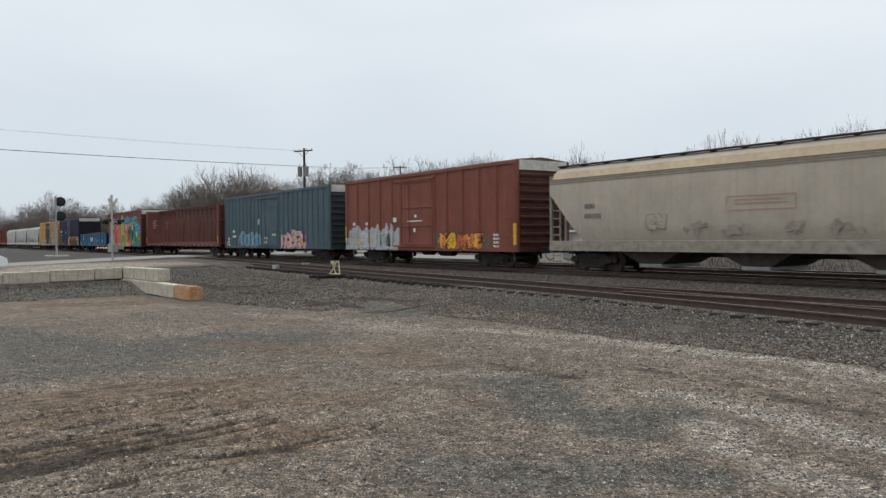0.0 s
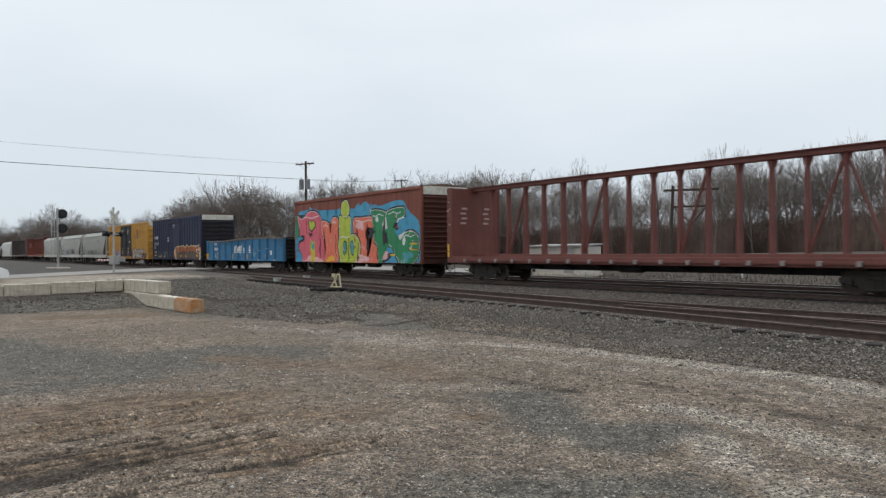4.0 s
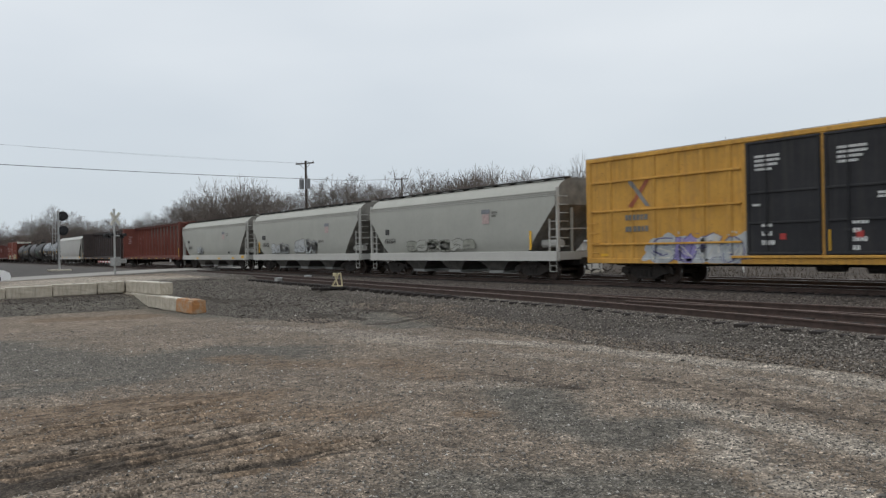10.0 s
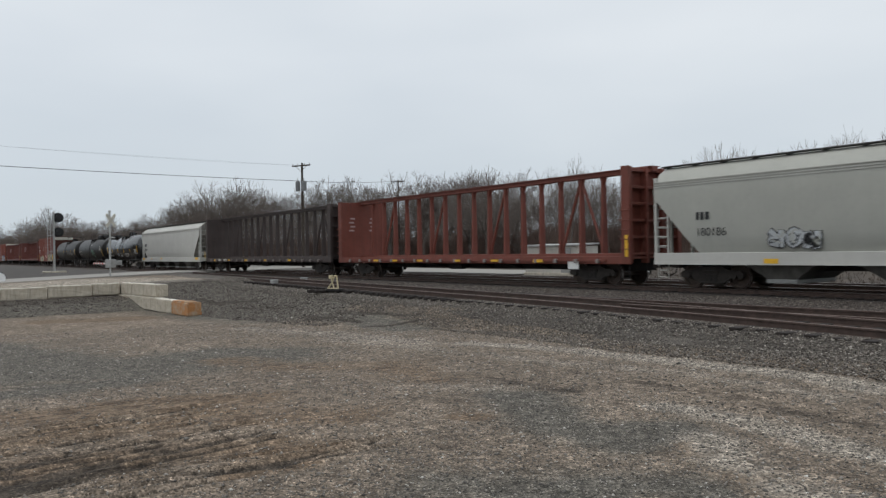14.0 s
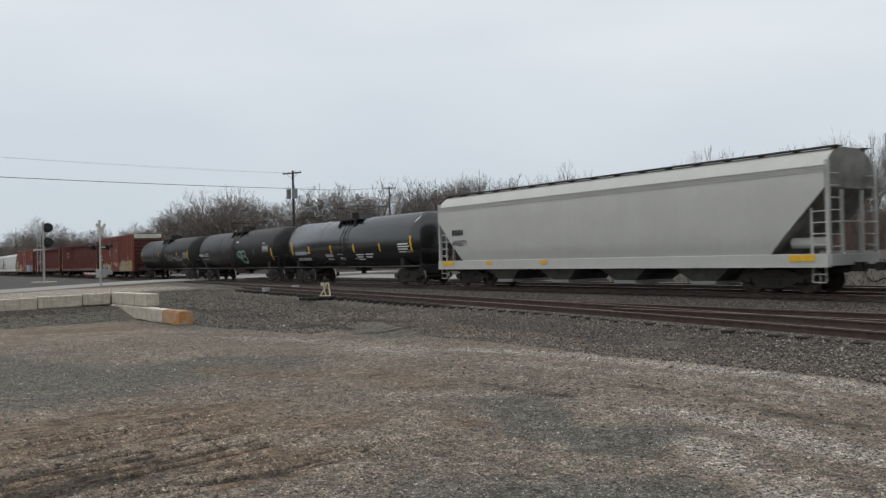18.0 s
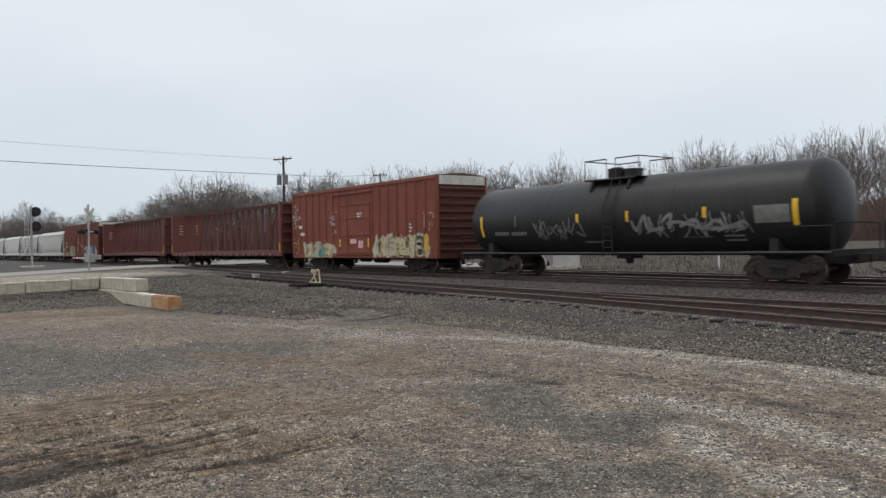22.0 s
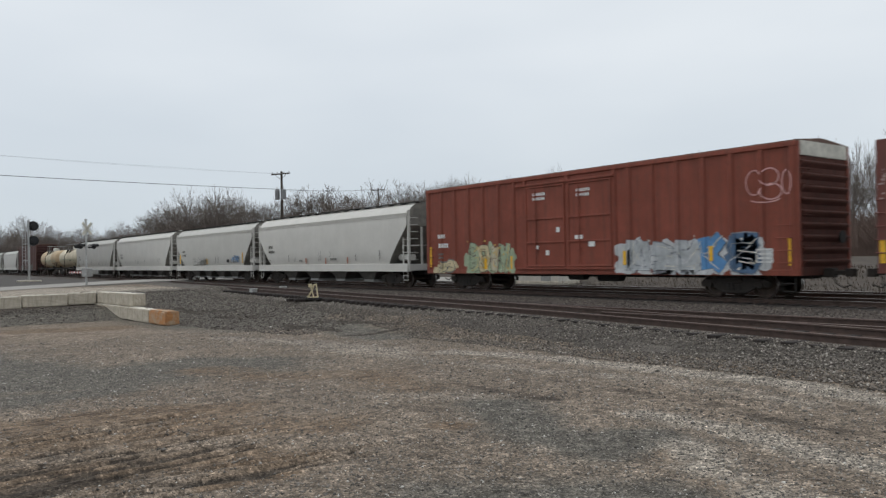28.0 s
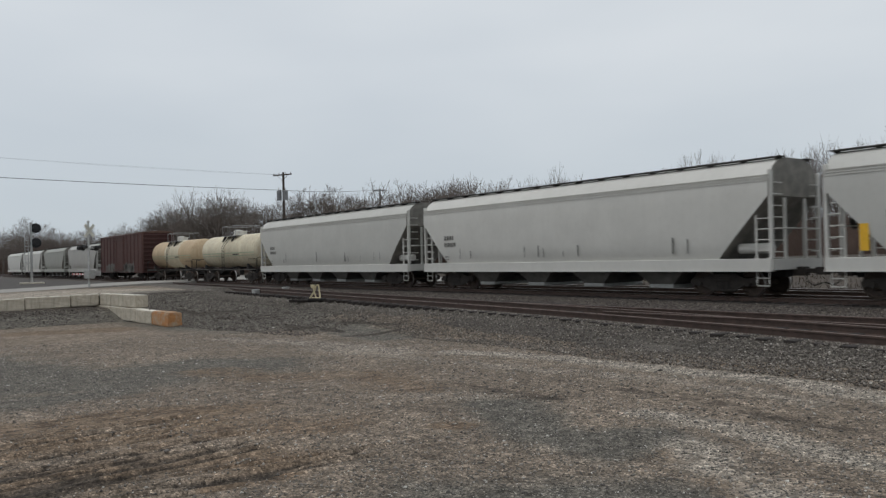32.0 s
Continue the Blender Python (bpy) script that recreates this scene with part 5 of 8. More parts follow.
def outline(pts, n=4):
    """A smooth closed line through pts."""
    m, out = len(pts), []
    for k in range(m):
        p0, p1, p2, p3 = (Vector(pts[(k + j) % m]) for j in (-1, 0, 1, 2))
        for q in range(n):
            t = q / n
            v = 0.5 * (2 * p1 + (p2 - p0) * t + (2 * p0 - 5 * p1 + 4 * p2 - p3) * t * t + (3 * p1 - p0 - 3 * p2 + p3) * t ** 3)
            out.append((v.x, v.y))
    return out


def grown(pts, d):
    """The outline pts, moved outwards by d."""
    m = len(pts)
    area = sum(pts[k][0] * pts[(k + 1) % m][1] - pts[(k + 1) % m][0] * pts[k][1] for k in range(m))
    out = []
    for k in range(m):
        t = Vector(pts[(k + 1) % m]) - Vector(pts[k - 1])
        nrm = Vector((t.y, -t.x)).normalized() * (d if area > 0 else -d)
        out.append((pts[k][0] + nrm.x, pts[k][1] + nrm.y))
    return out


def stroke(pts, w):
    """A ribbon of width w along pts, as short four-sided pieces."""
    out = []
    for (xa, za), (xb, zb) in zip(pts[:-1], pts[1:]):
        d = Vector((xb - xa, zb - za))
        if d.length < 1e-5:
            continue
        d = d.normalized() * w / 2
        out.append([(xa - d.y - d.x * 0.4, za + d.x - d.y * 0.4), (xb - d.y + d.x * 0.4, zb + d.x + d.y * 0.4), (xb + d.y + d.x * 0.4, zb - d.x + d.y * 0.4), (xa + d.y - d.x * 0.4, za - d.x - d.y * 0.4)])
    return out


def outline_open(pts, n=4):
    """A smooth line through pts."""
    out = []
    q = [pts[0]] + list(pts) + [pts[-1]]
    for k in range(1, len(q) - 2):
        for i in range(n):
            t = i / n
            out.append(tuple(0.5 * (2 * q[k][c] + (q[k + 1][c] - q[k - 1][c]) * t + (2 * q[k - 1][c] - 5 * q[k][c] + 4 * q[k + 1][c] - q[k + 2][c]) * t * t + (3 * q[k][c] - q[k - 1][c] - 3 * q[k + 1][c] + q[k + 2][c]) * t ** 3) for c in (0, 1)))
    return out + [tuple(pts[-1])]


# bent and crossing strokes of spray-painted letter bodies, in a unit box
FORMS = [[[(0.9, 0.92), (0.25, 0.97), (0.12, 0.6), (0.85, 0.45), (0.82, 0.06), (0.08, 0.08)]],
         [[(0.14, 0.0), (0.2, 1.0)], [(0.2, 0.95), (0.86, 0.82), (0.74, 0.5), (0.25, 0.46)], [(0.5, 0.48), (0.95, 0.0)]],
         [[(0.06, 0.0), (0.5, 1.0), (0.95, 0.04)], [(0.24, 0.32), (0.78, 0.36)]],
         [[(0.9, 0.98), (0.18, 0.9), (0.14, 0.1), (0.92, 0.03)], [(0.2, 0.5), (0.72, 0.54)]],
         [[(0.08, 0.97), (0.14, 0.12), (0.5, 0.0), (0.84, 0.14), (0.92, 1.0)]],
         [[(0.1, 0.0), (0.12, 0.98), (0.84, 0.04), (0.92, 1.02)]],
         [[(0.5, 0.98), (0.12, 0.7), (0.14, 0.25), (0.5, 0.02), (0.88, 0.28), (0.86, 0.74), (0.5, 0.98)]],
         [[(0.15, 0.0), (0.15, 1.0)], [(0.9, 1.0), (0.3, 0.5), (0.95, 0.0)]]]


def piece(car, x0, x1, z0, z1, letters, mats, prof, seed, label, cloud=True, rim=0.07, power=2.6, clip=None, fat=0.36):
    """A spray-painted piece: a ragged cloud behind, letter bodies of thick bent strokes with dark rims, inner lines, drips and bright flashes.
    mats: cloud, rim, fills..., last: flash."""
    rnd = random.Random(seed)
    outs = []
    w, H = (x1 - x0) / letters, z1 - z0
    last = len(mats) - 1
    fills = list(range(2, last)) or [last]
    if cloud:
        for k in range(letters * 2 + 1):
            outs.append((blob(x0 + w * k / 2, (z0 + z1) / 2 + rnd.uniform(-0.12, 0.06), w * rnd.uniform(0.8, 1.25), H * rnd.uniform(0.6, 1.02), seed * 31 + k, 26, 0.3), 0, 0.05 * k))
    wide = w * fat
    order = list(range(len(FORMS)))
    rnd.shuffle(order)
    for k in range(letters):
        cx, h = x0 + w * (k + 0.02), H * rnd.uniform(0.82, 1.0)
        zb = z0 + rnd.uniform(0.0, 0.1) * H
        lean, grow_ = rnd.uniform(-0.12, 0.2), rnd.uniform(0.92, 1.1)
        fill = fills[k % len(fills)]
        mirror, flip = rnd.random() < 0.6, rnd.random() < 0.55
        extra = [[(rnd.uniform(-0.1, 0.3), rnd.uniform(0, 1)), (rnd.uniform(0.3, 0.7), rnd.uniform(0, 1)), (rnd.uniform(0.8, 1.15), rnd.uniform(0, 1))]]
        for line in FORMS[order[k % len(order)]] + extra:
            pts = []
            for a, b in line:
                a, b = (1 - a if mirror else a) + rnd.uniform(-0.08, 0.08), (1 - b if flip else b) + rnd.uniform(-0.06, 0.06)
                pts.append((cx + w * (0.14 + 0.74 * a) * grow_ + lean * b * h * 0.5, zb + wide * 0.4 + (h - wide * 0.8) * b))
            pts = outline_open(pts, 2)
            for o in stroke(pts, wide + 2 * rim):
                outs.append((o, 1, 2.5 + 0.02 * k))
            for q, o in enumerate(stroke(pts, wide)):
                outs.append((o, fill, 4.5 + 0.03 * k))
            shade = [(a - wide * 0.22, b - wide * 0.2) for a, b in pts[len(pts) // 3:]]
            light = [(a + wide * 0.2, b + wide * 0.22) for a, b in pts[:max(2, 2 * len(pts) // 3)]]
            for o in stroke(shade, rnd.uniform(0.02, 0.05)):
                outs.append((o, rnd.choice((0, 1)) if cloud else 1, 7))
            for o in stroke(light, rnd.uniform(0.02, 0.045)):
                outs.append((o, last, 8))
        if cloud and rnd.random() < 0.7:
            xx = cx + rnd.uniform(0.1, 0.9) * w
            outs.append(([(xx, z0 - 0.16), (xx + 0.025, z0 - 0.16), (xx + 0.03, z0 + 0.2), (xx - 0.005, z0 + 0.2)], rnd.choice((0, 1)), 0.3))
    if cloud:
        for k in range(letters * 7):       # overspray and flakes
            outs.append((blob(rnd.uniform(x0 - 0.1, x1 + 0.1), rnd.uniform(z0, z1 + 0.1), rnd.uniform(0.03, 0.14), rnd.uniform(0.03, 0.1), seed * 7 + k, 8, 0.4), rnd.choice((0, 1, last)), 8.6))
    if clip is None:
        clip = (x0 - 0.5, x1 + 0.5, 0.76, 4.6)
    outs = [([(min(max(p[0], clip[0]), clip[1]), min(max(p[1], clip[2]), clip[3])) for p in o], s, l) for o, s, l in outs]
    return part("graffiti", flat_shape(outs, prof, mats), mats, car, label)


def bars(car, x, z, rows, h, mat, prof=FLAT, gap=1.5, name="lettering", seed=1, label=""):
    """Stencilled lines that cannot be read: rows of short strokes; rows holds the number of strokes of each line.
    Large strokes are parts of their own, small print stays one coat of paint."""
    rnd = random.Random(seed)
    outs = []
    for r, n in enumerate(rows):
        zz = z - r * h * gap
        xx = x
        for _ in range(n):
            w = h * rnd.uniform(0.45, 0.8)
            outs.append(([(xx, zz), (xx + w, zz), (xx + w, zz + h), (xx, zz + h)], 0, 11))
            xx += w + h * 0.22
    if h >= 0.15:
        for o in outs:
            part("stencil_stroke", flat_shape([o], prof, [mat]), [mat], car, label)
        return None
    return tagged(part(name, flat_shape(outs, prof, [mat]), [mat], car, label), kind="stuff")


def rects(car, name, boxes, mat, prof=FLAT, label="", layer=11):
    """Painted rectangles: the four sides of a box are one part, all others are parts of their own."""
    outs = [([(x0, z0), (x1, z0), (x1, z1), (x0, z1)], 0, layer) for x0, x1, z0, z1 in boxes]
    for group_ in [outs] if "box" in name else [[o] for o in outs]:
        part(name, flat_shape(group_, prof, [mat]), [mat], car, label)


def numerals(car, text, x, z, h, mat, y=NEAR - 0.012, label=""):
    """Readable numbers, with the built-in font."""
    cu = bpy.data.curves.new("numerals", "FONT")
    cu.body, cu.size = text, h * 1.4
    tmp = new("numerals_text", cu)
    bpy.context.view_layer.update()
    me = bpy.data.meshes.new_from_object(tmp.evaluated_get(bpy.context.evaluated_depsgraph_get()))
    bpy.data.objects.remove(tmp)
    bpy.data.curves.remove(cu)
    me.transform(Matrix.Translation((x, y, z)) @ pose(0, 0, 0, 90, 0, 0))
    me.materials.clear()
    me.materials.append(M[mat])
    return part("numerals", me, None, car, label)


def place_car(name, idx, s0, s1, **tags):
    car = base(name, 0, MAIN_Y, 0, 0, group="freight cars of the train", **tags)
    CARS.append((car, (s0 + s1) / 2))
    return car, s1 - s0


CARS = []


# ---------------------------------------------------------------- boxcars
def boxcar(idx, s0, s1, mat, label, doors=(), ribs=12, side_bars=(), z0=0.74, z1=4.74, roof="roof_brown", end_ribs=9, white_end=True, smooth_side=False, door_top=0.42, end_mat=None, door_mat=None, rise=0.065):
    """doors: (from, to) along the car, in metres from its middle."""
    car, L = place_car("boxcar", idx, s0, s1, label=label, category="boxcar")
    h = L / 2
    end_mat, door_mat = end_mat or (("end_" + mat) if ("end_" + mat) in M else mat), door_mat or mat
    y = -NEAR
    part("body", Geo().box(-h + 0.05, h - 0.05, -y, y, z0 + 0.16, z1 - 0.12, 0.012), mat, car)
    # posts, left out where the doors hang
    def free(x):
        return all(not (a - 0.15 < x < b + 0.15) for a, b in doors)
    step = (L - 0.3) / ribs
    xs = [-h + 0.15 + step * k for k in range(ribs + 1)]
    xs = [x for x in xs if free(x)] + [e for a, b in doors for e in (a - 0.06, b + 0.06)]
    xs.sort()
    if smooth_side:
        xs, rise = [-h + 0.08, h - 0.08], 0.02
    prof = side_profile(xs, rise, 0.12, z0 + 0.185)
    for s in (-1, 1):
        for x in xs:
            w = 0.12
            g_key = "post_%s_%.2f_%.2f_%.3f" % (mat, z0, z1, rise)
            me = shared(g_key, lambda: Geo().prism([(-w, y - 0.005), (-w * 0.55, y + rise), (w * 0.55, y + rise), (w, y - 0.005)], z0 + 0.17, z1 - 0.14, "z"), mat)
            part("side_post", me, None, car, at=pose(x, 0, 0, 0, 0, 0 if s > 0 else 180))
        part("side_sill", Geo().box(-h + 0.02, h - 0.02, s * (y - 0.06), s * (y + 0.05), z0, z0 + 0.18, 0.01), mat, car)
        part("top_chord", Geo().box(-h, h, s * (y - 0.1), s * (y + 0.07), z1 - 0.15, z1, 0.015), mat, car)
        for a, b in doors:
            d = Geo().box(a, b, s * (y + 0.01), s * (y + 0.075), z0 + 0.28, z1 - door_top, 0.01)
            door = part("sliding_door", d, door_mat, car)
            zs = [z0 + 0.30, z0 + 1.25, z0 + 2.2, z1 - door_top - 0.08]
            for k, z in enumerate(zs):
                part("door_rib", Geo().box(a + 0.02, b - 0.02, s * (y + 0.06), s * (y + 0.115), z, z + 0.07, 0.01), door_mat, door)
            for q in (a + 0.04, b - 0.12):
                part("door_edge", Geo().box(q, q + 0.09, s * (y + 0.06), s * (y + 0.11), z0 + 0.29, z1 - door_top - 0.01, 0.01), door_mat, door)
            part("lock_bar", Geo().tube((a + (b - a) * 0.3, s * (y + 0.14), z0 + 0.4), (a + (b - a) * 0.3, s * (y + 0.14), z1 - 0.6), 0.022, n=6), door_mat, door)
            part("lock_handle", Geo().box(a + (b - a) * 0.26, a + (b - a) * 0.34, s * (y + 0.11), s * (y + 0.17), z0 + 0.95, z0 + 1.02, 0.01), door_mat, door)
            part("door_track", Geo().box(a - (b - a) * 0.22, b + 0.1, s * (y + 0.05), s * (y + 0.13), z0 + 0.19, z0 + 0.27, 0.01), mat, car)
            if door_top > 0.3:
                part("door_hood", Geo().box(a - (b - a) * 0.22, b + 0.1, s * (y + 0.05), s * (y + 0.13), z1 - 0.40, z1 - 0.32, 0.01), mat, car)
    for zb in side_bars:
        for xa, xb in ((-h + 0.25, doors[0][0] - 0.2), (doors[-1][1] + 0.2, h - 0.25)):
            part("side_bar", Geo().box(xa, xb, -y - rise - 0.02, -y, zb - 0.035, zb + 0.035, 0.01), mat, car)
    # roof
    g = Geo()
    g.prism([(-y - 0.05, z1 - 0.02), (y + 0.05, z1 - 0.02), (y + 0.05, z1 + 0.03), (0, z1 + 0.16), (-y - 0.05, z1 + 0.03)], -h - 0.02, h + 0.02, "x")
    rf = part("roof", g, roof, car, "weathered steel roof")
    n = int(L / 1.2)
    for k in range(n + 1):
        x = -h + 0.1 + (L - 0.2) * k / n
        part("roof_seam", shared("roof_seam_" + roof, lambda: Geo().prism([(-1.5, z1 + 0.025), (0, z1 + 0.155), (1.5, z1 + 0.025), (1.5, z1 + 0.05), (0, z1 + 0.185), (-1.5, z1 + 0.05)], -0.04, 0.04, "x"), roof), None, rf, at=pose(x, 0, 0))
    # ends
    for s in (-1, 1):
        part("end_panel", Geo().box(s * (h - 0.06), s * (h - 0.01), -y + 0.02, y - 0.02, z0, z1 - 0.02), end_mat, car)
        top = z1 - 0.45 if white_end else z1 - 0.1
        eh = (top - z0 - 0.2) / end_ribs
        key = "end_rib_%s_%d_%.2f" % (end_mat, end_ribs, z1)
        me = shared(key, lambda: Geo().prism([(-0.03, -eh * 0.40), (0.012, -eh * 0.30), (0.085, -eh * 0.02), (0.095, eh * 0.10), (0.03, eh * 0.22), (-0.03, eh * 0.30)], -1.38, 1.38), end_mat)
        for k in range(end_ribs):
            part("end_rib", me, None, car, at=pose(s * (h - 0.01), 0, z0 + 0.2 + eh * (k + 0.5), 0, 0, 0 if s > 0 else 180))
        for q in (-1, 1):
            part("corner_post", Geo().box(s * (h - 0.09), s * (h + 0.03), q * (y - 0.10), q * (y + 0.03), z0 + 0.0, z1 - 0.01, 0.012), mat, car)
        if white_end:
            part("end_plate", Geo().box(s * (h - 0.02), s * (h + 0.035), -y + 0.11, y - 0.11, z1 - 0.42, z1 + 0.02, 0.01), "end_white", car, "off-white painted plate")
        me = shared("end_iron_" + end_mat, lambda: Geo().path([(0, -0.21, 0), (0.12, -0.21, 0), (0.12, 0.21, 0), (0, 0.21, 0)], 0.018, 5), end_mat)
        for k in range(7):
            part("grab_iron", me, None, car, at=pose(s * h, -1.15, z0 + 0.2 + (z1 - 0.8 - z0) * (k + 0.5) / 7, 0, 0, 0 if s > 0 else 180))
        part("brake_wheel" if s > 0 else "end_grab", (Geo().tube((s * h + 0.10, 0.85, 1.9), (s * h + 0.13, 0.85, 1.9), 0.2, n=14) if s > 0 else Geo().path([(s * h, 0.4, 1.2), (s * h - 0.09, 0.4, 1.2), (s * h - 0.09, 1.0, 1.2), (s * h, 1.0, 1.2)], 0.018)), "under", car)
    # irons, underframe, trucks
    for s in (-1, 1):
        x = s * (h - 0.40)
        side_rungs(car, x, z0 + 0.2, z0 + 1.7, 4, NEAR - rise, mat)
        side_rungs(car, x, z0 + 0.2, z0 + 1.7, 4, -NEAR + rise + 0.09, mat)
    step_irons(car, L, z0 + 0.05)
    g = Geo().box(-h + 0.3, h - 0.3, -0.28, 0.28, 0.62, 1.0)
    part("centre_sill", g, "under", car)
    for k in range(7):
        x = -h + 4.2 + (L - 8.4) * k / 6
        part("cross_bearer", Geo().prism([(-y + 0.08, z0 + 0.18), (y - 0.08, z0 + 0.18), (0.3, 0.62), (-0.3, 0.62)], x - 0.07, x + 0.07, "x"), "under", car)
    part("brake_cylinder", Geo().tube((-0.6, -0.75, 0.66), (0.25, -0.75, 0.66), 0.16, n=12), "under", car)
    part("air_reservoir", Geo().tube((0.9, -0.7, 0.66), (2.0, -0.7, 0.66), 0.2, n=12), "under", car)
    tx = h - 2.45
    for x in (-tx, tx):
        add_truck(car, idx, x)
    add_couplers(car, L)
    return car, prof, h


# ---------------------------------------------------------------- covered hoppers
def hopper(idx, s0, s1, mat, label, bays=4, sill_mat=None, z_top=4.12, stripes=True, cut=1.5, bay_mat="bay_grey"):
    car, L = place_car("covered_hopper", idx, s0, s1, label=label, category="hopper car")
    h = L / 2
    sill_mat = sill_mat or mat
    zs = 1.22
    half = [(1.36, zs - 0.1), (1.47, zs + 0.1), (1.53, zs + 0.55), (1.545, 2.2), (1.545, 2.9), (1.53, z_top - 0.62), (1.49, z_top - 0.42)]
    roof_half = [(1.42, z_top - 0.40), (1.22, z_top - 0.12), (0.95, z_top + 0.06), (0.55, z_top + 0.17)]
    ring = half + roof_half
    prof = ring + [(-a, b) for a, b in reversed(ring)]
    bm = bmesh.new()
    n = len(prof)
    x_steps = 2
    rows = [[bm.verts.new((-h + 0.06 + (L - 0.12) * k / x_steps, a, b)) for a, b in prof] for k in range(x_steps + 1)]
    for k in range(x_steps):
        for i in range(n):
            bm.faces.new((rows[k][i], rows[k][(i + 1) % n], rows[k + 1][(i + 1) % n], rows[k + 1][i]))
    bm.faces.new(rows[0])
    bm.faces.new(rows[-1][::-1])
    for s in (-1, 1):
        nrm = Vector((s * 1.45, 0, -1.35)).normalized()
        r = bmesh.ops.bisect_plane(bm, geom=bm.verts[:] + bm.edges[:] + bm.faces[:], plane_co=(s * (h - cut), 0, zs + 0.38), plane_no=nrm, clear_outer=True)
        bmesh.ops.holes_fill(bm, edges=[e for e in r["geom_cut"] if isinstance(e, bmesh.types.BMEdge)], sides=0)
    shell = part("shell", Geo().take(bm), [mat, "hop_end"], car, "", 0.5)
    for f in shell.data.polygons:        # sheets that face the car's ends take the darker grey
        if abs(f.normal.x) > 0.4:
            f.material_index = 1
    # the lower side sheet goes on below the slope, as a small upright edge
    y = 1.545
    for s in (-1, 1):
        # flanges along the eave
        for q, zz in enumerate((z_top - 0.42, z_top - 0.50, z_top - 0.58)):
            part("eave_flange", Geo().box(-h + 0.06, h - 0.06, s * (y - 0.07), s * (y + 0.004 - 0.006 * (2 - q)), zz - 0.014, zz + 0.014), sill_mat if stripes else mat, car)
        part("side_sill", Geo().box(-h + 0.02, h - 0.02, s * 1.40, s * 1.535, 0.84, zs, 0.012), sill_mat, car)
        part("sill_flange", Geo().box(-h + 0.02, h - 0.02, s * 1.30, s * 1.56, 0.82, 0.85), sill_mat, car)
        for sx in (-1, 1):
            xe = sx * (h - 0.05)
            part("end_post", Geo().box(xe - 0.05, xe + 0.05, s * 1.34, s * 1.48, zs, z_top - 0.25, 0.01), sill_mat, car)
            xl = sx * (h - 0.55)
            part("inner_post", Geo().box(xl - 0.025, xl + 0.025, s * 1.38, s * 1.44, zs, zs + 1.35), sill_mat, car)
            for k in range(4):
                part("rung", shared("hopper_rung_" + sill_mat, lambda: Geo().tube((-0.25, 0, 0), (0.25, 0, 0), 0.018, n=6), sill_mat), None, car, at=pose((xl + xe) / 2, s * 1.41, zs + 0.25 + 0.33 * k))
            for k in range(7):
                me = shared("hopper_end_rung_" + sill_mat, lambda: Geo().path([(0, 0.21, 0), (0.1, 0.21, 0), (0.1, -0.21, 0), (0, -0.21, 0)], 0.017, 5), sill_mat)
                part("rung", me, None, car, at=pose(xe, s * 1.13, zs + 0.2 + (z_top - zs - 0.5) * k / 7, 0, 0, 0 if sx > 0 else 180))
    # end platforms, struts, brake gear
    for sx in (-1, 1):
        part("end_platform", Geo().box(sx * (h - cut - 0.3), sx * (h - 0.02), -1.38, 1.38, zs - 0.26, zs - 0.14), "under", car)
        for q in (-1, 1):
            part("slope_strut", Geo().box(sx * (h - 0.10), sx * (h - 0.03), q * 0.55, q * 0.65, zs - 0.14, z_top - 1.1), mat, car)
        part("end_beam", Geo().box(sx * (h - 0.06), sx * (h + 0.03), -1.45, 1.45, zs - 0.36, zs - 0.02, 0.01), sill_mat, car)
        part("grab_rail", Geo().tube((sx * (h + 0.04), -1.3, 2.15), (sx * (h + 0.04), 1.3, 2.15), 0.02, n=6), sill_mat, car)
    part("air_reservoir", Geo().tube((h - 1.35, -1.0, zs + 0.32), (h - 0.25, -1.0, zs + 0.32), 0.17, n=12), sill_mat, car)
    part("brake_wheel", Geo().tube((-h - 0.06, 0.5, 2.3), (-h - 0.1, 0.5, 2.3), 0.26, n=14), "under", car)
    # roof walk and hatches
    for q in (-1, 1):
        part("running_board", Geo().box(-h - 0.05, h + 0.05, q * 0.62, q * 1.00, z_top + 0.165, z_top + 0.19), "dark_walk", car, "dark slotted steel walkway")
    m = int(L / 1.15)
    for k in range(m + 1):
        x = -h + 0.1 + (L - 0.2) * k / m
        part("walkway_bracket", shared("walk_bracket_%.2f" % z_top, lambda: Geo().box(-0.02, 0.02, -1.0, 1.0, z_top + 0.10, z_top + 0.165), "dark_walk"), None, car, at=pose(x, 0, 0))
    nb = 10
    for k in range(nb):
        x = -h + 0.9 + (L - 1.8) * (k + 0.5) / nb
        part("hatch_cover", shared("hatch_%.2f_%s" % (z_top, mat), lambda: Geo().box(-0.7, 0.7, -0.33, 0.33, z_top + 0.15, z_top + 0.26, 0.03), mat), None, car, at=pose(x, 0, 0))
    # outlets
    span = L - 2 * cut - 2.6
    bw = span / bays
    for k in range(bays):
        x = -span / 2 + bw * (k + 0.5)
        a, b = bw * 0.44, 0.46
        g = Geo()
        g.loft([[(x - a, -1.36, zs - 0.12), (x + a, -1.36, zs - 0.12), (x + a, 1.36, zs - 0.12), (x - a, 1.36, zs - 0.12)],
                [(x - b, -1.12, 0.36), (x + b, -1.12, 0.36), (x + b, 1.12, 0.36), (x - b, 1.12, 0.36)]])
        bay = part("hopper_bay", g, bay_mat, car, "dark discharge bay")
        part("outlet_gate", Geo().box(x - 0.5, x + 0.5, -1.16, 1.16, 0.24, 0.37, 0.02), "steel_light", bay, "bare steel discharge gate")
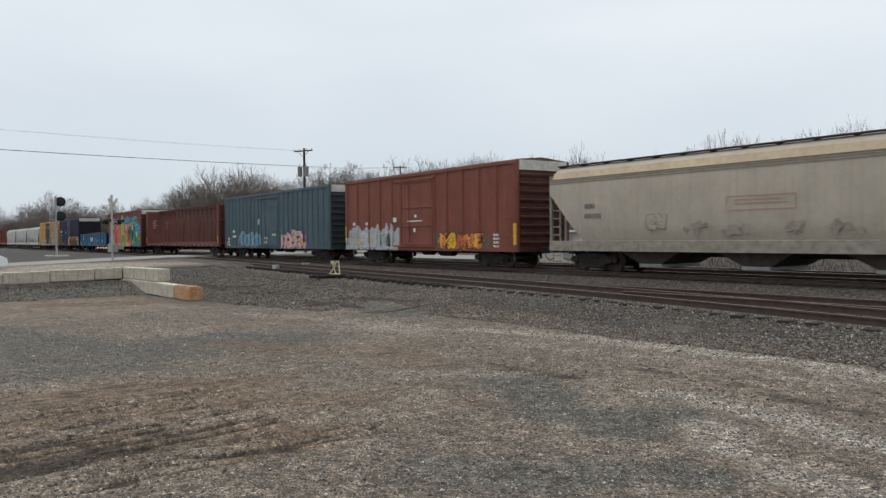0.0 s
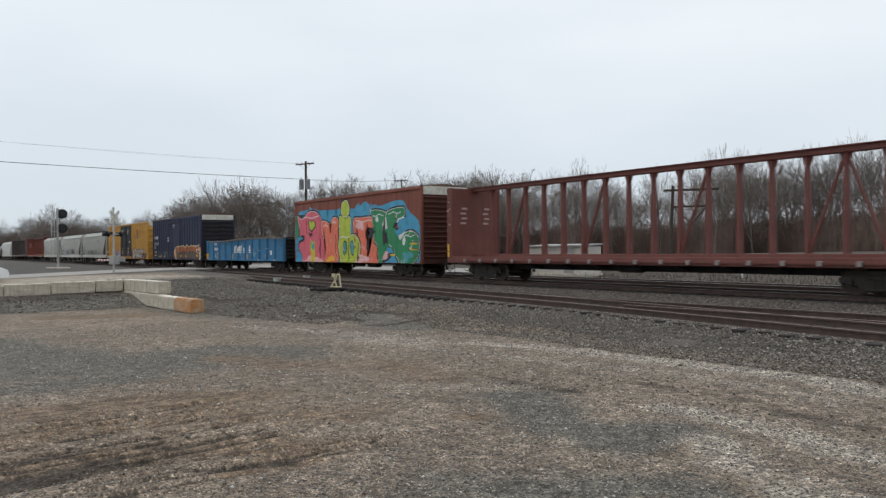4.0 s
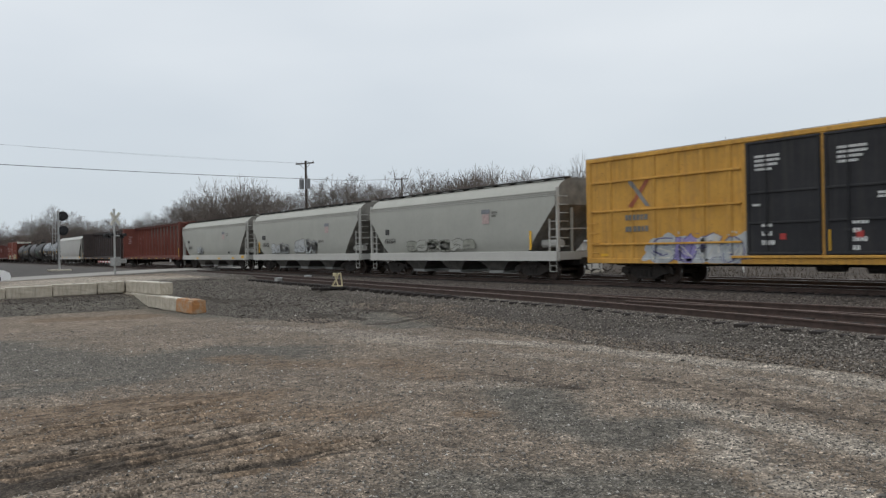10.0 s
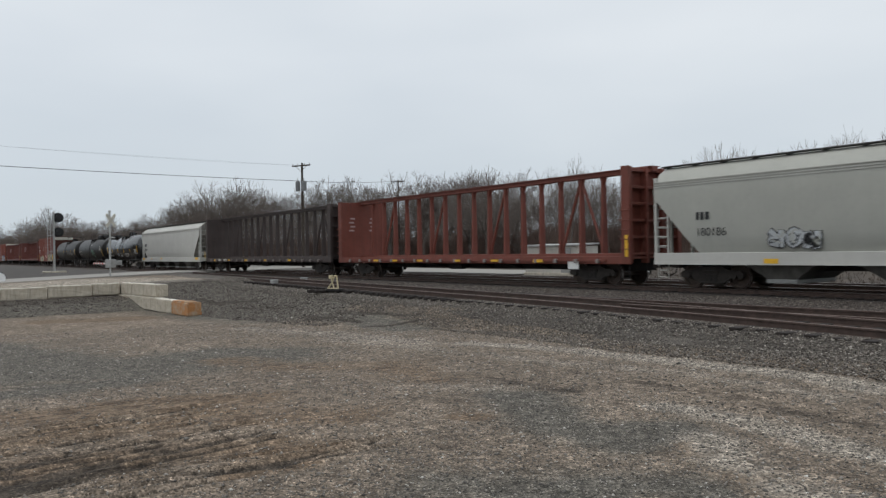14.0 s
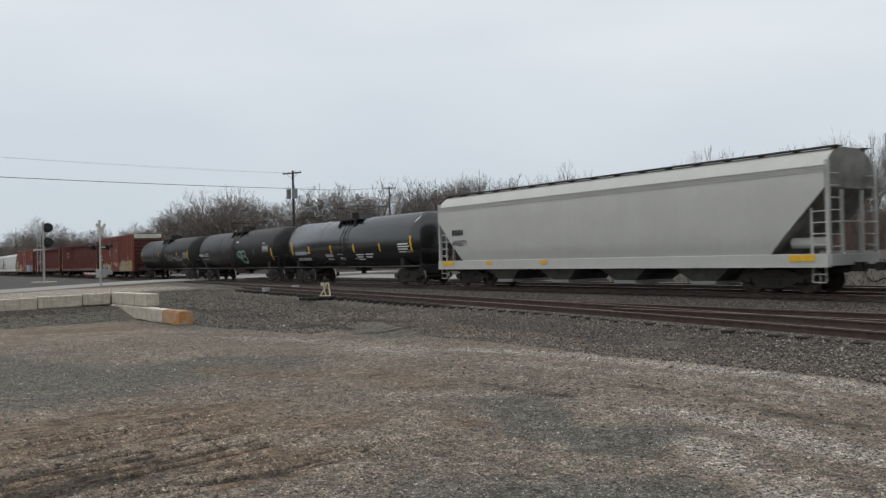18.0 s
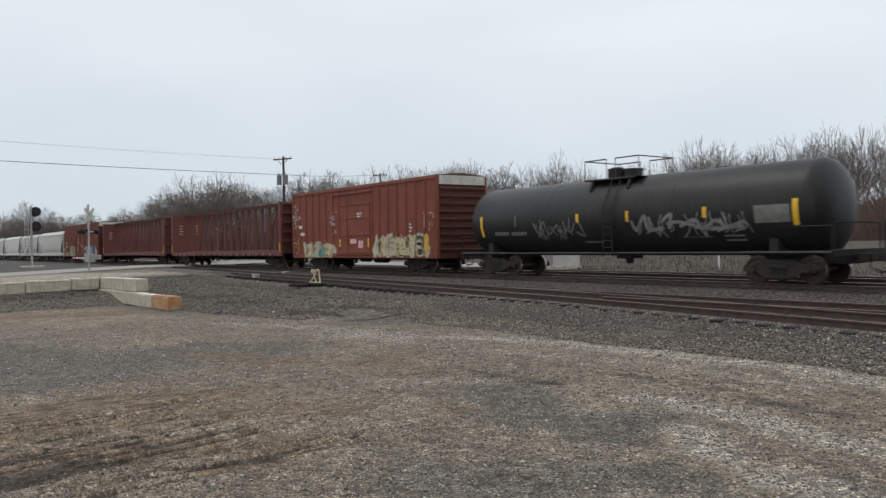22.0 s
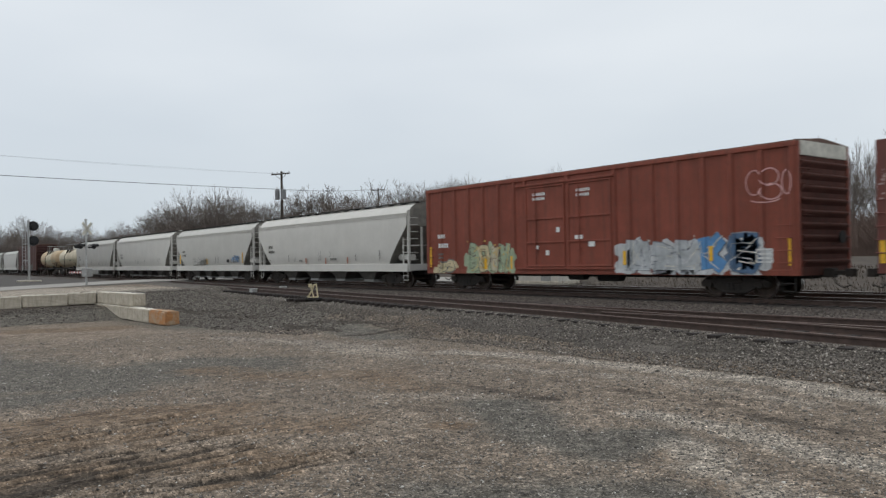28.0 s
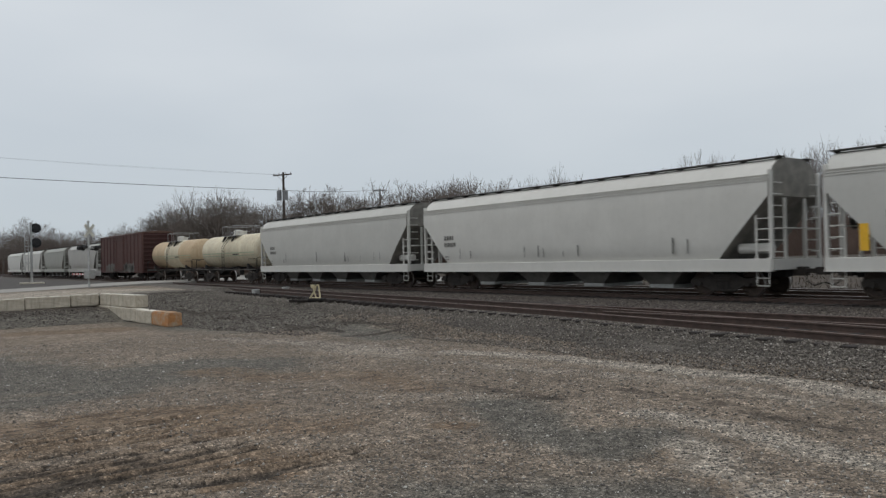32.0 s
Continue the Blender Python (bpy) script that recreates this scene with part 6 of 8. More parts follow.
    part("centre_sill", Geo().box(-h + 0.3, h - 0.3, -0.26, 0.26, 0.62, 0.98), "under", car)
    tx = h - 2.0
    for x in (-tx, tx):
        add_truck(car, idx, x)
    add_couplers(car, L)
    step_irons(car, L, 0.9, -1.45, sill_mat)
    return car, (lambda x: -1.545, []), h


# ---------------------------------------------------------------- tank cars
def on_shell(x, z, cz, r, lift=0.006):
    dz = max(-0.98, min(0.98, (z - cz) / r))
    return (x, -(r + lift) * math.sqrt(1 - dz * dz), cz + (r + lift) * dz)


def shell_rect(g, x0, x1, z0, z1, cz, r, n=4, lift=0.006):
    zs = [z0 + (z1 - z0) * k / n for k in range(n + 1)]
    vs = [on_shell(x, z, cz, r, lift) for z in zs for x in (x0, x1)]
    g.add(vs, [(2 * k, 2 * k + 1, 2 * k + 3, 2 * k + 2) for k in range(n)])


def tankcar(idx, s0, s1, mat, label, r=1.5, cz=2.36, platform=True, band=None, marks="yellow", long_walk=False):
    car, L = place_car("tank_car", idx, s0, s1, label=label, category="tank car")
    h = L / 2
    n = 40
    rings = []
    prof = [(-h + 0.55 * (1 - math.cos(a)), r * math.sin(a)) for a in [math.pi / 2 * k / 6 for k in range(1, 7)]]
    for x, rr in prof + [(-x, rr) for x, rr in reversed(prof)]:
        rings.append([(x, rr * math.cos(2 * math.pi * k / n), cz + rr * math.sin(2 * math.pi * k / n)) for k in range(n)])
    part("tank_shell", Geo().loft(rings), mat, car, "", 0.6)
    for x in (-h + 0.56, -h * 0.36, 0.0, h * 0.36, h - 0.56):
        ring = [[(x + d, (r + e) * math.cos(2 * math.pi * k / n), cz + (r + e) * math.sin(2 * math.pi * k / n)) for k in range(n)] for d, e in ((-0.03, 0), (-0.02, 0.008), (0.02, 0.008), (0.03, 0))]
        part("weld_seam", Geo().loft(ring, caps=False), mat, car, "", 0.6)
    top = cz + r
    if band:
        x0, x1, bm_ = band
        ring = [[(x, (r + 0.009) * math.cos(2 * math.pi * k / n), cz + (r + 0.009) * math.sin(2 * math.pi * k / n)) for k in range(n)] for x in (x0, x1)]
        part("painted_band", Geo().loft(ring, caps=False), bm_, car, "", 0.6)
    # manway and platform
    part("manway", Geo().tube((0.25, 0, top - 0.12), (0.25, 0, top + 0.22), 0.34, n=20).tube((0.25, 0, top + 0.22), (0.25, 0, top + 0.30), 0.38, n=20), mat if marks != "cream" else "hop_white", car, "", 0.6)
    part("valve_housing", Geo().tube((-0.55, 0, top - 0.1), (-0.55, 0, top + 0.36), 0.36, n=18).tube((-0.55, 0, top + 0.36), (-0.55, 0, top + 0.42), 0.30, 0.2, n=18), "under" if marks != "cream" else "hop_white", car, "", 0.6)
    w = 1.3
    light = marks == "cream"
    deck = part("top_platform", Geo().box(-w, w, -1.05, -0.5, top - 0.12, top - 0.07).box(-w, w, 0.5, 1.05, top - 0.12, top - 0.07).box(-w, -w + 0.12, -1.05, 1.05, top - 0.12, top - 0.07).box(w - 0.12, w, -1.05, 1.05, top - 0.12, top - 0.07), "steel_light" if light else "dark_walk", car)
    for s in (-1, 1):
        xa, xb = s * w, s * 0.22
        part("railing", Geo().path([(xb, -1.0, top + 0.66), (xa, -1.0, top + 0.66), (xa, 1.0, top + 0.66), (xb, 1.0, top + 0.66)], 0.024, 6), "steel_light" if light else "dark_walk", deck)
        for x in (xa, xb):
            for q in (-1, 1):
                part("railing_post", shared("rail_post_%d" % light, lambda: Geo().tube((0, 0, -0.74), (0, 0, 0), 0.016, n=5), "steel_light" if light else "dark_walk"), None, deck, at=pose(x, q, top + 0.66))
        part("deck_bracket", Geo().prism([(-1.0, top - 0.12), (-0.8, top - 0.12), (-1.12, top - 0.55), (-1.2, top - 0.5)], s * 0.9 - 0.05, s * 0.9 + 0.05, "x"), "under", deck)
    part("side_ladder", Geo().path([(0.1, -1.05, top - 0.15), (0.1, -1.62, cz + 0.3), (0.1, -1.62, 0.85)], 0.022).path([(0.52, -1.05, top - 0.15), (0.52, -1.62, cz + 0.3), (0.52, -1.62, 0.85)], 0.022), "under", car) if platform else None
    if platform:
        for k in range(8):
            z = 0.95 + 0.24 * k
            part("rung", shared("tank_rung", lambda: Geo().tube((0.1, 0, 0), (0.52, 0, 0), 0.018, n=5), "under"), None, car, at=pose(0, -1.62 if z < cz + 0.3 else -1.62 + (z - cz - 0.3) * 0.55, z))
        part("side_rail", Geo().tube((-h - 0.3, -1.5, 0.98), (h + 0.3, -1.5, 0.98), 0.03, n=6), "dark_walk", car)
    # stub sills, saddles, handrails
    for s in (-1, 1):
        tx = s * (h - 1.55)
        part("stub_sill", Geo().prism([(s * (h + 0.35), 0.62), (s * (h + 0.35), 1.02), (s * (h - 0.4), 1.06), (s * (h - 3.0), 0.98), (s * (h - 3.0), 0.84), (s * (h - 2.2), 0.62)], -0.3, 0.3), "under", car)
        g = Geo()
        pts = [(-1.32, 0.95), (-1.32, 1.42), (-0.9, 1.12), (-0.4, 0.92), (0.4, 0.92), (0.9, 1.12), (1.32, 1.42), (1.32, 0.95), (0.4, 0.78), (-0.4, 0.78)]
        part("saddle", g.prism(pts, tx - 0.14, tx + 0.14, "x"), "under", car)
        part("end_sill", Geo().box(s * (h + 0.20), s * (h + 0.42), -1.45, 1.45, 0.86, 1.06, 0.01), "under", car)
        part("side_step_rail", Geo().path([(s * (h + 0.3), -1.45, 1.0), (s * (h - 2.6), -1.45, 1.0)], 0.03).path([(s * (h + 0.3), -1.45, 1.0), (s * (h + 0.3), -1.45, 1.75), (s * (h - 0.9), -1.52, 1.75)], 0.02), "under", car)
        part("end_railing", Geo().path([(s * (h + 0.35), -1.4, 0.95), (s * (h + 0.35), -1.4, 1.85), (s * (h + 0.35), 1.4, 1.85), (s * (h + 0.35), 1.4, 0.95)], 0.02), "under", car)
        add_truck(car, idx, tx)
    part("bottom_outlet", Geo().tube((0, 0, cz - r + 0.05), (0, 0, 0.55), 0.16, n=12).box(-0.35, 0.35, -0.35, 0.35, cz - r - 0.12, cz - r + 0.06), "under", car)
    part("handrail", Geo().path([(-h + 0.8, -r - 0.05, cz - 0.62), (h - 0.8, -r - 0.05, cz - 0.62)], 0.018), mat, car) if long_walk else None
    add_couplers(car, L, 0.42)
    step_irons(car, L + 0.4, 0.98, -1.45)
    return car, h, cz, r


MARK_SHIFT = {}                  # how far a tank car's marks sit from its middle


def tank_marks(car, name, rects_, mat, cz, r, label=""):
    g = Geo()
    d = MARK_SHIFT.get(car.name, 0.0)
    for x0, x1, z0, z1 in rects_:
        shell_rect(g, x0 + d, x1 + d, z0, z1, cz, r, 4, 0.013)
    return part(name, g, mat, car, label)


def tank_numerals(car, text, x, z, h, mat, cz, r, label=""):
    """Readable numbers that follow the round shell."""
    ob = numerals(car, text, x + MARK_SHIFT.get(car.name, 0.0), z, h, mat, 0.0, label)
    for v in ob.data.vertices:
        v.co = on_shell(v.co.x, v.co.z, cz, r, 0.014)
    return ob


def tank_scrawl(car, lines, w, mat, cz, r, label):
    """Sprayed lines on the round shell."""
    g = Geo()
    for pts in lines:
        for quad in stroke(outline_open(pts), w):
            g.add([on_shell(x + MARK_SHIFT.get(car.name, 0.0), z, cz, r, 0.013) for x, z in quad], [(0, 1, 2, 3)])
    return part("graffiti", g, mat, car, label)


def chips(car, x0, x1, z0, z1, n, size, mat, prof, seed, label="flaked paint"):
    """Scattered flakes and scuffs, thicker towards the middle of the patch."""
    r_ = random.Random(seed)
    outs = []
    for k in range(n):
        x, z = x0 + (x1 - x0) * (r_.random() + r_.random()) / 2, z0 + (z1 - z0) * (r_.random() + r_.random()) / 2
        s = size * r_.uniform(0.25, 1.0) ** 1.5
        outs.append((blob(x, z, s * r_.uniform(0.6, 1.8), s, seed * 50 + k, 9, 0.35), 0, 11 + 0.02 * k))
    return part("paint_flakes", flat_shape(outs, prof, [mat]), [mat], car, label)


# ---------------------------------------------------------------- centre-beam flat cars
def centerbeam(idx, s0, s1, mat, label, posts=17, top=4.46, end_solid=0.0, deck_mat=None):
    car, L = place_car("centerbeam_flatcar", idx, s0, s1, label=label, category="flatcar")
    h = L / 2
    z0 = 0.80
    part("deck", Geo().box(-h + 0.1, h - 0.1, -1.45, 1.45, 1.02, 1.10), deck_mat or mat, car)
    for s in (-1, 1):
        part("side_sill", Geo().box(-h + 0.05, h - 0.05, s * 1.38, s * 1.50, 0.82, 1.12, 0.012), mat, car)
        part("winch_rail", Geo().box(-h + 1.2, h - 1.2, s * 1.48, s * 1.58, 0.92, 0.99), mat, car)
        for k in range(18):
            x = -h + 1.6 + (L - 3.2) * k / 17
            part("winch", shared("winch_" + mat, lambda: Geo().box(-0.08, 0.08, -0.06, 0.07, -0.06, 0.1, 0.015), "winch_grey"), None, car, at=pose(x, s * 1.57, 0.92))
    # bulkheads: sheet with upright and level stiffeners on the outer face
    for s in (-1, 1):
        xo = s * (h - 0.06)
        bk = part("bulkhead", Geo().box(s * (h - 0.42), s * (h - 0.34), -1.45, 1.45, 1.05, top - 0.02, 0.01), mat, car)
        for q in (-1.38, -0.46, 0.46, 1.38):
            part("upright", Geo().box(s * (h - 0.36), xo, q - 0.07, q + 0.07, 0.85, top - 0.02, 0.012), mat, bk)
        for k in range(6):
            z = 1.15 + (top - 1.35) * k / 5
            part("stiffener", Geo().box(s * (h - 0.36), s * (h - 0.12), -1.33, 1.33, z, z + 0.1, 0.01), mat, bk)
        if mat != "cb_black":
            for col in (-0.95, 0.45):
                for k in range(4):
                    part("stencil_line", shared("cb_stencil", lambda: Geo().box(-0.004, 0.004, 0, 0.34, 0, 0.09), "chip_pale"), None, bk, at=pose(s * (h - 0.424), col + 0.07 * (k % 2), 2.7 + 0.24 * k))
        for q in (-1, 1):        # side wings of the bulkhead
            part("wing_plate", Geo().box(s * (h - 0.46), xo, q * 1.44, q * 1.50, 0.86, top, 0.008), mat, bk)
    # the truss
    part("top_chord", Geo().box(-h + 0.05, h - 0.05, -0.17, 0.17, top - 0.16, top + 0.03, 0.015).box(-h + 0.05, h - 0.05, -0.26, 0.26, top + 0.02, top + 0.05), mat, car)
    part("bottom_chord", Geo().box(-h + 0.4, h - 0.4, -0.2, 0.2, 1.1, 1.22, 0.01), mat, car)
    a, b = -h + 1.75, h - 1.45
    xs = [a + (b - a) * k / (posts - 1) for k in range(posts)]
    z1 = top - 0.15
    for k, x in enumerate(xs):
        me = shared("cb_post_%s" % mat, lambda: Geo().loft([[(-0.055, -0.15, 1.2), (0.055, -0.15, 1.2), (0.055, 0.15, 1.2), (-0.055, 0.15, 1.2)], [(-0.045, -0.09, z1), (0.045, -0.09, z1), (0.045, 0.09, z1), (-0.045, 0.09, z1)]]), mat)
        part("truss_post", me, None, car, at=pose(x, 0, 0))
        part("gusset", shared("cb_gusset_" + mat, lambda: Geo().prism([(-0.2, z1), (0.2, z1), (0.07, z1 - 0.34), (-0.07, z1 - 0.34)], -0.03, 0.03), mat), None, car, at=pose(x, 0, 0))
    bays = [k for k in range(posts - 1) if k % 4 == 1 or k == posts - 3]
    for k in bays:
        x0, x1 = xs[k], xs[k + 1]
        if k % 4 == 2:
            x0, x1 = x1, x0
        g = Geo()
        d = Vector((x1 - x0, 0, z1 - 1.2))
        nn = Vector((-d.z, 0, d.x)).normalized() * 0.035
        p0, p1 = Vector((x0, 0, 1.2)), Vector((x1, 0, z1))
        g.prism([((p0 + nn).x, (p0 + nn).z), ((p1 + nn).x, (p1 + nn).z), ((p1 - nn).x, (p1 - nn).z), ((p0 - nn).x, (p0 - nn).z)], -0.05, 0.05)
        part("diagonal_brace", g, mat, car)
    part("centre_sill", Geo().box(-h + 0.3, h - 0.3, -0.28, 0.28, 0.55, 1.02), "under", car)
    for k in range(9):
        x = -h + 3.6 + (L - 7.2) * k / 8
        part("cross_bearer", Geo().prism([(-1.38, 1.02), (1.38, 1.02), (1.38, 0.86), (0.3, 0.58), (-0.3, 0.58), (-1.38, 0.86)], x - 0.06, x + 0.06, "x"), "under", car)
    part("air_reservoir", Geo().tube((-0.9, -0.7, 0.68), (0.2, -0.7, 0.68), 0.17, n=12), "under", car)
    for s in (-1, 1):
        side_rungs(car, s * (h - 0.26), 1.2, 3.0, 5, -1.50, mat)
        add_truck(car, idx, s * (h - 2.4))
    add_couplers(car, L)
    step_irons(car, L, 0.82, -1.45)
    return car, h


# ---------------------------------------------------------------- gondola
def gondola(idx, s0, s1, mat, label, z0=0.74, z1=2.42):
    car, L = place_car("gondola", idx, s0, s1, label=label, category="gondola car")
    h = L / 2
    y = 1.50
    part("floor", Geo().box(-h + 0.1, h - 0.1, -y + 0.05, y - 0.05, 1.0, 1.1), "under", car)
    n = 11
    xs = [-h + 0.1 + (L - 0.2) * k / n for k in range(n + 1)]
    rnd = random.Random(5)
    for s in (-1, 1):
        part("side_sheet", Geo().box(-h + 0.05, h - 0.05, s * (y - 0.02), s * (y + 0.02), z0 + 0.1, z1 - 0.05), mat, car)
        for x in xs:
            me = shared("gon_post", lambda: Geo().prism([(-0.1, 0), (-0.06, 0.13), (0.06, 0.13), (0.1, 0)], z0 + 0.05, z1 - 0.10, "z"), mat)
            part("side_post", me, None, car, at=pose(x, s * (y + 0.015), 0, 0, 0, 0 if s > 0 else 180))
        part("side_sill", Geo().box(-h + 0.05, h - 0.05, s * (y - 0.1), s * (y + 0.09), z0, z0 + 0.14, 0.012), mat, car)
        # the bent top rail: short lengths that sag and bulge
        m = 22
        pts = []
        for k in range(m + 1):
            x = -h + L * k / m
            f = (x / h)
            pts.append((x, 0.05 * math.sin(f * 5) + rnd.uniform(-0.015, 0.015), 0.05 * math.sin(f * 4 + 1) + 0.09 * f + rnd.uniform(-0.025, 0.025)))
        g = Geo()
        rings = [[(x, s * (y - 0.05) + dy, z1 - 0.11 + dz), (x, s * (y + 0.13) + dy, z1 - 0.11 + dz), (x, s * (y + 0.13) + dy, z1 + 0.02 + dz), (x, s * (y - 0.05) + dy, z1 + 0.02 + dz)] for x, dy, dz in pts]
        part("top_rail", g.loft(rings), "top_rail", car, "bent grey-brown top rail")
    for s in (-1, 1):
        part("end_sheet", Geo().box(s * (h - 0.07), s * (h - 0.02), -y, y, 0.9, z1), "under", car)
        for k in range(6):
            z = 0.98 + (z1 - 1.1) * k / 5
            part("end_rib", Geo().prism([(s * (h - 0.03), z - 0.07), (s * (h + 0.09), z - 0.03), (s * (h + 0.09), z + 0.03), (s * (h - 0.03), z + 0.07)], -y + 0.05, y - 0.05), "under", car)
        part("corner_post", Geo().box(s * (h - 0.1), s * (h + 0.03), -y - 0.1, -y + 0.08, z0, z1, 0.012), mat, car)
        part("corner_post", Geo().box(s * (h - 0.1), s * (h + 0.03), y - 0.08, y + 0.1, z0, z1, 0.012), mat, car)
        side_rungs(car, s * (h - 0.38), z0 + 0.15, z1 - 0.2, 4, -y - 0.03, mat)
        add_truck(car, idx, s * (h - 2.3))
    part("centre_sill", Geo().box(-h + 0.3, h - 0.3, -0.28, 0.28, 0.6, 1.0), "under", car)
    for k in range(8):
        x = -h + 3.8 + (L - 7.6) * k / 7
        part("cross_bearer", Geo().prism([(-1.42, 1.0), (1.42, 1.0), (1.42, 0.8), (0.3, 0.62), (-0.3, 0.62), (-1.42, 0.8)], x - 0.06, x + 0.06, "x"), "under", car)
    add_couplers(car, L)
    step_irons(car, L, z0 + 0.05)
    return car, side_profile(xs, 0.13, 0.1), h


# ---------------------------------------------------------------- the train, head to tail
# along the track in metres, at the time when the train's mark passes the lens
def strip_marks(car, prof, places, mat="yellow", name="reflector"):
    for x0, x1, z0, z1 in places:
        rects(car, name, [(x0, x1, z0, z1)], mat, prof)


car, prof, h = hopper(0, 199.0, 217.3, "hop_tan", "stained tan-grey covered hopper car", 3, bay_mat="hop_grime", sill_mat="hop_soot")
bars(car, -7.1, 2.48, (4,), 0.17, "g_smoke", prof)
bars(car, -7.1, 2.1, (6,), 0.17, "g_smoke", prof, seed=2)
rects(car, "faded_box", [(-0.8, 1.6, 2.62, 2.65), (-0.8, 1.6, 2.18, 2.21), (-0.8, -0.77, 2.2, 2.63), (1.57, 1.6, 2.2, 2.63), (-0.5, 1.2, 2.5, 2.54), (-0.5, 1.3, 2.38, 2.42)], "faded_rust", prof)
piece(car, -4.1, -3.2, 1.62, 2.2, 2, ["hop_tan", "hop_soot", "hop_tan", "hop_tan"], prof, 12, "grey sprayed tag", False, 0.035)
for k, (x0, x1) in enumerate(((-2.6, -1.5), (-1.2, 0.3), (1.2, 2.0), (2.3, 3.6), (4.2, 5.6))):
    chips(car, x0, x1, 1.38, 1.85, 14, 0.24, "hop_soot", prof, 70 + k, "grey smudge")
for q in (-1, 1):
    part("stained_roof_edge", Geo().add([(-h + 0.07, q * 1.436, 3.71), (h - 0.07, q * 1.436, 3.71), (h - 0.07, q * 1.235, 4.0), (-h + 0.07, q * 1.235, 4.0)], [(0, 1, 2, 3)]), "roof_ochre", car, "ochre stained roof edge")

car, prof, h = boxcar(1, 181.46, 197.03, "box_red", "faded oxide-red boxcar with graffiti along its foot", [(-1.6, 1.45)])
piece(car, -7.2, -2.3, 0.66, 2.02, 5, ["g_silver", "g_steel", "g_silver", "g_pale", "g_silver", "end_white"], prof, 21, "silver block-letter graffiti", True, 0.03)
strip_marks(car, prof, [(-6.3, -6.1, 1.1, 1.35), (-4.9, -4.75, 1.1, 1.6)])
piece(car, 1.85, 5.45, 0.82, 1.62, 5, ["g_umber", "black", "orange", "yellow", "g_ember", "orange", "yellow"], prof, 29, "orange and yellow graffiti with black rims", True, 0.05)
strip_marks(car, prof, [(-7.76, -7.6, 1.05, 2.1), (7.6, 7.75, 1.05, 2.0), (2.0, 2.15, 0.95, 1.6), (4.75, 4.95, 0.95, 1.55)])
bars(car, 6.15, 1.45, (4, 5, 5, 5), 0.1, "white", prof, 1.7, seed=5)
bars(car, -6.9, 2.15, (2, 0), 0.18, "white", prof, seed=6)
bars(car, -5.4, 2.15, (3,), 0.16, "white", prof, seed=7)
rects(car, "stencil", [(-0.9, 0.5, 2.24, 2.30), (-2.3, -1.95, 2.25, 2.5), (-0.3, -0.1, 1.7, 1.9), (-0.2, 0.0, 2.45, 2.6)], "white", (lambda x: NEAR - 0.08, []))

car, prof, h = boxcar(2, 160.8, 179.35, "box_teal", "grey-teal boxcar with graffiti along its foot", [(-1.6, 1.45)], ribs=24, door_top=0.95)
piece(car, -5.9, -2.1, 0.95, 1.9, 4, ["g_haze", "g_silver", "g_sky", "g_sky", "g_ochre"], prof, 31, "blue and silver graffiti", True, 0.05, 4.0, (-6.6, -1.3, 0.76, 2.2))
piece(car, 1.9, 6.0, 0.66, 1.92, 5, ["g_indigo", "box_navy", "g_flesh", "g_palepink", "g_flesh", "end_white"], prof, 32, "pale pink graffiti with a blue shade", True, 0.05, 3.6, None, 0.42)
strip_marks(car, prof, [(-9.0, -8.7, 1.0, 1.2), (5.2, 5.7, 1.0, 1.2), (-0.35, 0.15, 1.1, 1.2)])
bars(car, -7.5, 1.95, (3,), 0.2, "white", prof, seed=8)
bars(car, -7.5, 1.55, (5,), 0.2, "white", prof, seed=9)
bars(car, -8.45, 1.4, (2, 2, 2), 0.16, "white", prof, 1.5, seed=10)
rects(car, "stencil", [(-1.0, -0.4, 1.1, 1.3), (-0.95, -0.35, 1.4, 1.6), (0.5, 1.2, 1.65, 1.8), (-2.1, -1.8, 2.5, 2.9)], "g_silver", (lambda x: NEAR - 0.085, []))

car, h = centerbeam(3, 136.4, 159.1, "cb_brown", "empty brown centre-beam flatcar with end bulkheads")
strip_marks(car, (lambda x: -1.506, []), [(h - 0.28, h - 0.12, 1.1, 1.75), (-h + 0.12, -h + 0.28, 1.1, 1.75)])
chips(car, -h + 0.06, -h + 0.44, 2.2, 4.2, 10, 0.1, "chip_pale", (lambda x: -1.506, []), 93)

# the car under the huge piece
car, prof, h = boxcar(4, 118.9, 134.25, "box_red", "brown-red boxcar covered by a huge colourful graffiti", [], ribs=13, end_ribs=13, rise=0.03)
MURAL = ["g_sky", "black", "g_pink", "g_coral", "g_lime", "g_green", "white", "g_teal", "g_palepink", "yellow"]
shapes = [(outline([(-7.5, 3.77), (-5.1, 4.06), (-3.0, 3.62), (-1.3, 4.02), (0.8, 3.78), (2.0, 3.77), (3.5, 3.92), (5.05, 4.12), (5.95, 4.07), (6.5, 3.5), (7.1, 3.16), (7.55, 2.68), (7.55, 0.8), (-7.5, 0.7)], 3), 0, 0),
          ([(-7.55, 3.8), (-6.7, 3.75), (-6.5, 2.6), (-6.9, 2.0), (-7.55, 2.3)], 5, 0.5)]
B_ = outline([(-7.28, 3.76), (-6.6, 3.52), (-5.64, 3.95), (-4.54, 3.93), (-3.81, 3.51), (-3.68, 2.89), (-3.96, 2.43), (-3.42, 2.14), (-3.19, 1.44), (-3.44, 0.68), (-6.17, 0.68), (-6.55, 1.2), (-7.1, 1.66), (-6.86, 1.96), (-6.04, 2.07), (-6.15, 2.45), (-6.85, 2.77), (-7.08, 3.24)])
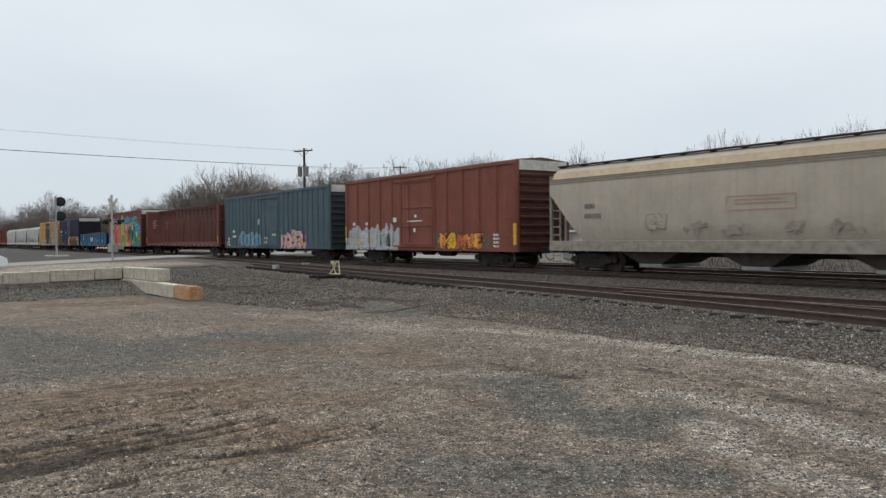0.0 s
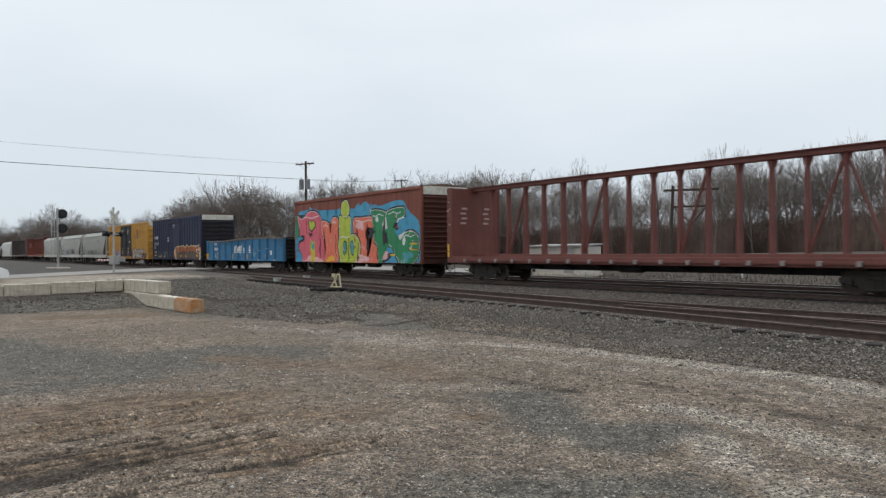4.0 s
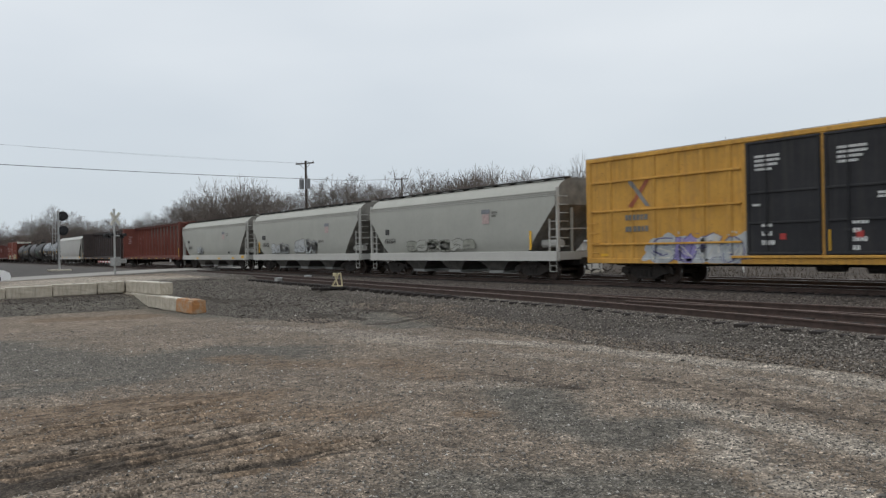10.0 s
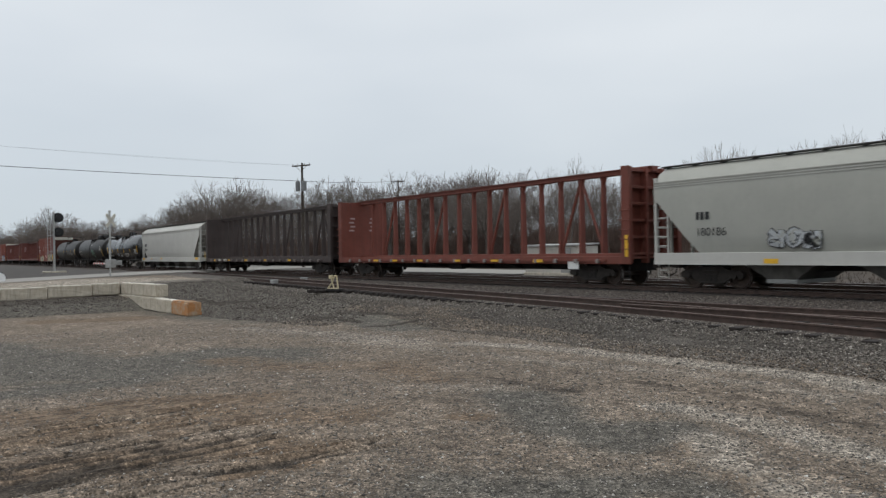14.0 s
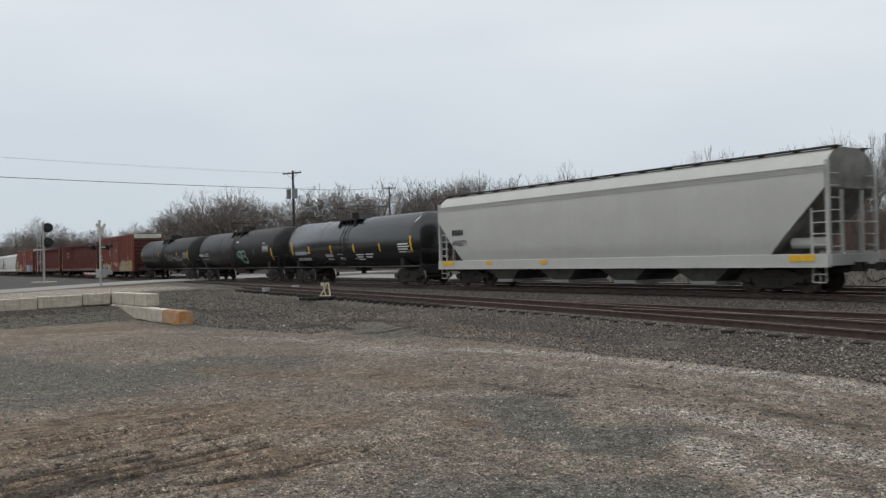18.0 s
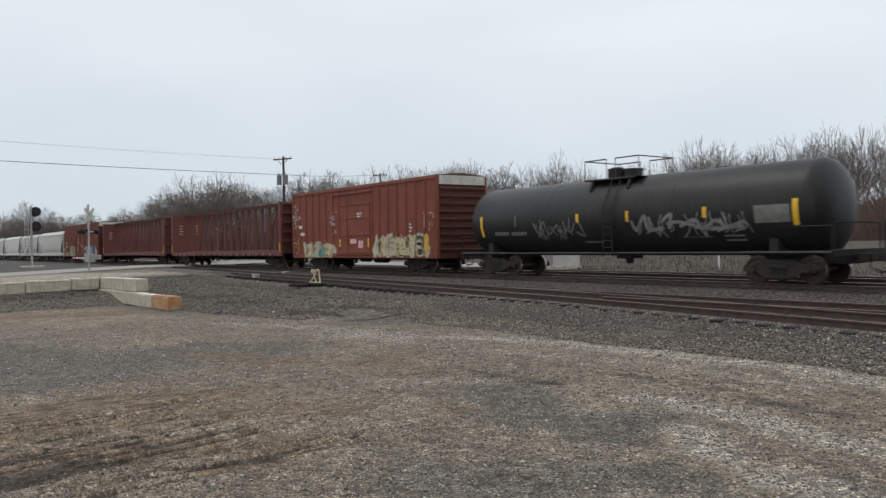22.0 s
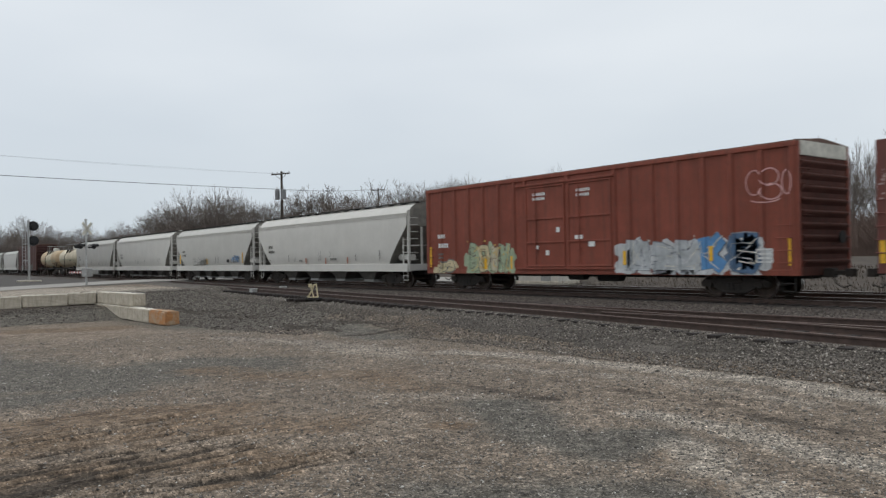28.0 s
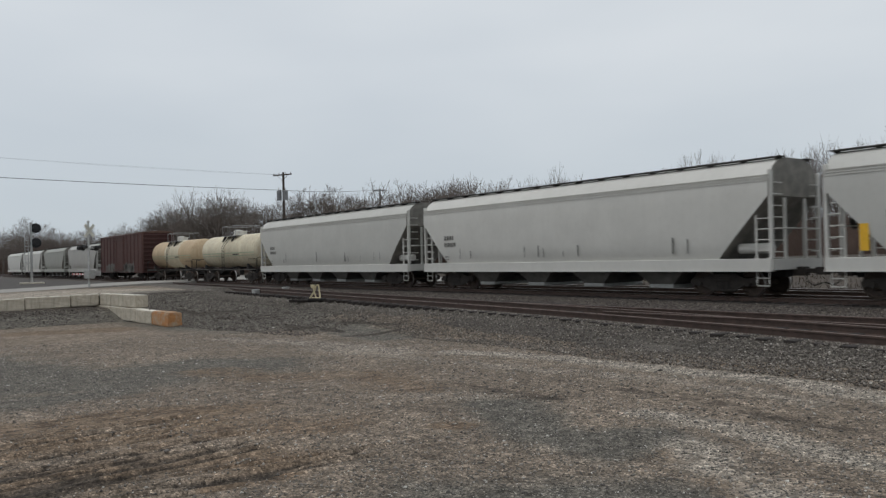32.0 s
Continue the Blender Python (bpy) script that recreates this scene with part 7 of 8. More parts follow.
U_ = outline([(-3.75, 3.27), (-2.69, 3.14), (-2.5, 2.46), (-2.3, 3.37), (-1.62, 3.42), (-1.38, 2.75), (-1.52, 0.68), (-3.17, 0.68), (-3.16, 1.9), (-3.55, 2.37)])
A_ = outline([(-1.34, 3.5), (0.07, 3.41), (-0.13, 2.91), (0.06, 2.39), (0.61, 2.38), (1.14, 1.99), (1.21, 1.42), (0.76, 0.68), (-0.92, 0.68), (-1.31, 1.21), (-1.45, 1.87), (-1.14, 2.37), (-0.73, 2.46)])
C_ = outline([(0.46, 3.26), (1.36, 3.33), (2.89, 3.29), (2.88, 2.69), (2.16, 2.78), (1.86, 2.5), (1.96, 2.17), (3.02, 2.18), (2.97, 1.79), (3.43, 1.4), (3.38, 0.75), (0.81, 0.7), (1.19, 1.42), (1.09, 2.03), (0.61, 2.38)])
K_ = outline([(2.56, 3.69), (4.16, 3.53), (3.76, 2.88), (3.84, 2.5), (4.32, 2.66), (4.24, 3.53), (5.96, 3.72), (6.0, 3.26), (5.41, 3.15), (4.95, 2.53), (5.28, 1.97), (5.71, 1.61), (5.87, 2.17), (6.3, 2.4), (6.92, 2.41), (7.38, 2.09), (7.48, 1.52), (7.24, 1.01), (6.73, 0.7), (5.78, 0.7), (5.19, 1.18), (4.82, 1.62), (4.32, 1.77), (3.47, 1.48), (3.78, 0.8), (3.42, 0.75), (3.34, 1.52), (2.88, 2.15), (3.03, 2.96)], 3)
head = blob(-0.55, 3.95, 1.0, 0.98, 3, 28, 0.05, 0.0, 2.1)
for k, (o, slot) in enumerate(((B_, 2), (U_, 3), (C_, 3), (K_, 5), (A_, 4), (head, 4))):
    shapes += [(grown(o, 0.12), 1, 1 + k), (grown(o, 0.03), 6, 1.5 + k), (o, slot, 2 + k)]
shapes += [(blob(-5.1, 3.1, 0.95, 0.75, 4, 20, 0.25), 1, 8.5), (blob(-5.1, 3.12, 0.75, 0.6, 4, 20, 0.25), 4, 9), (blob(-5.0, 1.65, 0.7, 0.85, 5, 20, 0.25), 4, 9), (blob(-4.95, 1.75, 0.35, 0.4, 6, 14, 0.2), 7, 9.5),
           (blob(-0.62, 1.62, 0.5, 0.98, 7, 18, 0.1, 0.1, 2.0), 1, 9), (blob(-0.62, 1.62, 0.36, 0.8, 7, 18, 0.1, 0.1, 2.0), 7, 9.5), (blob(0.3, 1.62, 0.5, 0.98, 8, 18, 0.1, -0.1, 2.0), 1, 9), (blob(0.3, 1.62, 0.36, 0.8, 8, 18, 0.1, -0.1, 2.0), 7, 9.5),
           (blob(6.0, 1.95, 0.3, 0.5, 9, 16, 0.1, 0.2, 2.2), 6, 9.5), (blob(-4.8, 0.9, 2.3, 0.36, 10, 26, 0.35), 8, 9), (blob(1.25, 2.9, 0.9, 0.5, 11, 20, 0.3), 8, 9), (blob(3.2, 3.2, 0.3, 0.3, 12, 14, 0.2), 6, 9), (blob(2.15, 1.7, 0.25, 0.7, 14, 14, 0.2), 1, 9),
           (blob(4.2, 1.05, 0.9, 0.5, 15, 18, 0.3, 0.6), 1, 0.8), (blob(4.05, 1.15, 0.5, 0.5, 16, 18, 0.2, 0.6), 8, 0.9)]
shapes += [(blob(-6.75, 2.28, 1.0, 0.42, 31, 20, 0.25), 1, 9.3), (blob(-6.95, 2.28, 0.7, 0.26, 32, 18, 0.25), 0, 9.35), (blob(-4.95, 1.1, 0.5, 0.85, 33, 18, 0.2), 9, 9.3), (blob(-4.95, 1.05, 0.28, 0.6, 34, 16, 0.2), 4, 9.35)]
for a_, b_, z_ in ((-6.4, -4.1, 3.62), (-3.5, -2.8, 3.02), (-2.2, -1.7, 3.2), (0.75, 2.6, 3.14), (2.75, 3.9, 3.42), (4.45, 5.7, 3.48), (6.0, 7.1, 2.2), (-1.2, 0.0, 2.28)):
    shapes += [(o, 6, 9.6) for o in stroke([(a_ + (b_ - a_) * q / 5, z_ + 0.06 * math.sin(q * 1.7 + a_)) for q in range(6)], 0.05)]     # shine along the upper edges
for a_, z0_, z1_ in ((-3.9, 0.9, 2.2), (-1.75, 0.9, 2.4), (-0.15, 0.8, 2.2), (1.0, 0.8, 1.9), (3.2, 0.95, 1.6), (2.05, 2.2, 3.0), (-5.9, 2.6, 3.5)):
    shapes += [(o, 1, 9.55) for o in stroke([(a_ + 0.07 * math.sin(q * 1.9), z0_ + (z1_ - z0_) * q / 5) for q in range(6)], 0.07)]    # dark inner lines
shapes.append(([(5.5, 3.08), (6.35, 3.22), (6.25, 2.5), (5.78, 2.32), (5.36, 2.2), (5.12, 2.5)], 0, 9.1))
rnd = random.Random(44)
for k in range(34):            # ragged upper edge of the blue ground
    cx = -7.3 + 0.43 * k
    shapes.append((blob(cx, 3.62 + 0.3 * math.sin(cx * 0.9) - max(0.0, cx - 5.6) * 0.55, rnd.uniform(0.25, 0.6), rnd.uniform(0.3, 0.75), 440 + k, 14, 0.35), 0, 0.3 + 0.01 * k))
for k in range(26):            # shade and light strokes inside the letters
    cx, cz = rnd.uniform(-6.9, 7.2), rnd.uniform(0.85, 3.5)
    pts_ = [(cx, cz)]
    for _ in range(5):
        pts_.append((pts_[-1][0] + rnd.uniform(-0.16, 0.16), pts_[-1][1] + rnd.uniform(-0.2, 0.2)))
    shapes += [(o, rnd.choice((6, 6, 8, 1, 2)), 9.8) for o in stroke(pts_, rnd.uniform(0.02, 0.045))]
for cx, cz, w_, h_, sl in ((2.55, 2.45, 0.7, 0.5, 1), (4.05, 2.2, 0.5, 0.9, 1), (5.2, 2.75, 0.5, 0.35, 1), (-6.6, 2.3, 0.7, 0.35, 1), (1.5, 0.95, 1.6, 0.4, 8), (-2.4, 0.95, 0.9, 0.35, 9), (-5.3, 2.5, 0.5, 0.22, 1), (6.3, 1.1, 0.9, 0.5, 7)):
    shapes.append((blob(cx, cz, w_, h_, int(cx * 10 + 90), 20, 0.4), sl, 9.2))
shapes = [([(min(max(p[0], -7.6), 7.6), max(p[1], 0.75)) for p in o], s_, l_) for o, s_, l_ in shapes]
part("graffiti", flat_shape(shapes, prof, MURAL), MURAL, car, "huge pink, coral, lime and green letters on blue")
strip_marks(car, prof, [(6.6, 7.3, 1.75, 1.82), (6.6, 7.3, 1.45, 1.52), (4.6, 5.1, 1.15, 1.25)], "yellow", "reflector")

car, prof, h = gondola(5, 100.9, 117.05, "gondola_blue", "bright blue open gondola with a battered top rail")
for x0, x1 in ((-1.74, -1.11), (-0.8, -0.01), (1.38, 1.98)):
    xm = (x0 + x1) / 2
    outs = [([(x0, 1.35), (x1 - 0.08, 1.35), (x1 - 0.06, 1.42), (x0 + 0.02, 1.42)], 0, 2), ([(x0 + 0.06, 1.46), (xm - 0.03, 1.46), (xm + 0.09, 1.91), (x0 + 0.18, 1.91)], 0, 2), ([(xm + 0.04, 1.46), (x1 - 0.14, 1.46), (x1, 1.91), (xm + 0.16, 1.91)], 0, 2)]
    part("logo_shape", flat_shape(outs, prof, ["white"]), ["white"], car, "slanted white painted shapes")
rects(car, "logo_shape", [(0.45, 0.8, 1.35, 1.42), (0.48, 0.8, 1.48, 1.74)], "white", prof)
chips(car, 2.15, 3.1, 0.95, 1.6, 26, 0.16, "scuffed_blue", prof, 55, "pale scuffs")
chips(car, -7.0, 7.0, 0.8, 2.2, 90, 0.06, "end_white", prof, 56)
bars(car, -6.33, 2.0, (5,), 0.16, "white", prof, seed=11)
bars(car, -6.31, 1.58, (6,), 0.22, "white", prof, seed=12)
bars(car, -6.2, 1.15, (7, 6), 0.07, "white", prof, 2.4, seed=13)
strip_marks(car, prof, [(-2.06, -1.91, 0.82, 1.27), (1.06, 1.21, 0.82, 1.23), (-7.95, -7.8, 0.85, 1.3), (4.9, 5.05, 0.85, 1.2), (7.75, 7.9, 0.85, 1.3), (-5.2, -5.05, 0.85, 1.4)])
rects(car, "scuff", [(-7.2, -6.6, 0.78, 0.86), (-4.6, -4.0, 0.78, 0.86), (-2.9, -2.3, 0.78, 0.86), (-0.6, 0.0, 0.78, 0.86), (1.4, 2.1, 0.78, 0.86), (3.3, 3.9, 0.78, 0.86), (6.4, 6.9, 0.78, 0.86)], "end_white", prof)
rects(car, "stencil", [(5.6, 5.95, 1.2, 1.5)], "white", prof)

car, prof, h = boxcar(6, 83.5, 99.05, "box_navy", "navy-blue boxcar with rust-orange graffiti", [(-1.55, 1.75)], ribs=20, door_top=1.20)
def crest(x, k=0.0):
    """Scalloped upper edge of the letters."""
    return 1.93 + 0.11 * abs(math.sin(1.9 * x + 0.6)) + 0.05 * math.sin(5.3 * x) - 0.5 * max(0.0, 1.0 - x) + k


over = (lambda x: NEAR - 0.125 if -1.62 < x < 1.82 else prof[0](x), list(prof[1]) + [1.81, 1.83])
sx_ = [0.5 + 0.115 * k for k in range(61)]
outs = [([(x, crest(x, 0.05)) for x in sx_] + [(7.5, 0.9), (0.5, 0.9)], 0, 1), ([(x, crest(x, -0.03)) for x in sx_] + [(7.42, 0.9), (0.55, 0.9)], 1, 2),
        ([(x, 1.5 + 0.07 * math.sin(2.7 * x) + 0.04 * math.sin(7.1 * x)) for x in sx_] + [(7.42, 0.77), (0.8, 0.77)], 2, 3),
        (outline([(0.05, 1.5), (0.45, 1.72), (0.75, 1.6), (0.62, 1.2), (0.95, 0.8), (0.55, 0.82), (0.2, 1.2)]), 0, 3.4), (outline([(0.3, 1.5), (0.55, 1.62), (0.62, 1.45), (0.5, 1.15), (0.72, 0.85), (0.5, 0.9), (0.3, 1.2)]), 3, 3.6)]
rnd = random.Random(66)
for k in range(9):               # dark seams between the letters, and cream flashes on their shoulders
    x = 1.1 + 0.7 * k
    pts_ = [(x + rnd.uniform(-0.1, 0.1) + 0.12 * math.sin(q * 1.3 + k), 0.95 + 0.16 * q) for q in range(7)]
    outs += [(o, 2, 4) for o in stroke(outline_open([p for p in pts_ if p[1] < crest(p[0], -0.05)], 2), rnd.uniform(0.05, 0.11))]
    outs += [(blob(x + 0.3, crest(x + 0.3, -0.02), 0.3, 0.1, 600 + k, 14, 0.3), 0, 4.4)]
outs += [(blob(3.6, 1.98, 0.55, 0.26, 6, 16, 0.3), 4, 4.6), (blob(1.5, 1.9, 0.3, 0.2, 8, 16, 0.3), 4, 4.6), (blob(5.3, 2.02, 0.5, 0.12, 9, 16, 0.3), 4, 4.6)]
part("graffiti", flat_shape(outs, over, ["g_cream", "g_brick", "g_umber", "orange", "g_ochre"]), ["g_cream", "g_brick", "g_umber", "orange", "g_ochre"], car, "rust-orange and brown graffiti with a cream scalloped edge")
part("graffiti", flat_shape([(outline([(7.05, 1.78), (7.72, 1.84), (7.75, 0.8), (7.4, 0.8), (7.25, 1.3)]), 0, 5.4), (blob(7.42, 1.55, 0.5, 0.5, 6, 18, 0.15), 1, 5.8)], prof, ["g_cream", "orange"]), ["g_cream", "orange"], car, "cream and orange end of a graffiti")
chips(car, 0.6, 7.4, 0.8, 1.5, 60, 0.1, "g_smoke", prof, 57)
chips(car, -7.6, 0.2, 0.92, 1.6, 60, 0.16, "g_haze", prof, 58, "scuffed grey paint")
strip_marks(car, prof, [(1.81, 2.28, 1.01, 1.16), (3.31, 3.78, 1.0, 1.14), (6.53, 7.01, 1.04, 1.2), (-6.91, -6.42, 1.42, 1.55), (-6.91, -6.42, 1.1, 1.2), (-5.38, -4.85, 1.0, 1.1), (-3.6, -3.2, 1.0, 1.1)])
rects(car, "stencil_box", [(6.55, 7.06, 1.39, 1.43), (6.55, 7.06, 1.67, 1.71), (6.55, 6.6, 1.43, 1.67), (7.01, 7.06, 1.43, 1.67), (6.68, 6.78, 1.47, 1.63), (6.84, 6.94, 1.47, 1.63)], "white", prof)
bars(car, -6.97, 2.78, (2,), 0.3, "white", prof, seed=14)
bars(car, -6.15, 2.78, (1,), 0.3, "white", prof, seed=15)
numerals(car, "40 96 89", -6.87, 2.2, 0.28, "white", NEAR - 0.085, "white stencilled numbers")
bars(car, -6.8, 2.0, (3, 3), 0.07, "white", prof, 2.2, seed=16)
rects(car, "stencil", [(-2.15, -1.83, 2.5, 2.66), (-2.15, -1.83, 2.72, 2.89)], "white", (lambda x: NEAR - 0.08, []))
bars(car, -0.3, 4.02, (8, 6, 5), 0.07, "white", (lambda x: NEAR - 0.085, []), 1.6, seed=17)

car, prof, h = boxcar(7, 62.65, 81.42, "box_yellow", "ochre-yellow boxcar with black double doors", [(-2.45, 0.0), (0.08, 2.45)], ribs=18, door_mat="door_black", side_bars=(1.45, 2.70, 3.80), end_ribs=5, roof="roof_steel", rise=0.05, door_top=0.17)
flush = (lambda x: NEAR - 0.075, [])
part("logo_shape", flat_shape([([(-7.3, 2.8), (-7.1, 2.8), (-6.3, 3.75), (-6.5, 3.75)], 0, 11), ([(-7.3, 3.75), (-7.1, 3.75), (-6.3, 2.8), (-6.5, 2.8)], 1, 11.4)], prof, ["g_fade", "g_haze"]), ["g_fade", "g_haze"], car, "faded red and grey crossed bars")
part("logo_shape", flat_shape([([(4.34, 3.8), (5.5, 3.8), (5.5, 3.96), (4.34, 3.96)], 0, 11), ([(4.6, 3.25), (4.8, 3.25), (4.8, 3.8), (4.6, 3.8)], 0, 11), ([(5.15, 3.25), (5.35, 3.25), (5.35, 3.8), (5.15, 3.8)], 0, 11), ([(5.7, 3.3), (5.95, 3.3), (6.3, 3.95), (6.1, 3.95)], 0, 11.2)], prof, ["g_fade"]), ["g_fade"], car, "faded red block shapes")
bars(car, 3.4, 3.05, (17,), 0.17, "g_smoke", prof, seed=18)
bars(car, -7.46, 2.32, (6,), 0.2, "g_smoke", prof, seed=19)
bars(car, -7.46, 1.9, (6,), 0.2, "g_smoke", prof, seed=20)
piece(car, -6.2, -2.6, 0.72, 1.72, 4, ["g_silver", "g_indigo", "g_silver", "g_lilac", "g_pale", "end_white"], prof, 71, "lilac and silver graffiti", True, 0.04)
piece(car, 2.75, 8.3, 0.72, 1.85, 6, ["g_maroon", "black", "g_pale", "g_silver", "end_white", "g_pale", "g_maroon"], prof, 72, "white letters with dark rims on a dull red shade", True, 0.05, 3.0, None, 0.42)
for xx, zz_ in ((-2.1, 3.7), (0.5, 3.7)):
    bars(car, xx, zz_ + 0.35, (13, 13, 12, 9), 0.075, "white", flush, 1.8, seed=int(zz_ * 10 + xx))
bars(car, -1.9, 1.9, (3, 3, 4), 0.14, "white", flush, 2.0, seed=24)
bars(car, 0.9, 1.9, (4, 2, 4, 2), 0.13, "white", flush, 1.9, seed=25)
bars(car, -2.2, 2.55, (5,), 0.07, "white", flush, seed=26)
bars(car, 1.6, 2.7, (7, 5), 0.07, "white", flush, seed=27)
strip_marks(car, flush, [(0.12, 0.26, 1.15, 1.75)], "yellow")
rects(car, "sticker", [(1.0, 1.2, 1.5, 1.7), (-1.3, -1.1, 1.5, 1.68)], "g_red", flush, "small red placard")
rects(car, "reflector", [(-8.7, -8.3, 1.0, 1.1)], "yellow", prof)

car, prof, h = hopper(8, 45.6, 60.9, "hop_grey", "light grey covered hopper car", 3, sill_mat="hop_mist")
bars(car, -5.85, 2.2, (2,), 0.3, "black", prof, seed=28)
numerals(car, "496564", -5.95, 1.74, 0.27, "black", -1.56, "black stencilled number")
piece(car, -3.8, 2.2, 1.3, 1.84, 6, ["hop_grey", "g_smoke", "g_moss", "hop_grey", "g_moss", "g_moss"], prof, 81, "faded grey-green outline graffiti", False, 0.035)
rects(car, "shield_shape", [(2.73, 3.34, 2.96, 3.15)], "g_steel", prof)
rects(car, "shield_shape", [(2.78, 3.28, 2.5, 2.94)], "g_shield", prof, "faded pink shield")
bars(car, 3.46, 2.95, (5, 4), 0.1, "g_smoke", prof, seed=29)
strip_marks(car, prof, [(6.0, 6.15, 1.3, 2.1)])

car, prof, h = hopper(9, 27.85, 44.3, "hop_grey", "light grey covered hopper car with dark numbers", 3, sill_mat="hop_mist")
bars(car, -6.3, 2.28, (3,), 0.3, "black", prof, seed=30)
numerals(car, "180400", -6.31, 1.76, 0.3, "black", -1.56, "black stencilled number")
for x0, x1, z1_, n, sd in ((-4.65, -1.65, 1.95, 4, 91), (-0.75, 2.75, 2.15, 4, 92)):
    piece(car, x0, x1, 1.26, z1_, n, ["hop_grey", "g_smoke", "g_silver", "hop_mist"], prof, sd, "grey bubble letters with dark outlines", False, 0.035, fat=0.46)
bars(car, 3.0, 1.95, (6,), 0.16, "g_smoke", prof, seed=94)
rects(car, "shield_shape", [(3.85, 4.45, 2.93, 3.12)], "g_steel", prof)
rects(car, "shield_shape", [(3.9, 4.4, 2.52, 2.91)], "g_shield", prof, "faded pink shield")
strip_marks(car, prof, [(-6.95, -6.8, 1.35, 2.15)])

car, prof, h = hopper(10, 10.1, 26.5, "hop_grey", "light grey covered hopper car with a faded shield", 3, sill_mat="hop_mist")
bars(car, -6.38, 2.32, (3,), 0.26, "black", prof, seed=31)
numerals(car, "180186", -6.4, 1.78, 0.28, "black", -1.56, "black stencilled number")
piece(car, -3.8, -2.1, 1.3, 1.9, 3, ["hop_grey", "black", "g_silver", "hop_grey"], prof, 101, "small black outline graffiti", False, 0.035)
rects(car, "shield_shape", [(2.79, 3.41, 2.93, 3.12)], "g_steel", prof)
rects(car, "shield_shape", [(2.84, 3.36, 2.52, 2.91)], "g_shield", prof, "faded pink shield")
bars(car, 3.72, 2.9, (6, 5), 0.1, "g_smoke", prof, seed=32)
sill = (lambda x: -1.54, [])
strip_marks(car, sill, [(7.11, 7.67, 0.94, 1.16), (5.02, 5.48, 0.89, 1.03), (1.67, 2.2, 0.87, 1.0), (-3.93, -3.44, 0.87, 1.02)])
rects(car, "stencil_box", [(4.2, 4.55, 1.35, 1.5)], "black", prof)

car, h = centerbeam(11, -13.76, 9.05, "cb_red", "empty rust-red centre-beam flatcar")
strip_marks(car, (lambda x: -1.60, []), [(-7.0, -6.5, 0.9, 1.0), (6.2, 6.8, 0.88, 1.0), (-2.6, -2.1, 0.9, 1.0), (0.6, 1.1, 0.9, 1.0), (-5.0, -4.5, 0.9, 1.0), (3.4, 3.9, 0.9, 1.0)])
strip_marks(car, (lambda x: -1.506, []), [(h - 0.28, h - 0.12, 1.1, 1.9)])
rects(car, "stencil_box", [(8.2, 8.8, 0.62, 0.95)], "white", sill)
car, h = centerbeam(12, -38.05, -14.7, "cb_black", "empty sooty black centre-beam flatcar")
strip_marks(car, (lambda x: -1.60, []), [(-9.3, -8.9, 0.9, 1.02), (-6.0, -5.5, 0.9, 1.02), (-2.4, -1.9, 0.9, 1.02), (1.4, 1.9, 0.9, 1.02), (5.5, 6.0, 0.9, 1.02), (-11.6, -11.5, 1.1, 1.7)])
rects(car, "stencil_box", [(-8.2, -7.7, 0.9, 1.05), (-7.0, -6.3, 0.9, 1.05)], "end_white", (lambda x: -1.60, []))

car, prof, h = hopper(13, -58.8, -39.6, "hop_mist", "clean pale grey covered hopper car", 4, z_top=4.2)
bars(car, -8.38, 2.4, (4,), 0.26, "black", prof, seed=33)
numerals(car, "490871", -8.4, 1.9, 0.28, "black", -1.56, "black stencilled number")
strip_marks(car, sill, [(-9.2, -8.3, 1.0, 1.2), (-5.88, -5.5, 1.02, 1.18), (-2.4, -2.0, 1.02, 1.18), (8.4, 9.2, 1.0, 1.2)])

car, h, cz, r = tankcar(14, -76.40, -60.80, "tank_black", "glossy black tank car with yellow marks")
MARK_SHIFT[car.name] = 0.50
for q in [(-7.35, -7.18, 1.8, 2.58), (6.75, 6.92, 1.7, 2.55), (0.79, 0.96, 1.83, 2.3), (-2.0, -1.83, 1.82, 2.3), (-4.9, -4.73, 1.86, 2.3), (3.67, 3.79, 1.82, 2.27)]:
    tank_marks(car, "reflector", [q], "yellow", cz, r)
rnd = random.Random(9)
for x0, x1, z0, z1, n in [(-6.9, -5.3, 1.79, 2.0, 1), (-5.2, -4.95, 1.84, 1.98, 1), (-6.8, -4.85, 1.44, 1.62, 2), (5.58, 6.69, 1.72, 2.25, 4), (2.0, 2.9, 1.5, 1.8, 2), (-2.78, -1.84, 1.6, 1.78, 1), (-2.65, -1.95, 1.42, 1.52, 1), (-1.25, -0.55, 1.73, 1.77, 1), (-1.15, -0.5, 1.4, 1.56, 1), (0.98, 1.85, 1.38, 1.78, 3), (0.6, 0.83, 1.43, 1.48, 1)]:
    tank_marks(car, "stencil", [(x0, x1 - (rnd.uniform(0, 0.25) if n > 1 else 0), z0 + (z1 - z0) * k / n, z0 + (z1 - z0) * (k + (0.55 if n > 1 else 1.0)) / n) for k in range(n)], "g_silver" if n == 1 else "white", cz, r)

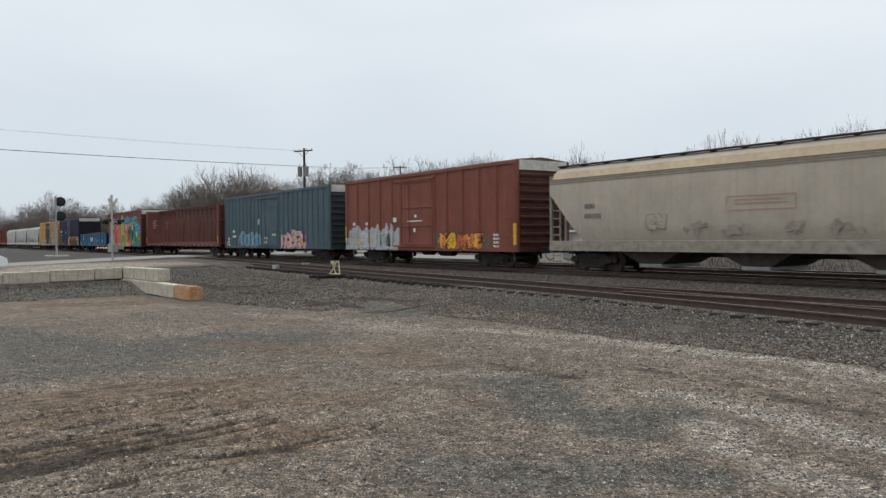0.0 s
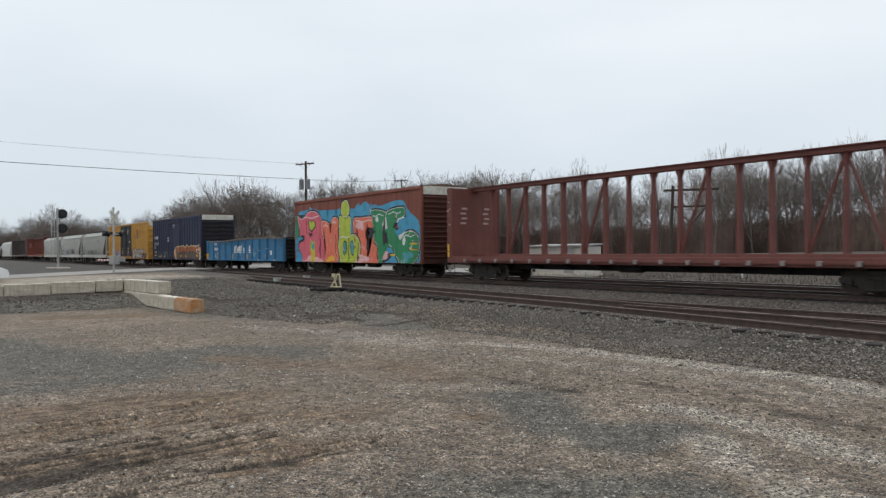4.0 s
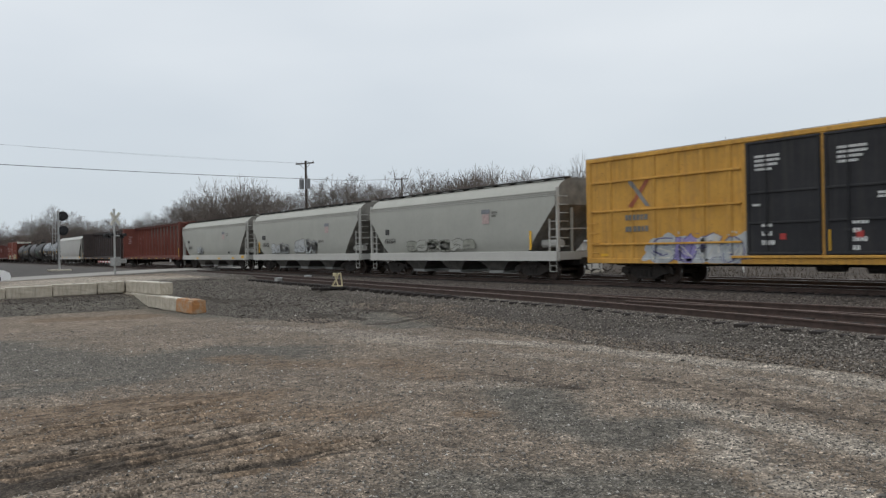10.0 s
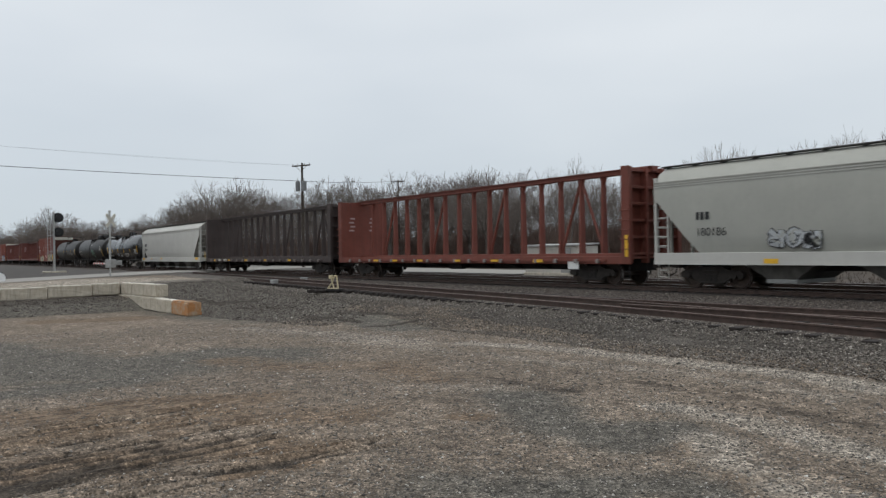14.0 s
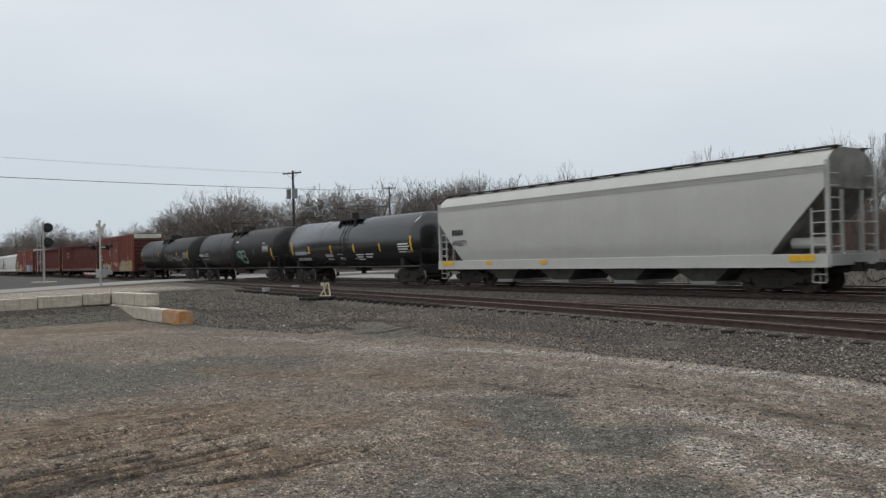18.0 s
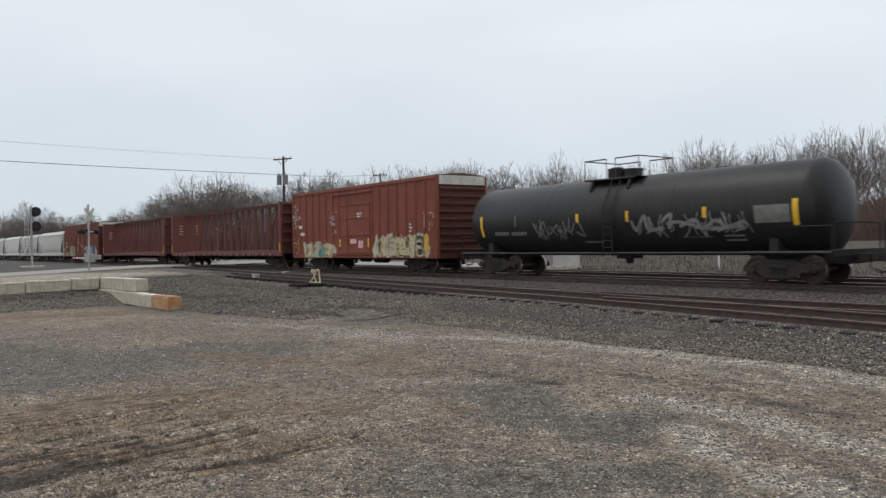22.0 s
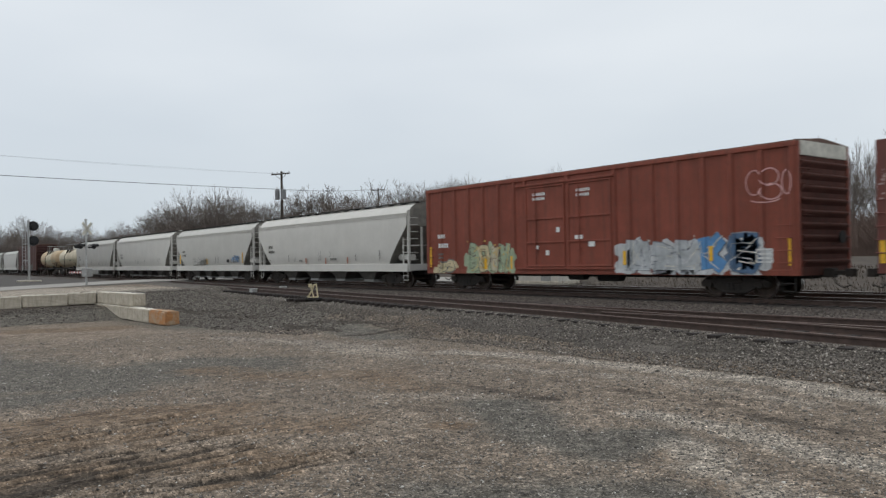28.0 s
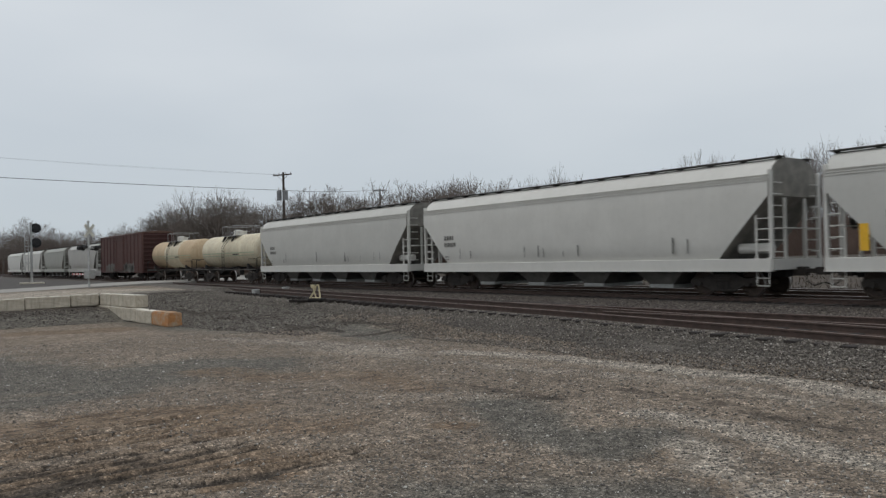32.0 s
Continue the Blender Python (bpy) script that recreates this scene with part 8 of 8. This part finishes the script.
car, h, cz, r = tankcar(15, -94.10, -78.00, "tank_dull", "dull black tank car with a green scrawl")
MARK_SHIFT[car.name] = 0.60
tank_marks(car, "stencil", [(-8.1 + 0.22 * k, -7.96 + 0.22 * k, 1.98, 2.18) for k in range(4)], "white", cz, r)
tank_numerals(car, "252542", -7.05, 1.97, 0.24, "white", cz, r, "white stencilled number")
tank_marks(car, "stencil", [(-7.4, -6.02, 1.74, 1.8)], "g_silver", cz, r)
tank_marks(car, "placard", [(5.13, 6.21, 2.12, 2.59)], "g_smoke", cz, r, "grey placard")
tank_marks(car, "stencil", [(5.2, 5.64, 2.7, 2.74), (0.04, 0.47, 2.92, 3.0), (5.2, 6.1, 2.3, 2.34), (5.2, 6.0, 2.42, 2.46)], "white", cz, r)
tank_marks(car, "dull_stripe", [(3.5, 3.62, 2.0, 2.37), (-2.47, -2.35, 2.06, 2.42)], "g_smoke", cz, r)
tank_marks(car, "reflector", [(6.57, 6.74, 1.5, 2.35)], "yellow", cz, r)
loops = [[(0.58, 1.77), (0.34, 1.95), (0.59, 2.19), (1.05, 2.22), (1.26, 2.02), (1.04, 1.77), (0.64, 1.81)], [(1.05, 2.14), (1.22, 1.6), (1.4, 1.39)], [(1.19, 2.1), (1.59, 2.26), (1.9, 2.12), (1.76, 1.9), (1.44, 1.86)], [(1.44, 1.86), (1.97, 1.79), (1.93, 1.53), (1.43, 1.37), (1.04, 1.49), (0.77, 1.69)], [(0.77, 2.03), (0.89, 1.54)]]
tank_scrawl(car, loops, 0.13, "g_scrawl", cz, r, "pale green looped scrawl")
car, h, cz, r = tankcar(16, -112.55, -96.15, "tank_dull", "dull black tank car with grey scrawls")
MARK_SHIFT[car.name] = 1.05
tags = [[(-4.81, 2.21), (-4.59, 1.81), (-4.21, 2.25), (-4.04, 1.73), (-3.49, 2.1)], [(-3.14, 2.15), (-2.8, 1.79), (-2.52, 2.13)], [(-2.28, 2.19), (-2.1, 1.65), (-2.49, 1.81)], [(-5.89, 2.58), (-5.9, 2.11)], [(-2.22, 1.41), (-1.3, 1.4)]]
tank_scrawl(car, tags, 0.07, "g_smoke", cz, r, "grey sprayed scrawl")
tags = [[(0.27, 2.13), (0.45, 1.78), (0.85, 2.3), (0.93, 1.82), (1.26, 1.81)], [(1.05, 2.22), (1.18, 1.84), (1.61, 1.83)], [(1.57, 2.05), (1.99, 2.31), (1.85, 1.83)], [(1.79, 1.99), (2.25, 2.03), (2.81, 1.91)], [(2.31, 1.87), (2.88, 2.08), (3.24, 1.82), (3.72, 2.05), (4.06, 1.82), (4.72, 1.98)], [(2.87, 1.85), (3.6, 1.77), (4.63, 1.84)]]
tank_scrawl(car, tags, 0.12, "g_haze", cz, r, "grey sprayed scrawl")
r_ = random.Random(163)
tags = []
for x0, x1, n in ((-4.8, -2.3, 14), (0.2, 4.8, 24)):
    for k in range(n):
        x = r_.uniform(x0, x1)
        tags.append([(x, r_.uniform(1.9, 2.35)), (x + r_.uniform(-0.15, 0.15), r_.uniform(1.75, 1.95)), (x + r_.uniform(-0.3, 0.3), r_.uniform(1.5, 1.75))])
tank_scrawl(car, tags, 0.045, "g_haze", cz, r, "thin grey drips and strokes")
for q in [(-8.2, -8.05, 1.7, 2.6), (-2.42, -2.28, 2.15, 2.49), (0.03, 0.15, 2.11, 2.5), (3.22, 3.37, 2.13, 2.48), (6.3, 6.48, 1.8, 2.59)]:
    tank_marks(car, "reflector", [q], "yellow", cz, r)
tank_marks(car, "placard", [(5.06, 6.21, 1.9, 2.44)], "g_smoke", cz, r, "grey placard")
tank_marks(car, "stencil", [(-7.31, -6.4, 1.75, 1.9), (-6.24, -5.3, 1.73, 1.88), (3.88, 4.62, 1.5, 1.56), (3.88, 4.62, 1.36, 1.42), (2.3, 3.47, 1.5, 1.52)], "g_smoke", cz, r)

car, prof, h = boxcar(17, -130.28, -114.68, "box_red2", "red boxcar with cream graffiti along its foot", [(-1.75, 1.75)], ribs=18, door_top=0.95)
piece(car, -5.9, -2.7, 0.72, 1.62, 4, ["g_bone", "g_umber", "g_cream", "g_bone", "g_teal", "g_cream", "g_ochre"], prof, 171, "cream graffiti with teal ends", True, 0.035)
for k, (x0, x1, z0, z1, n) in enumerate(((-7.7, -7.1, 2.3, 4.1, 46), (-7.1, -6.6, 3.0, 3.7, 16), (-3.0, -2.0, 2.0, 3.6, 30), (-1.7, 1.7, 1.2, 2.6, 26), (-7.7, -7.2, 1.0, 2.0, 12))):
    chips(car, x0, x1, z0, z1, n, 0.16, "chip_pale", prof, 80 + k)
piece(car, 2.35, 6.8, 0.78, 1.95, 5, ["g_bone", "g_umber", "g_cream", "g_bone", "g_cream", "g_ochre"], prof, 172, "cream graffiti with dark rims", True, 0.035)
strip_marks(car, prof, [(-7.02, -6.86, 1.09, 1.99), (6.84, 7.0, 1.04, 1.95)])
strip_marks(car, (lambda x: NEAR - 0.085, []), [(-1.65, -1.48, 1.36, 1.82), (1.5, 1.66, 1.36, 1.82)])
bars(car, 0.4, 3.15, (6, 5), 0.1, "white", (lambda x: NEAR - 0.085, []), 1.7, seed=34)
bars(car, -6.8, 2.55, (2,), 0.2, "white", prof, seed=35)
bars(car, -6.7, 2.1, (3,), 0.2, "white", prof, seed=36)
bars(car, 5.4, 2.4, (2, 3, 3), 0.09, "white", prof, 1.8, seed=37)
piece(car, 6.3, 7.5, 1.9, 3.2, 2, ["g_palepink", "box_red2", "box_red2", "g_palepink"], prof, 173, "faint pale scrawl", False, 0.03)
rects(car, "stencil", [(-0.4, 0.3, 1.55, 1.8), (0.5, 1.0, 1.3, 1.7)], "g_palepink", (lambda x: NEAR - 0.085, []))

car, h = centerbeam(18, -155.0, -132.15, "cb_brown", "empty brown-red centre-beam flatcar")
strip_marks(car, (lambda x: -1.506, []), [(h - 0.28, h - 0.12, 1.1, 1.75), (-h + 0.12, -h + 0.28, 1.1, 1.75)])
chips(car, -h + 0.06, -h + 0.44, 2.2, 4.2, 10, 0.1, "chip_pale", (lambda x: -1.506, []), 108)
car, h = centerbeam(19, -179.9, -157.1, "cb_brown", "empty brown-red centre-beam flatcar")
strip_marks(car, (lambda x: -1.506, []), [(h - 0.28, h - 0.12, 1.1, 1.75), (-h + 0.12, -h + 0.28, 1.1, 1.75)])
chips(car, -h + 0.06, -h + 0.44, 2.2, 4.2, 10, 0.1, "chip_pale", (lambda x: -1.506, []), 109)
car, prof, h = boxcar(20, -200.67, -182.02, "box_red2", "long red boxcar with blue and cream graffiti", [(-2.33, -0.02), (0.06, 2.33)], ribs=18)
piece(car, -6.1, -3.3, 0.7, 2.1, 4, ["g_mint", "g_umber", "g_mint", "g_cream", "g_bone", "g_ochre"], prof, 201, "green and cream graffiti", True, 0.035)
piece(car, 2.9, 8.0, 0.7, 2.02, 5, ["g_pale", "g_steel", "g_silver", "g_silver", "g_silver", "g_blue", "g_steelblue", "end_white"], prof, 202, "silver and blue block graffiti", True, 0.04, 4.0, None, 0.44)
piece(car, -8.4, -7.2, 0.8, 1.3, 2, ["g_cream", "g_smoke", "g_cream", "g_cream"], prof, 203, "small cream graffiti", True)
strip_marks(car, prof, [(-9.08, -8.95, 1.04, 2.0), (9.0, 9.12, 1.05, 1.89), (-3.3, -3.15, 0.95, 1.5), (2.75, 2.9, 1.1, 1.6), (6.3, 6.45, 1.2, 1.7), (-5.0, -4.85, 0.95, 1.4)])
bars(car, -8.45, 2.4, (4,), 0.18, "white", prof, seed=38)
bars(car, -8.4, 1.95, (5,), 0.2, "white", prof, seed=39)
bars(car, -8.4, 1.6, (5, 5), 0.09, "g_smoke", prof, 1.8, seed=40)
for xx in (-1.8, 0.6):
    bars(car, xx, 3.92, (8, 7), 0.11, "white", (lambda x: NEAR - 0.085, []), 1.7, seed=int(60 + xx * 5))
rects(car, "stencil", [(-1.7, -1.5, 1.75, 1.9), (-1.1, -0.9, 1.5, 1.7), (-0.5, -0.3, 2.4, 2.6), (1.2, 1.5, 1.8, 2.0), (0.5, 0.9, 2.1, 2.25)], "white", (lambda x: NEAR - 0.085, []))
outs = []
for cx, cz, rx, rz, a0, a1 in ((7.95, 3.6, 0.28, 0.38, 40, 330), (8.45, 3.75, 0.3, 0.26, -160, 140), (8.5, 3.3, 0.34, 0.24, 150, 470), (9.0, 3.55, 0.16, 0.36, 90, 420), (8.3, 3.1, 0.5, 0.12, 200, 340)):
    line = [(cx + rx * math.cos(math.radians(a0 + (a1 - a0) * k / 16)), cz + rz * math.sin(math.radians(a0 + (a1 - a0) * k / 16))) for k in range(17)]
    outs += [(o, 0, 11) for o in stroke(line, 0.035)]
part("graffiti", flat_shape(outs, prof, ["g_palepink"]), ["g_palepink"], car, "thin pale looped scrawl")
rects(car, "stencil_box", [(7.96, 8.51, 1.14, 1.18), (7.96, 8.51, 1.53, 1.57), (7.96, 8.0, 1.18, 1.53), (8.47, 8.51, 1.18, 1.53), (8.05, 8.42, 1.25, 1.31), (8.05, 8.42, 1.38, 1.44)], "white", prof)

for idx, s0, s1, mat, label, bays, zt in ((21, -220.7, -202.4, "hop_white", "off-white covered hopper car", 4, 4.2), (22, -238.2, -221.75, "hop_mist", "pale grey covered hopper car with a yellow mark", 4, 4.15),
                                          (23, -258.0, -239.8, "hop_white", "off-white covered hopper car", 4, 4.2), (24, -277.6, -259.4, "hop_mist", "pale grey covered hopper car", 4, 4.2)):
    car, prof, h = hopper(idx, s0, s1, mat, label, bays, z_top=zt, sill_mat="hop_white")
    bars(car, -h + 1.75, 2.3, (4,), 0.2, "g_smoke", prof, seed=idx)
    bars(car, -h + 1.75, 2.0, (6,), 0.18, "g_smoke", prof, seed=idx + 40)
    bars(car, -h + 1.8, 1.5, (7, 8), 0.05, "g_smoke", prof, 2.6, seed=idx + 50)
    rr_ = random.Random(idx)
    for k in range(9):
        x = rr_.uniform(-h + 2.6, h - 2.6)
        rects(car, "dirt_streak", [(x, x + rr_.uniform(0.03, 0.09), 1.42, 1.42 + rr_.uniform(0.15, 0.6))], "g_smoke", prof)
    if idx == 22:
        strip_marks(car, prof, [(-7.2, -6.95, 1.4, 2.15), (-0.72, -0.58, 1.35, 1.75), (6.4, 6.55, 1.4, 2.15)])
        piece(car, -4.0, -0.8, 1.25, 1.78, 4, ["hop_mist", "g_smoke", "hop_mist", "hop_mist"], prof, 221, "grey outline graffiti", False, 0.03)
        piece(car, 4.4, 5.8, 1.5, 1.9, 4, ["hop_mist", "g_blue", "hop_mist", "g_blue"], prof, 222, "small blue tag", False, 0.025)
        rects(car, "stencil_box", [(3.47, 3.95, 1.46, 1.67)], "black", prof)
    if idx == 21:
        rects(car, "rust_mark", [(x, x + 0.12, 1.26, 1.62) for x in (-2.0, 0.55, 3.1)], "g_rust", prof, "short rusty streak")
        rects(car, "stencil", [(-2.9, -2.45, 1.42, 1.52), (1.2, 1.9, 1.46, 1.58)], "g_smoke", prof)

for idx, s0, s1, mat, label in ((25, -290.5, -278.8, "tank_cream", "stained cream tank car with a white dome"), (26, -304.3, -292.3, "tank_tan", "tan and cream tank car with a white dome")):
    car, h, cz, r = tankcar(idx, s0, s1, mat, label, marks="cream", r=1.24, cz=2.42, band=(-1.7, 2.2, "tank_cream") if idx == 26 else None)
    tank_marks(car, "stripe", [(-h + 0.6, h - 0.6, 2.22, 2.27), (-h + 0.6, h - 0.6, 2.02, 2.06)], "g_mint", cz, r)
    tank_marks(car, "stencil", [(1.2, 2.4, 2.1, 2.18)], "black", cz, r)
car, prof, h = boxcar(27, -322.6, -306.0, "box_maroon", "dull maroon boxcar with a grey smear", [(-2.0, 1.4)], white_end=False)
piece(car, -5.5, 5.0, 0.75, 1.7, 6, ["g_smoke", "box_maroon", "g_smoke", "g_smoke"], prof, 271, "grey smeared graffiti", True, 0.05)
hopper(28, -341.0, -325.0, "hop_mist", "grey covered hopper car", 3)
hopper(29, -358.4, -343.7, "hop_grey", "grey covered hopper car", 3)
hopper(30, -378.0, -361.3, "hop_white", "off-white covered hopper car", 3)
hopper(31, -396.0, -380.0, "hop_white", "off-white covered hopper car", 3)


def train_at(t):
    """How far the train's mark has come at t seconds."""
    u = (t - 16.0) / 16.0
    return 234.667 * u * (0.959848 + 0.012763 * u - 0.002145 * u * u - 0.003156 * u ** 3)


def motions():
    for car, s in CARS:
        walk(car, [(t, pose(s + train_at(t), MAIN_Y, 0)) for t in [2.0 * k for k in range(17)]])
    for idx, w, at, x in WHEELS:
        s = CARS[idx][1] + x
        rows = []
        for k in range(0, 961):
            t = k / 30.0
            if k in (0, 960) or -46.0 < s + train_at(t) < -6.0:
                rows.append((t, s + train_at(t)))
        near = [r for r in rows if -46.0 < r[1] < -6.0]
        if len(near) < 3:
            continue
        a0, a1 = near[0][1], near[-1][1]
        walk(w, [(t, pose(*at) @ Matrix.Rotation((min(max(p, a0), a1) - a0) / R_WHEEL, 4, "Y")) for t, p in rows])


motions()
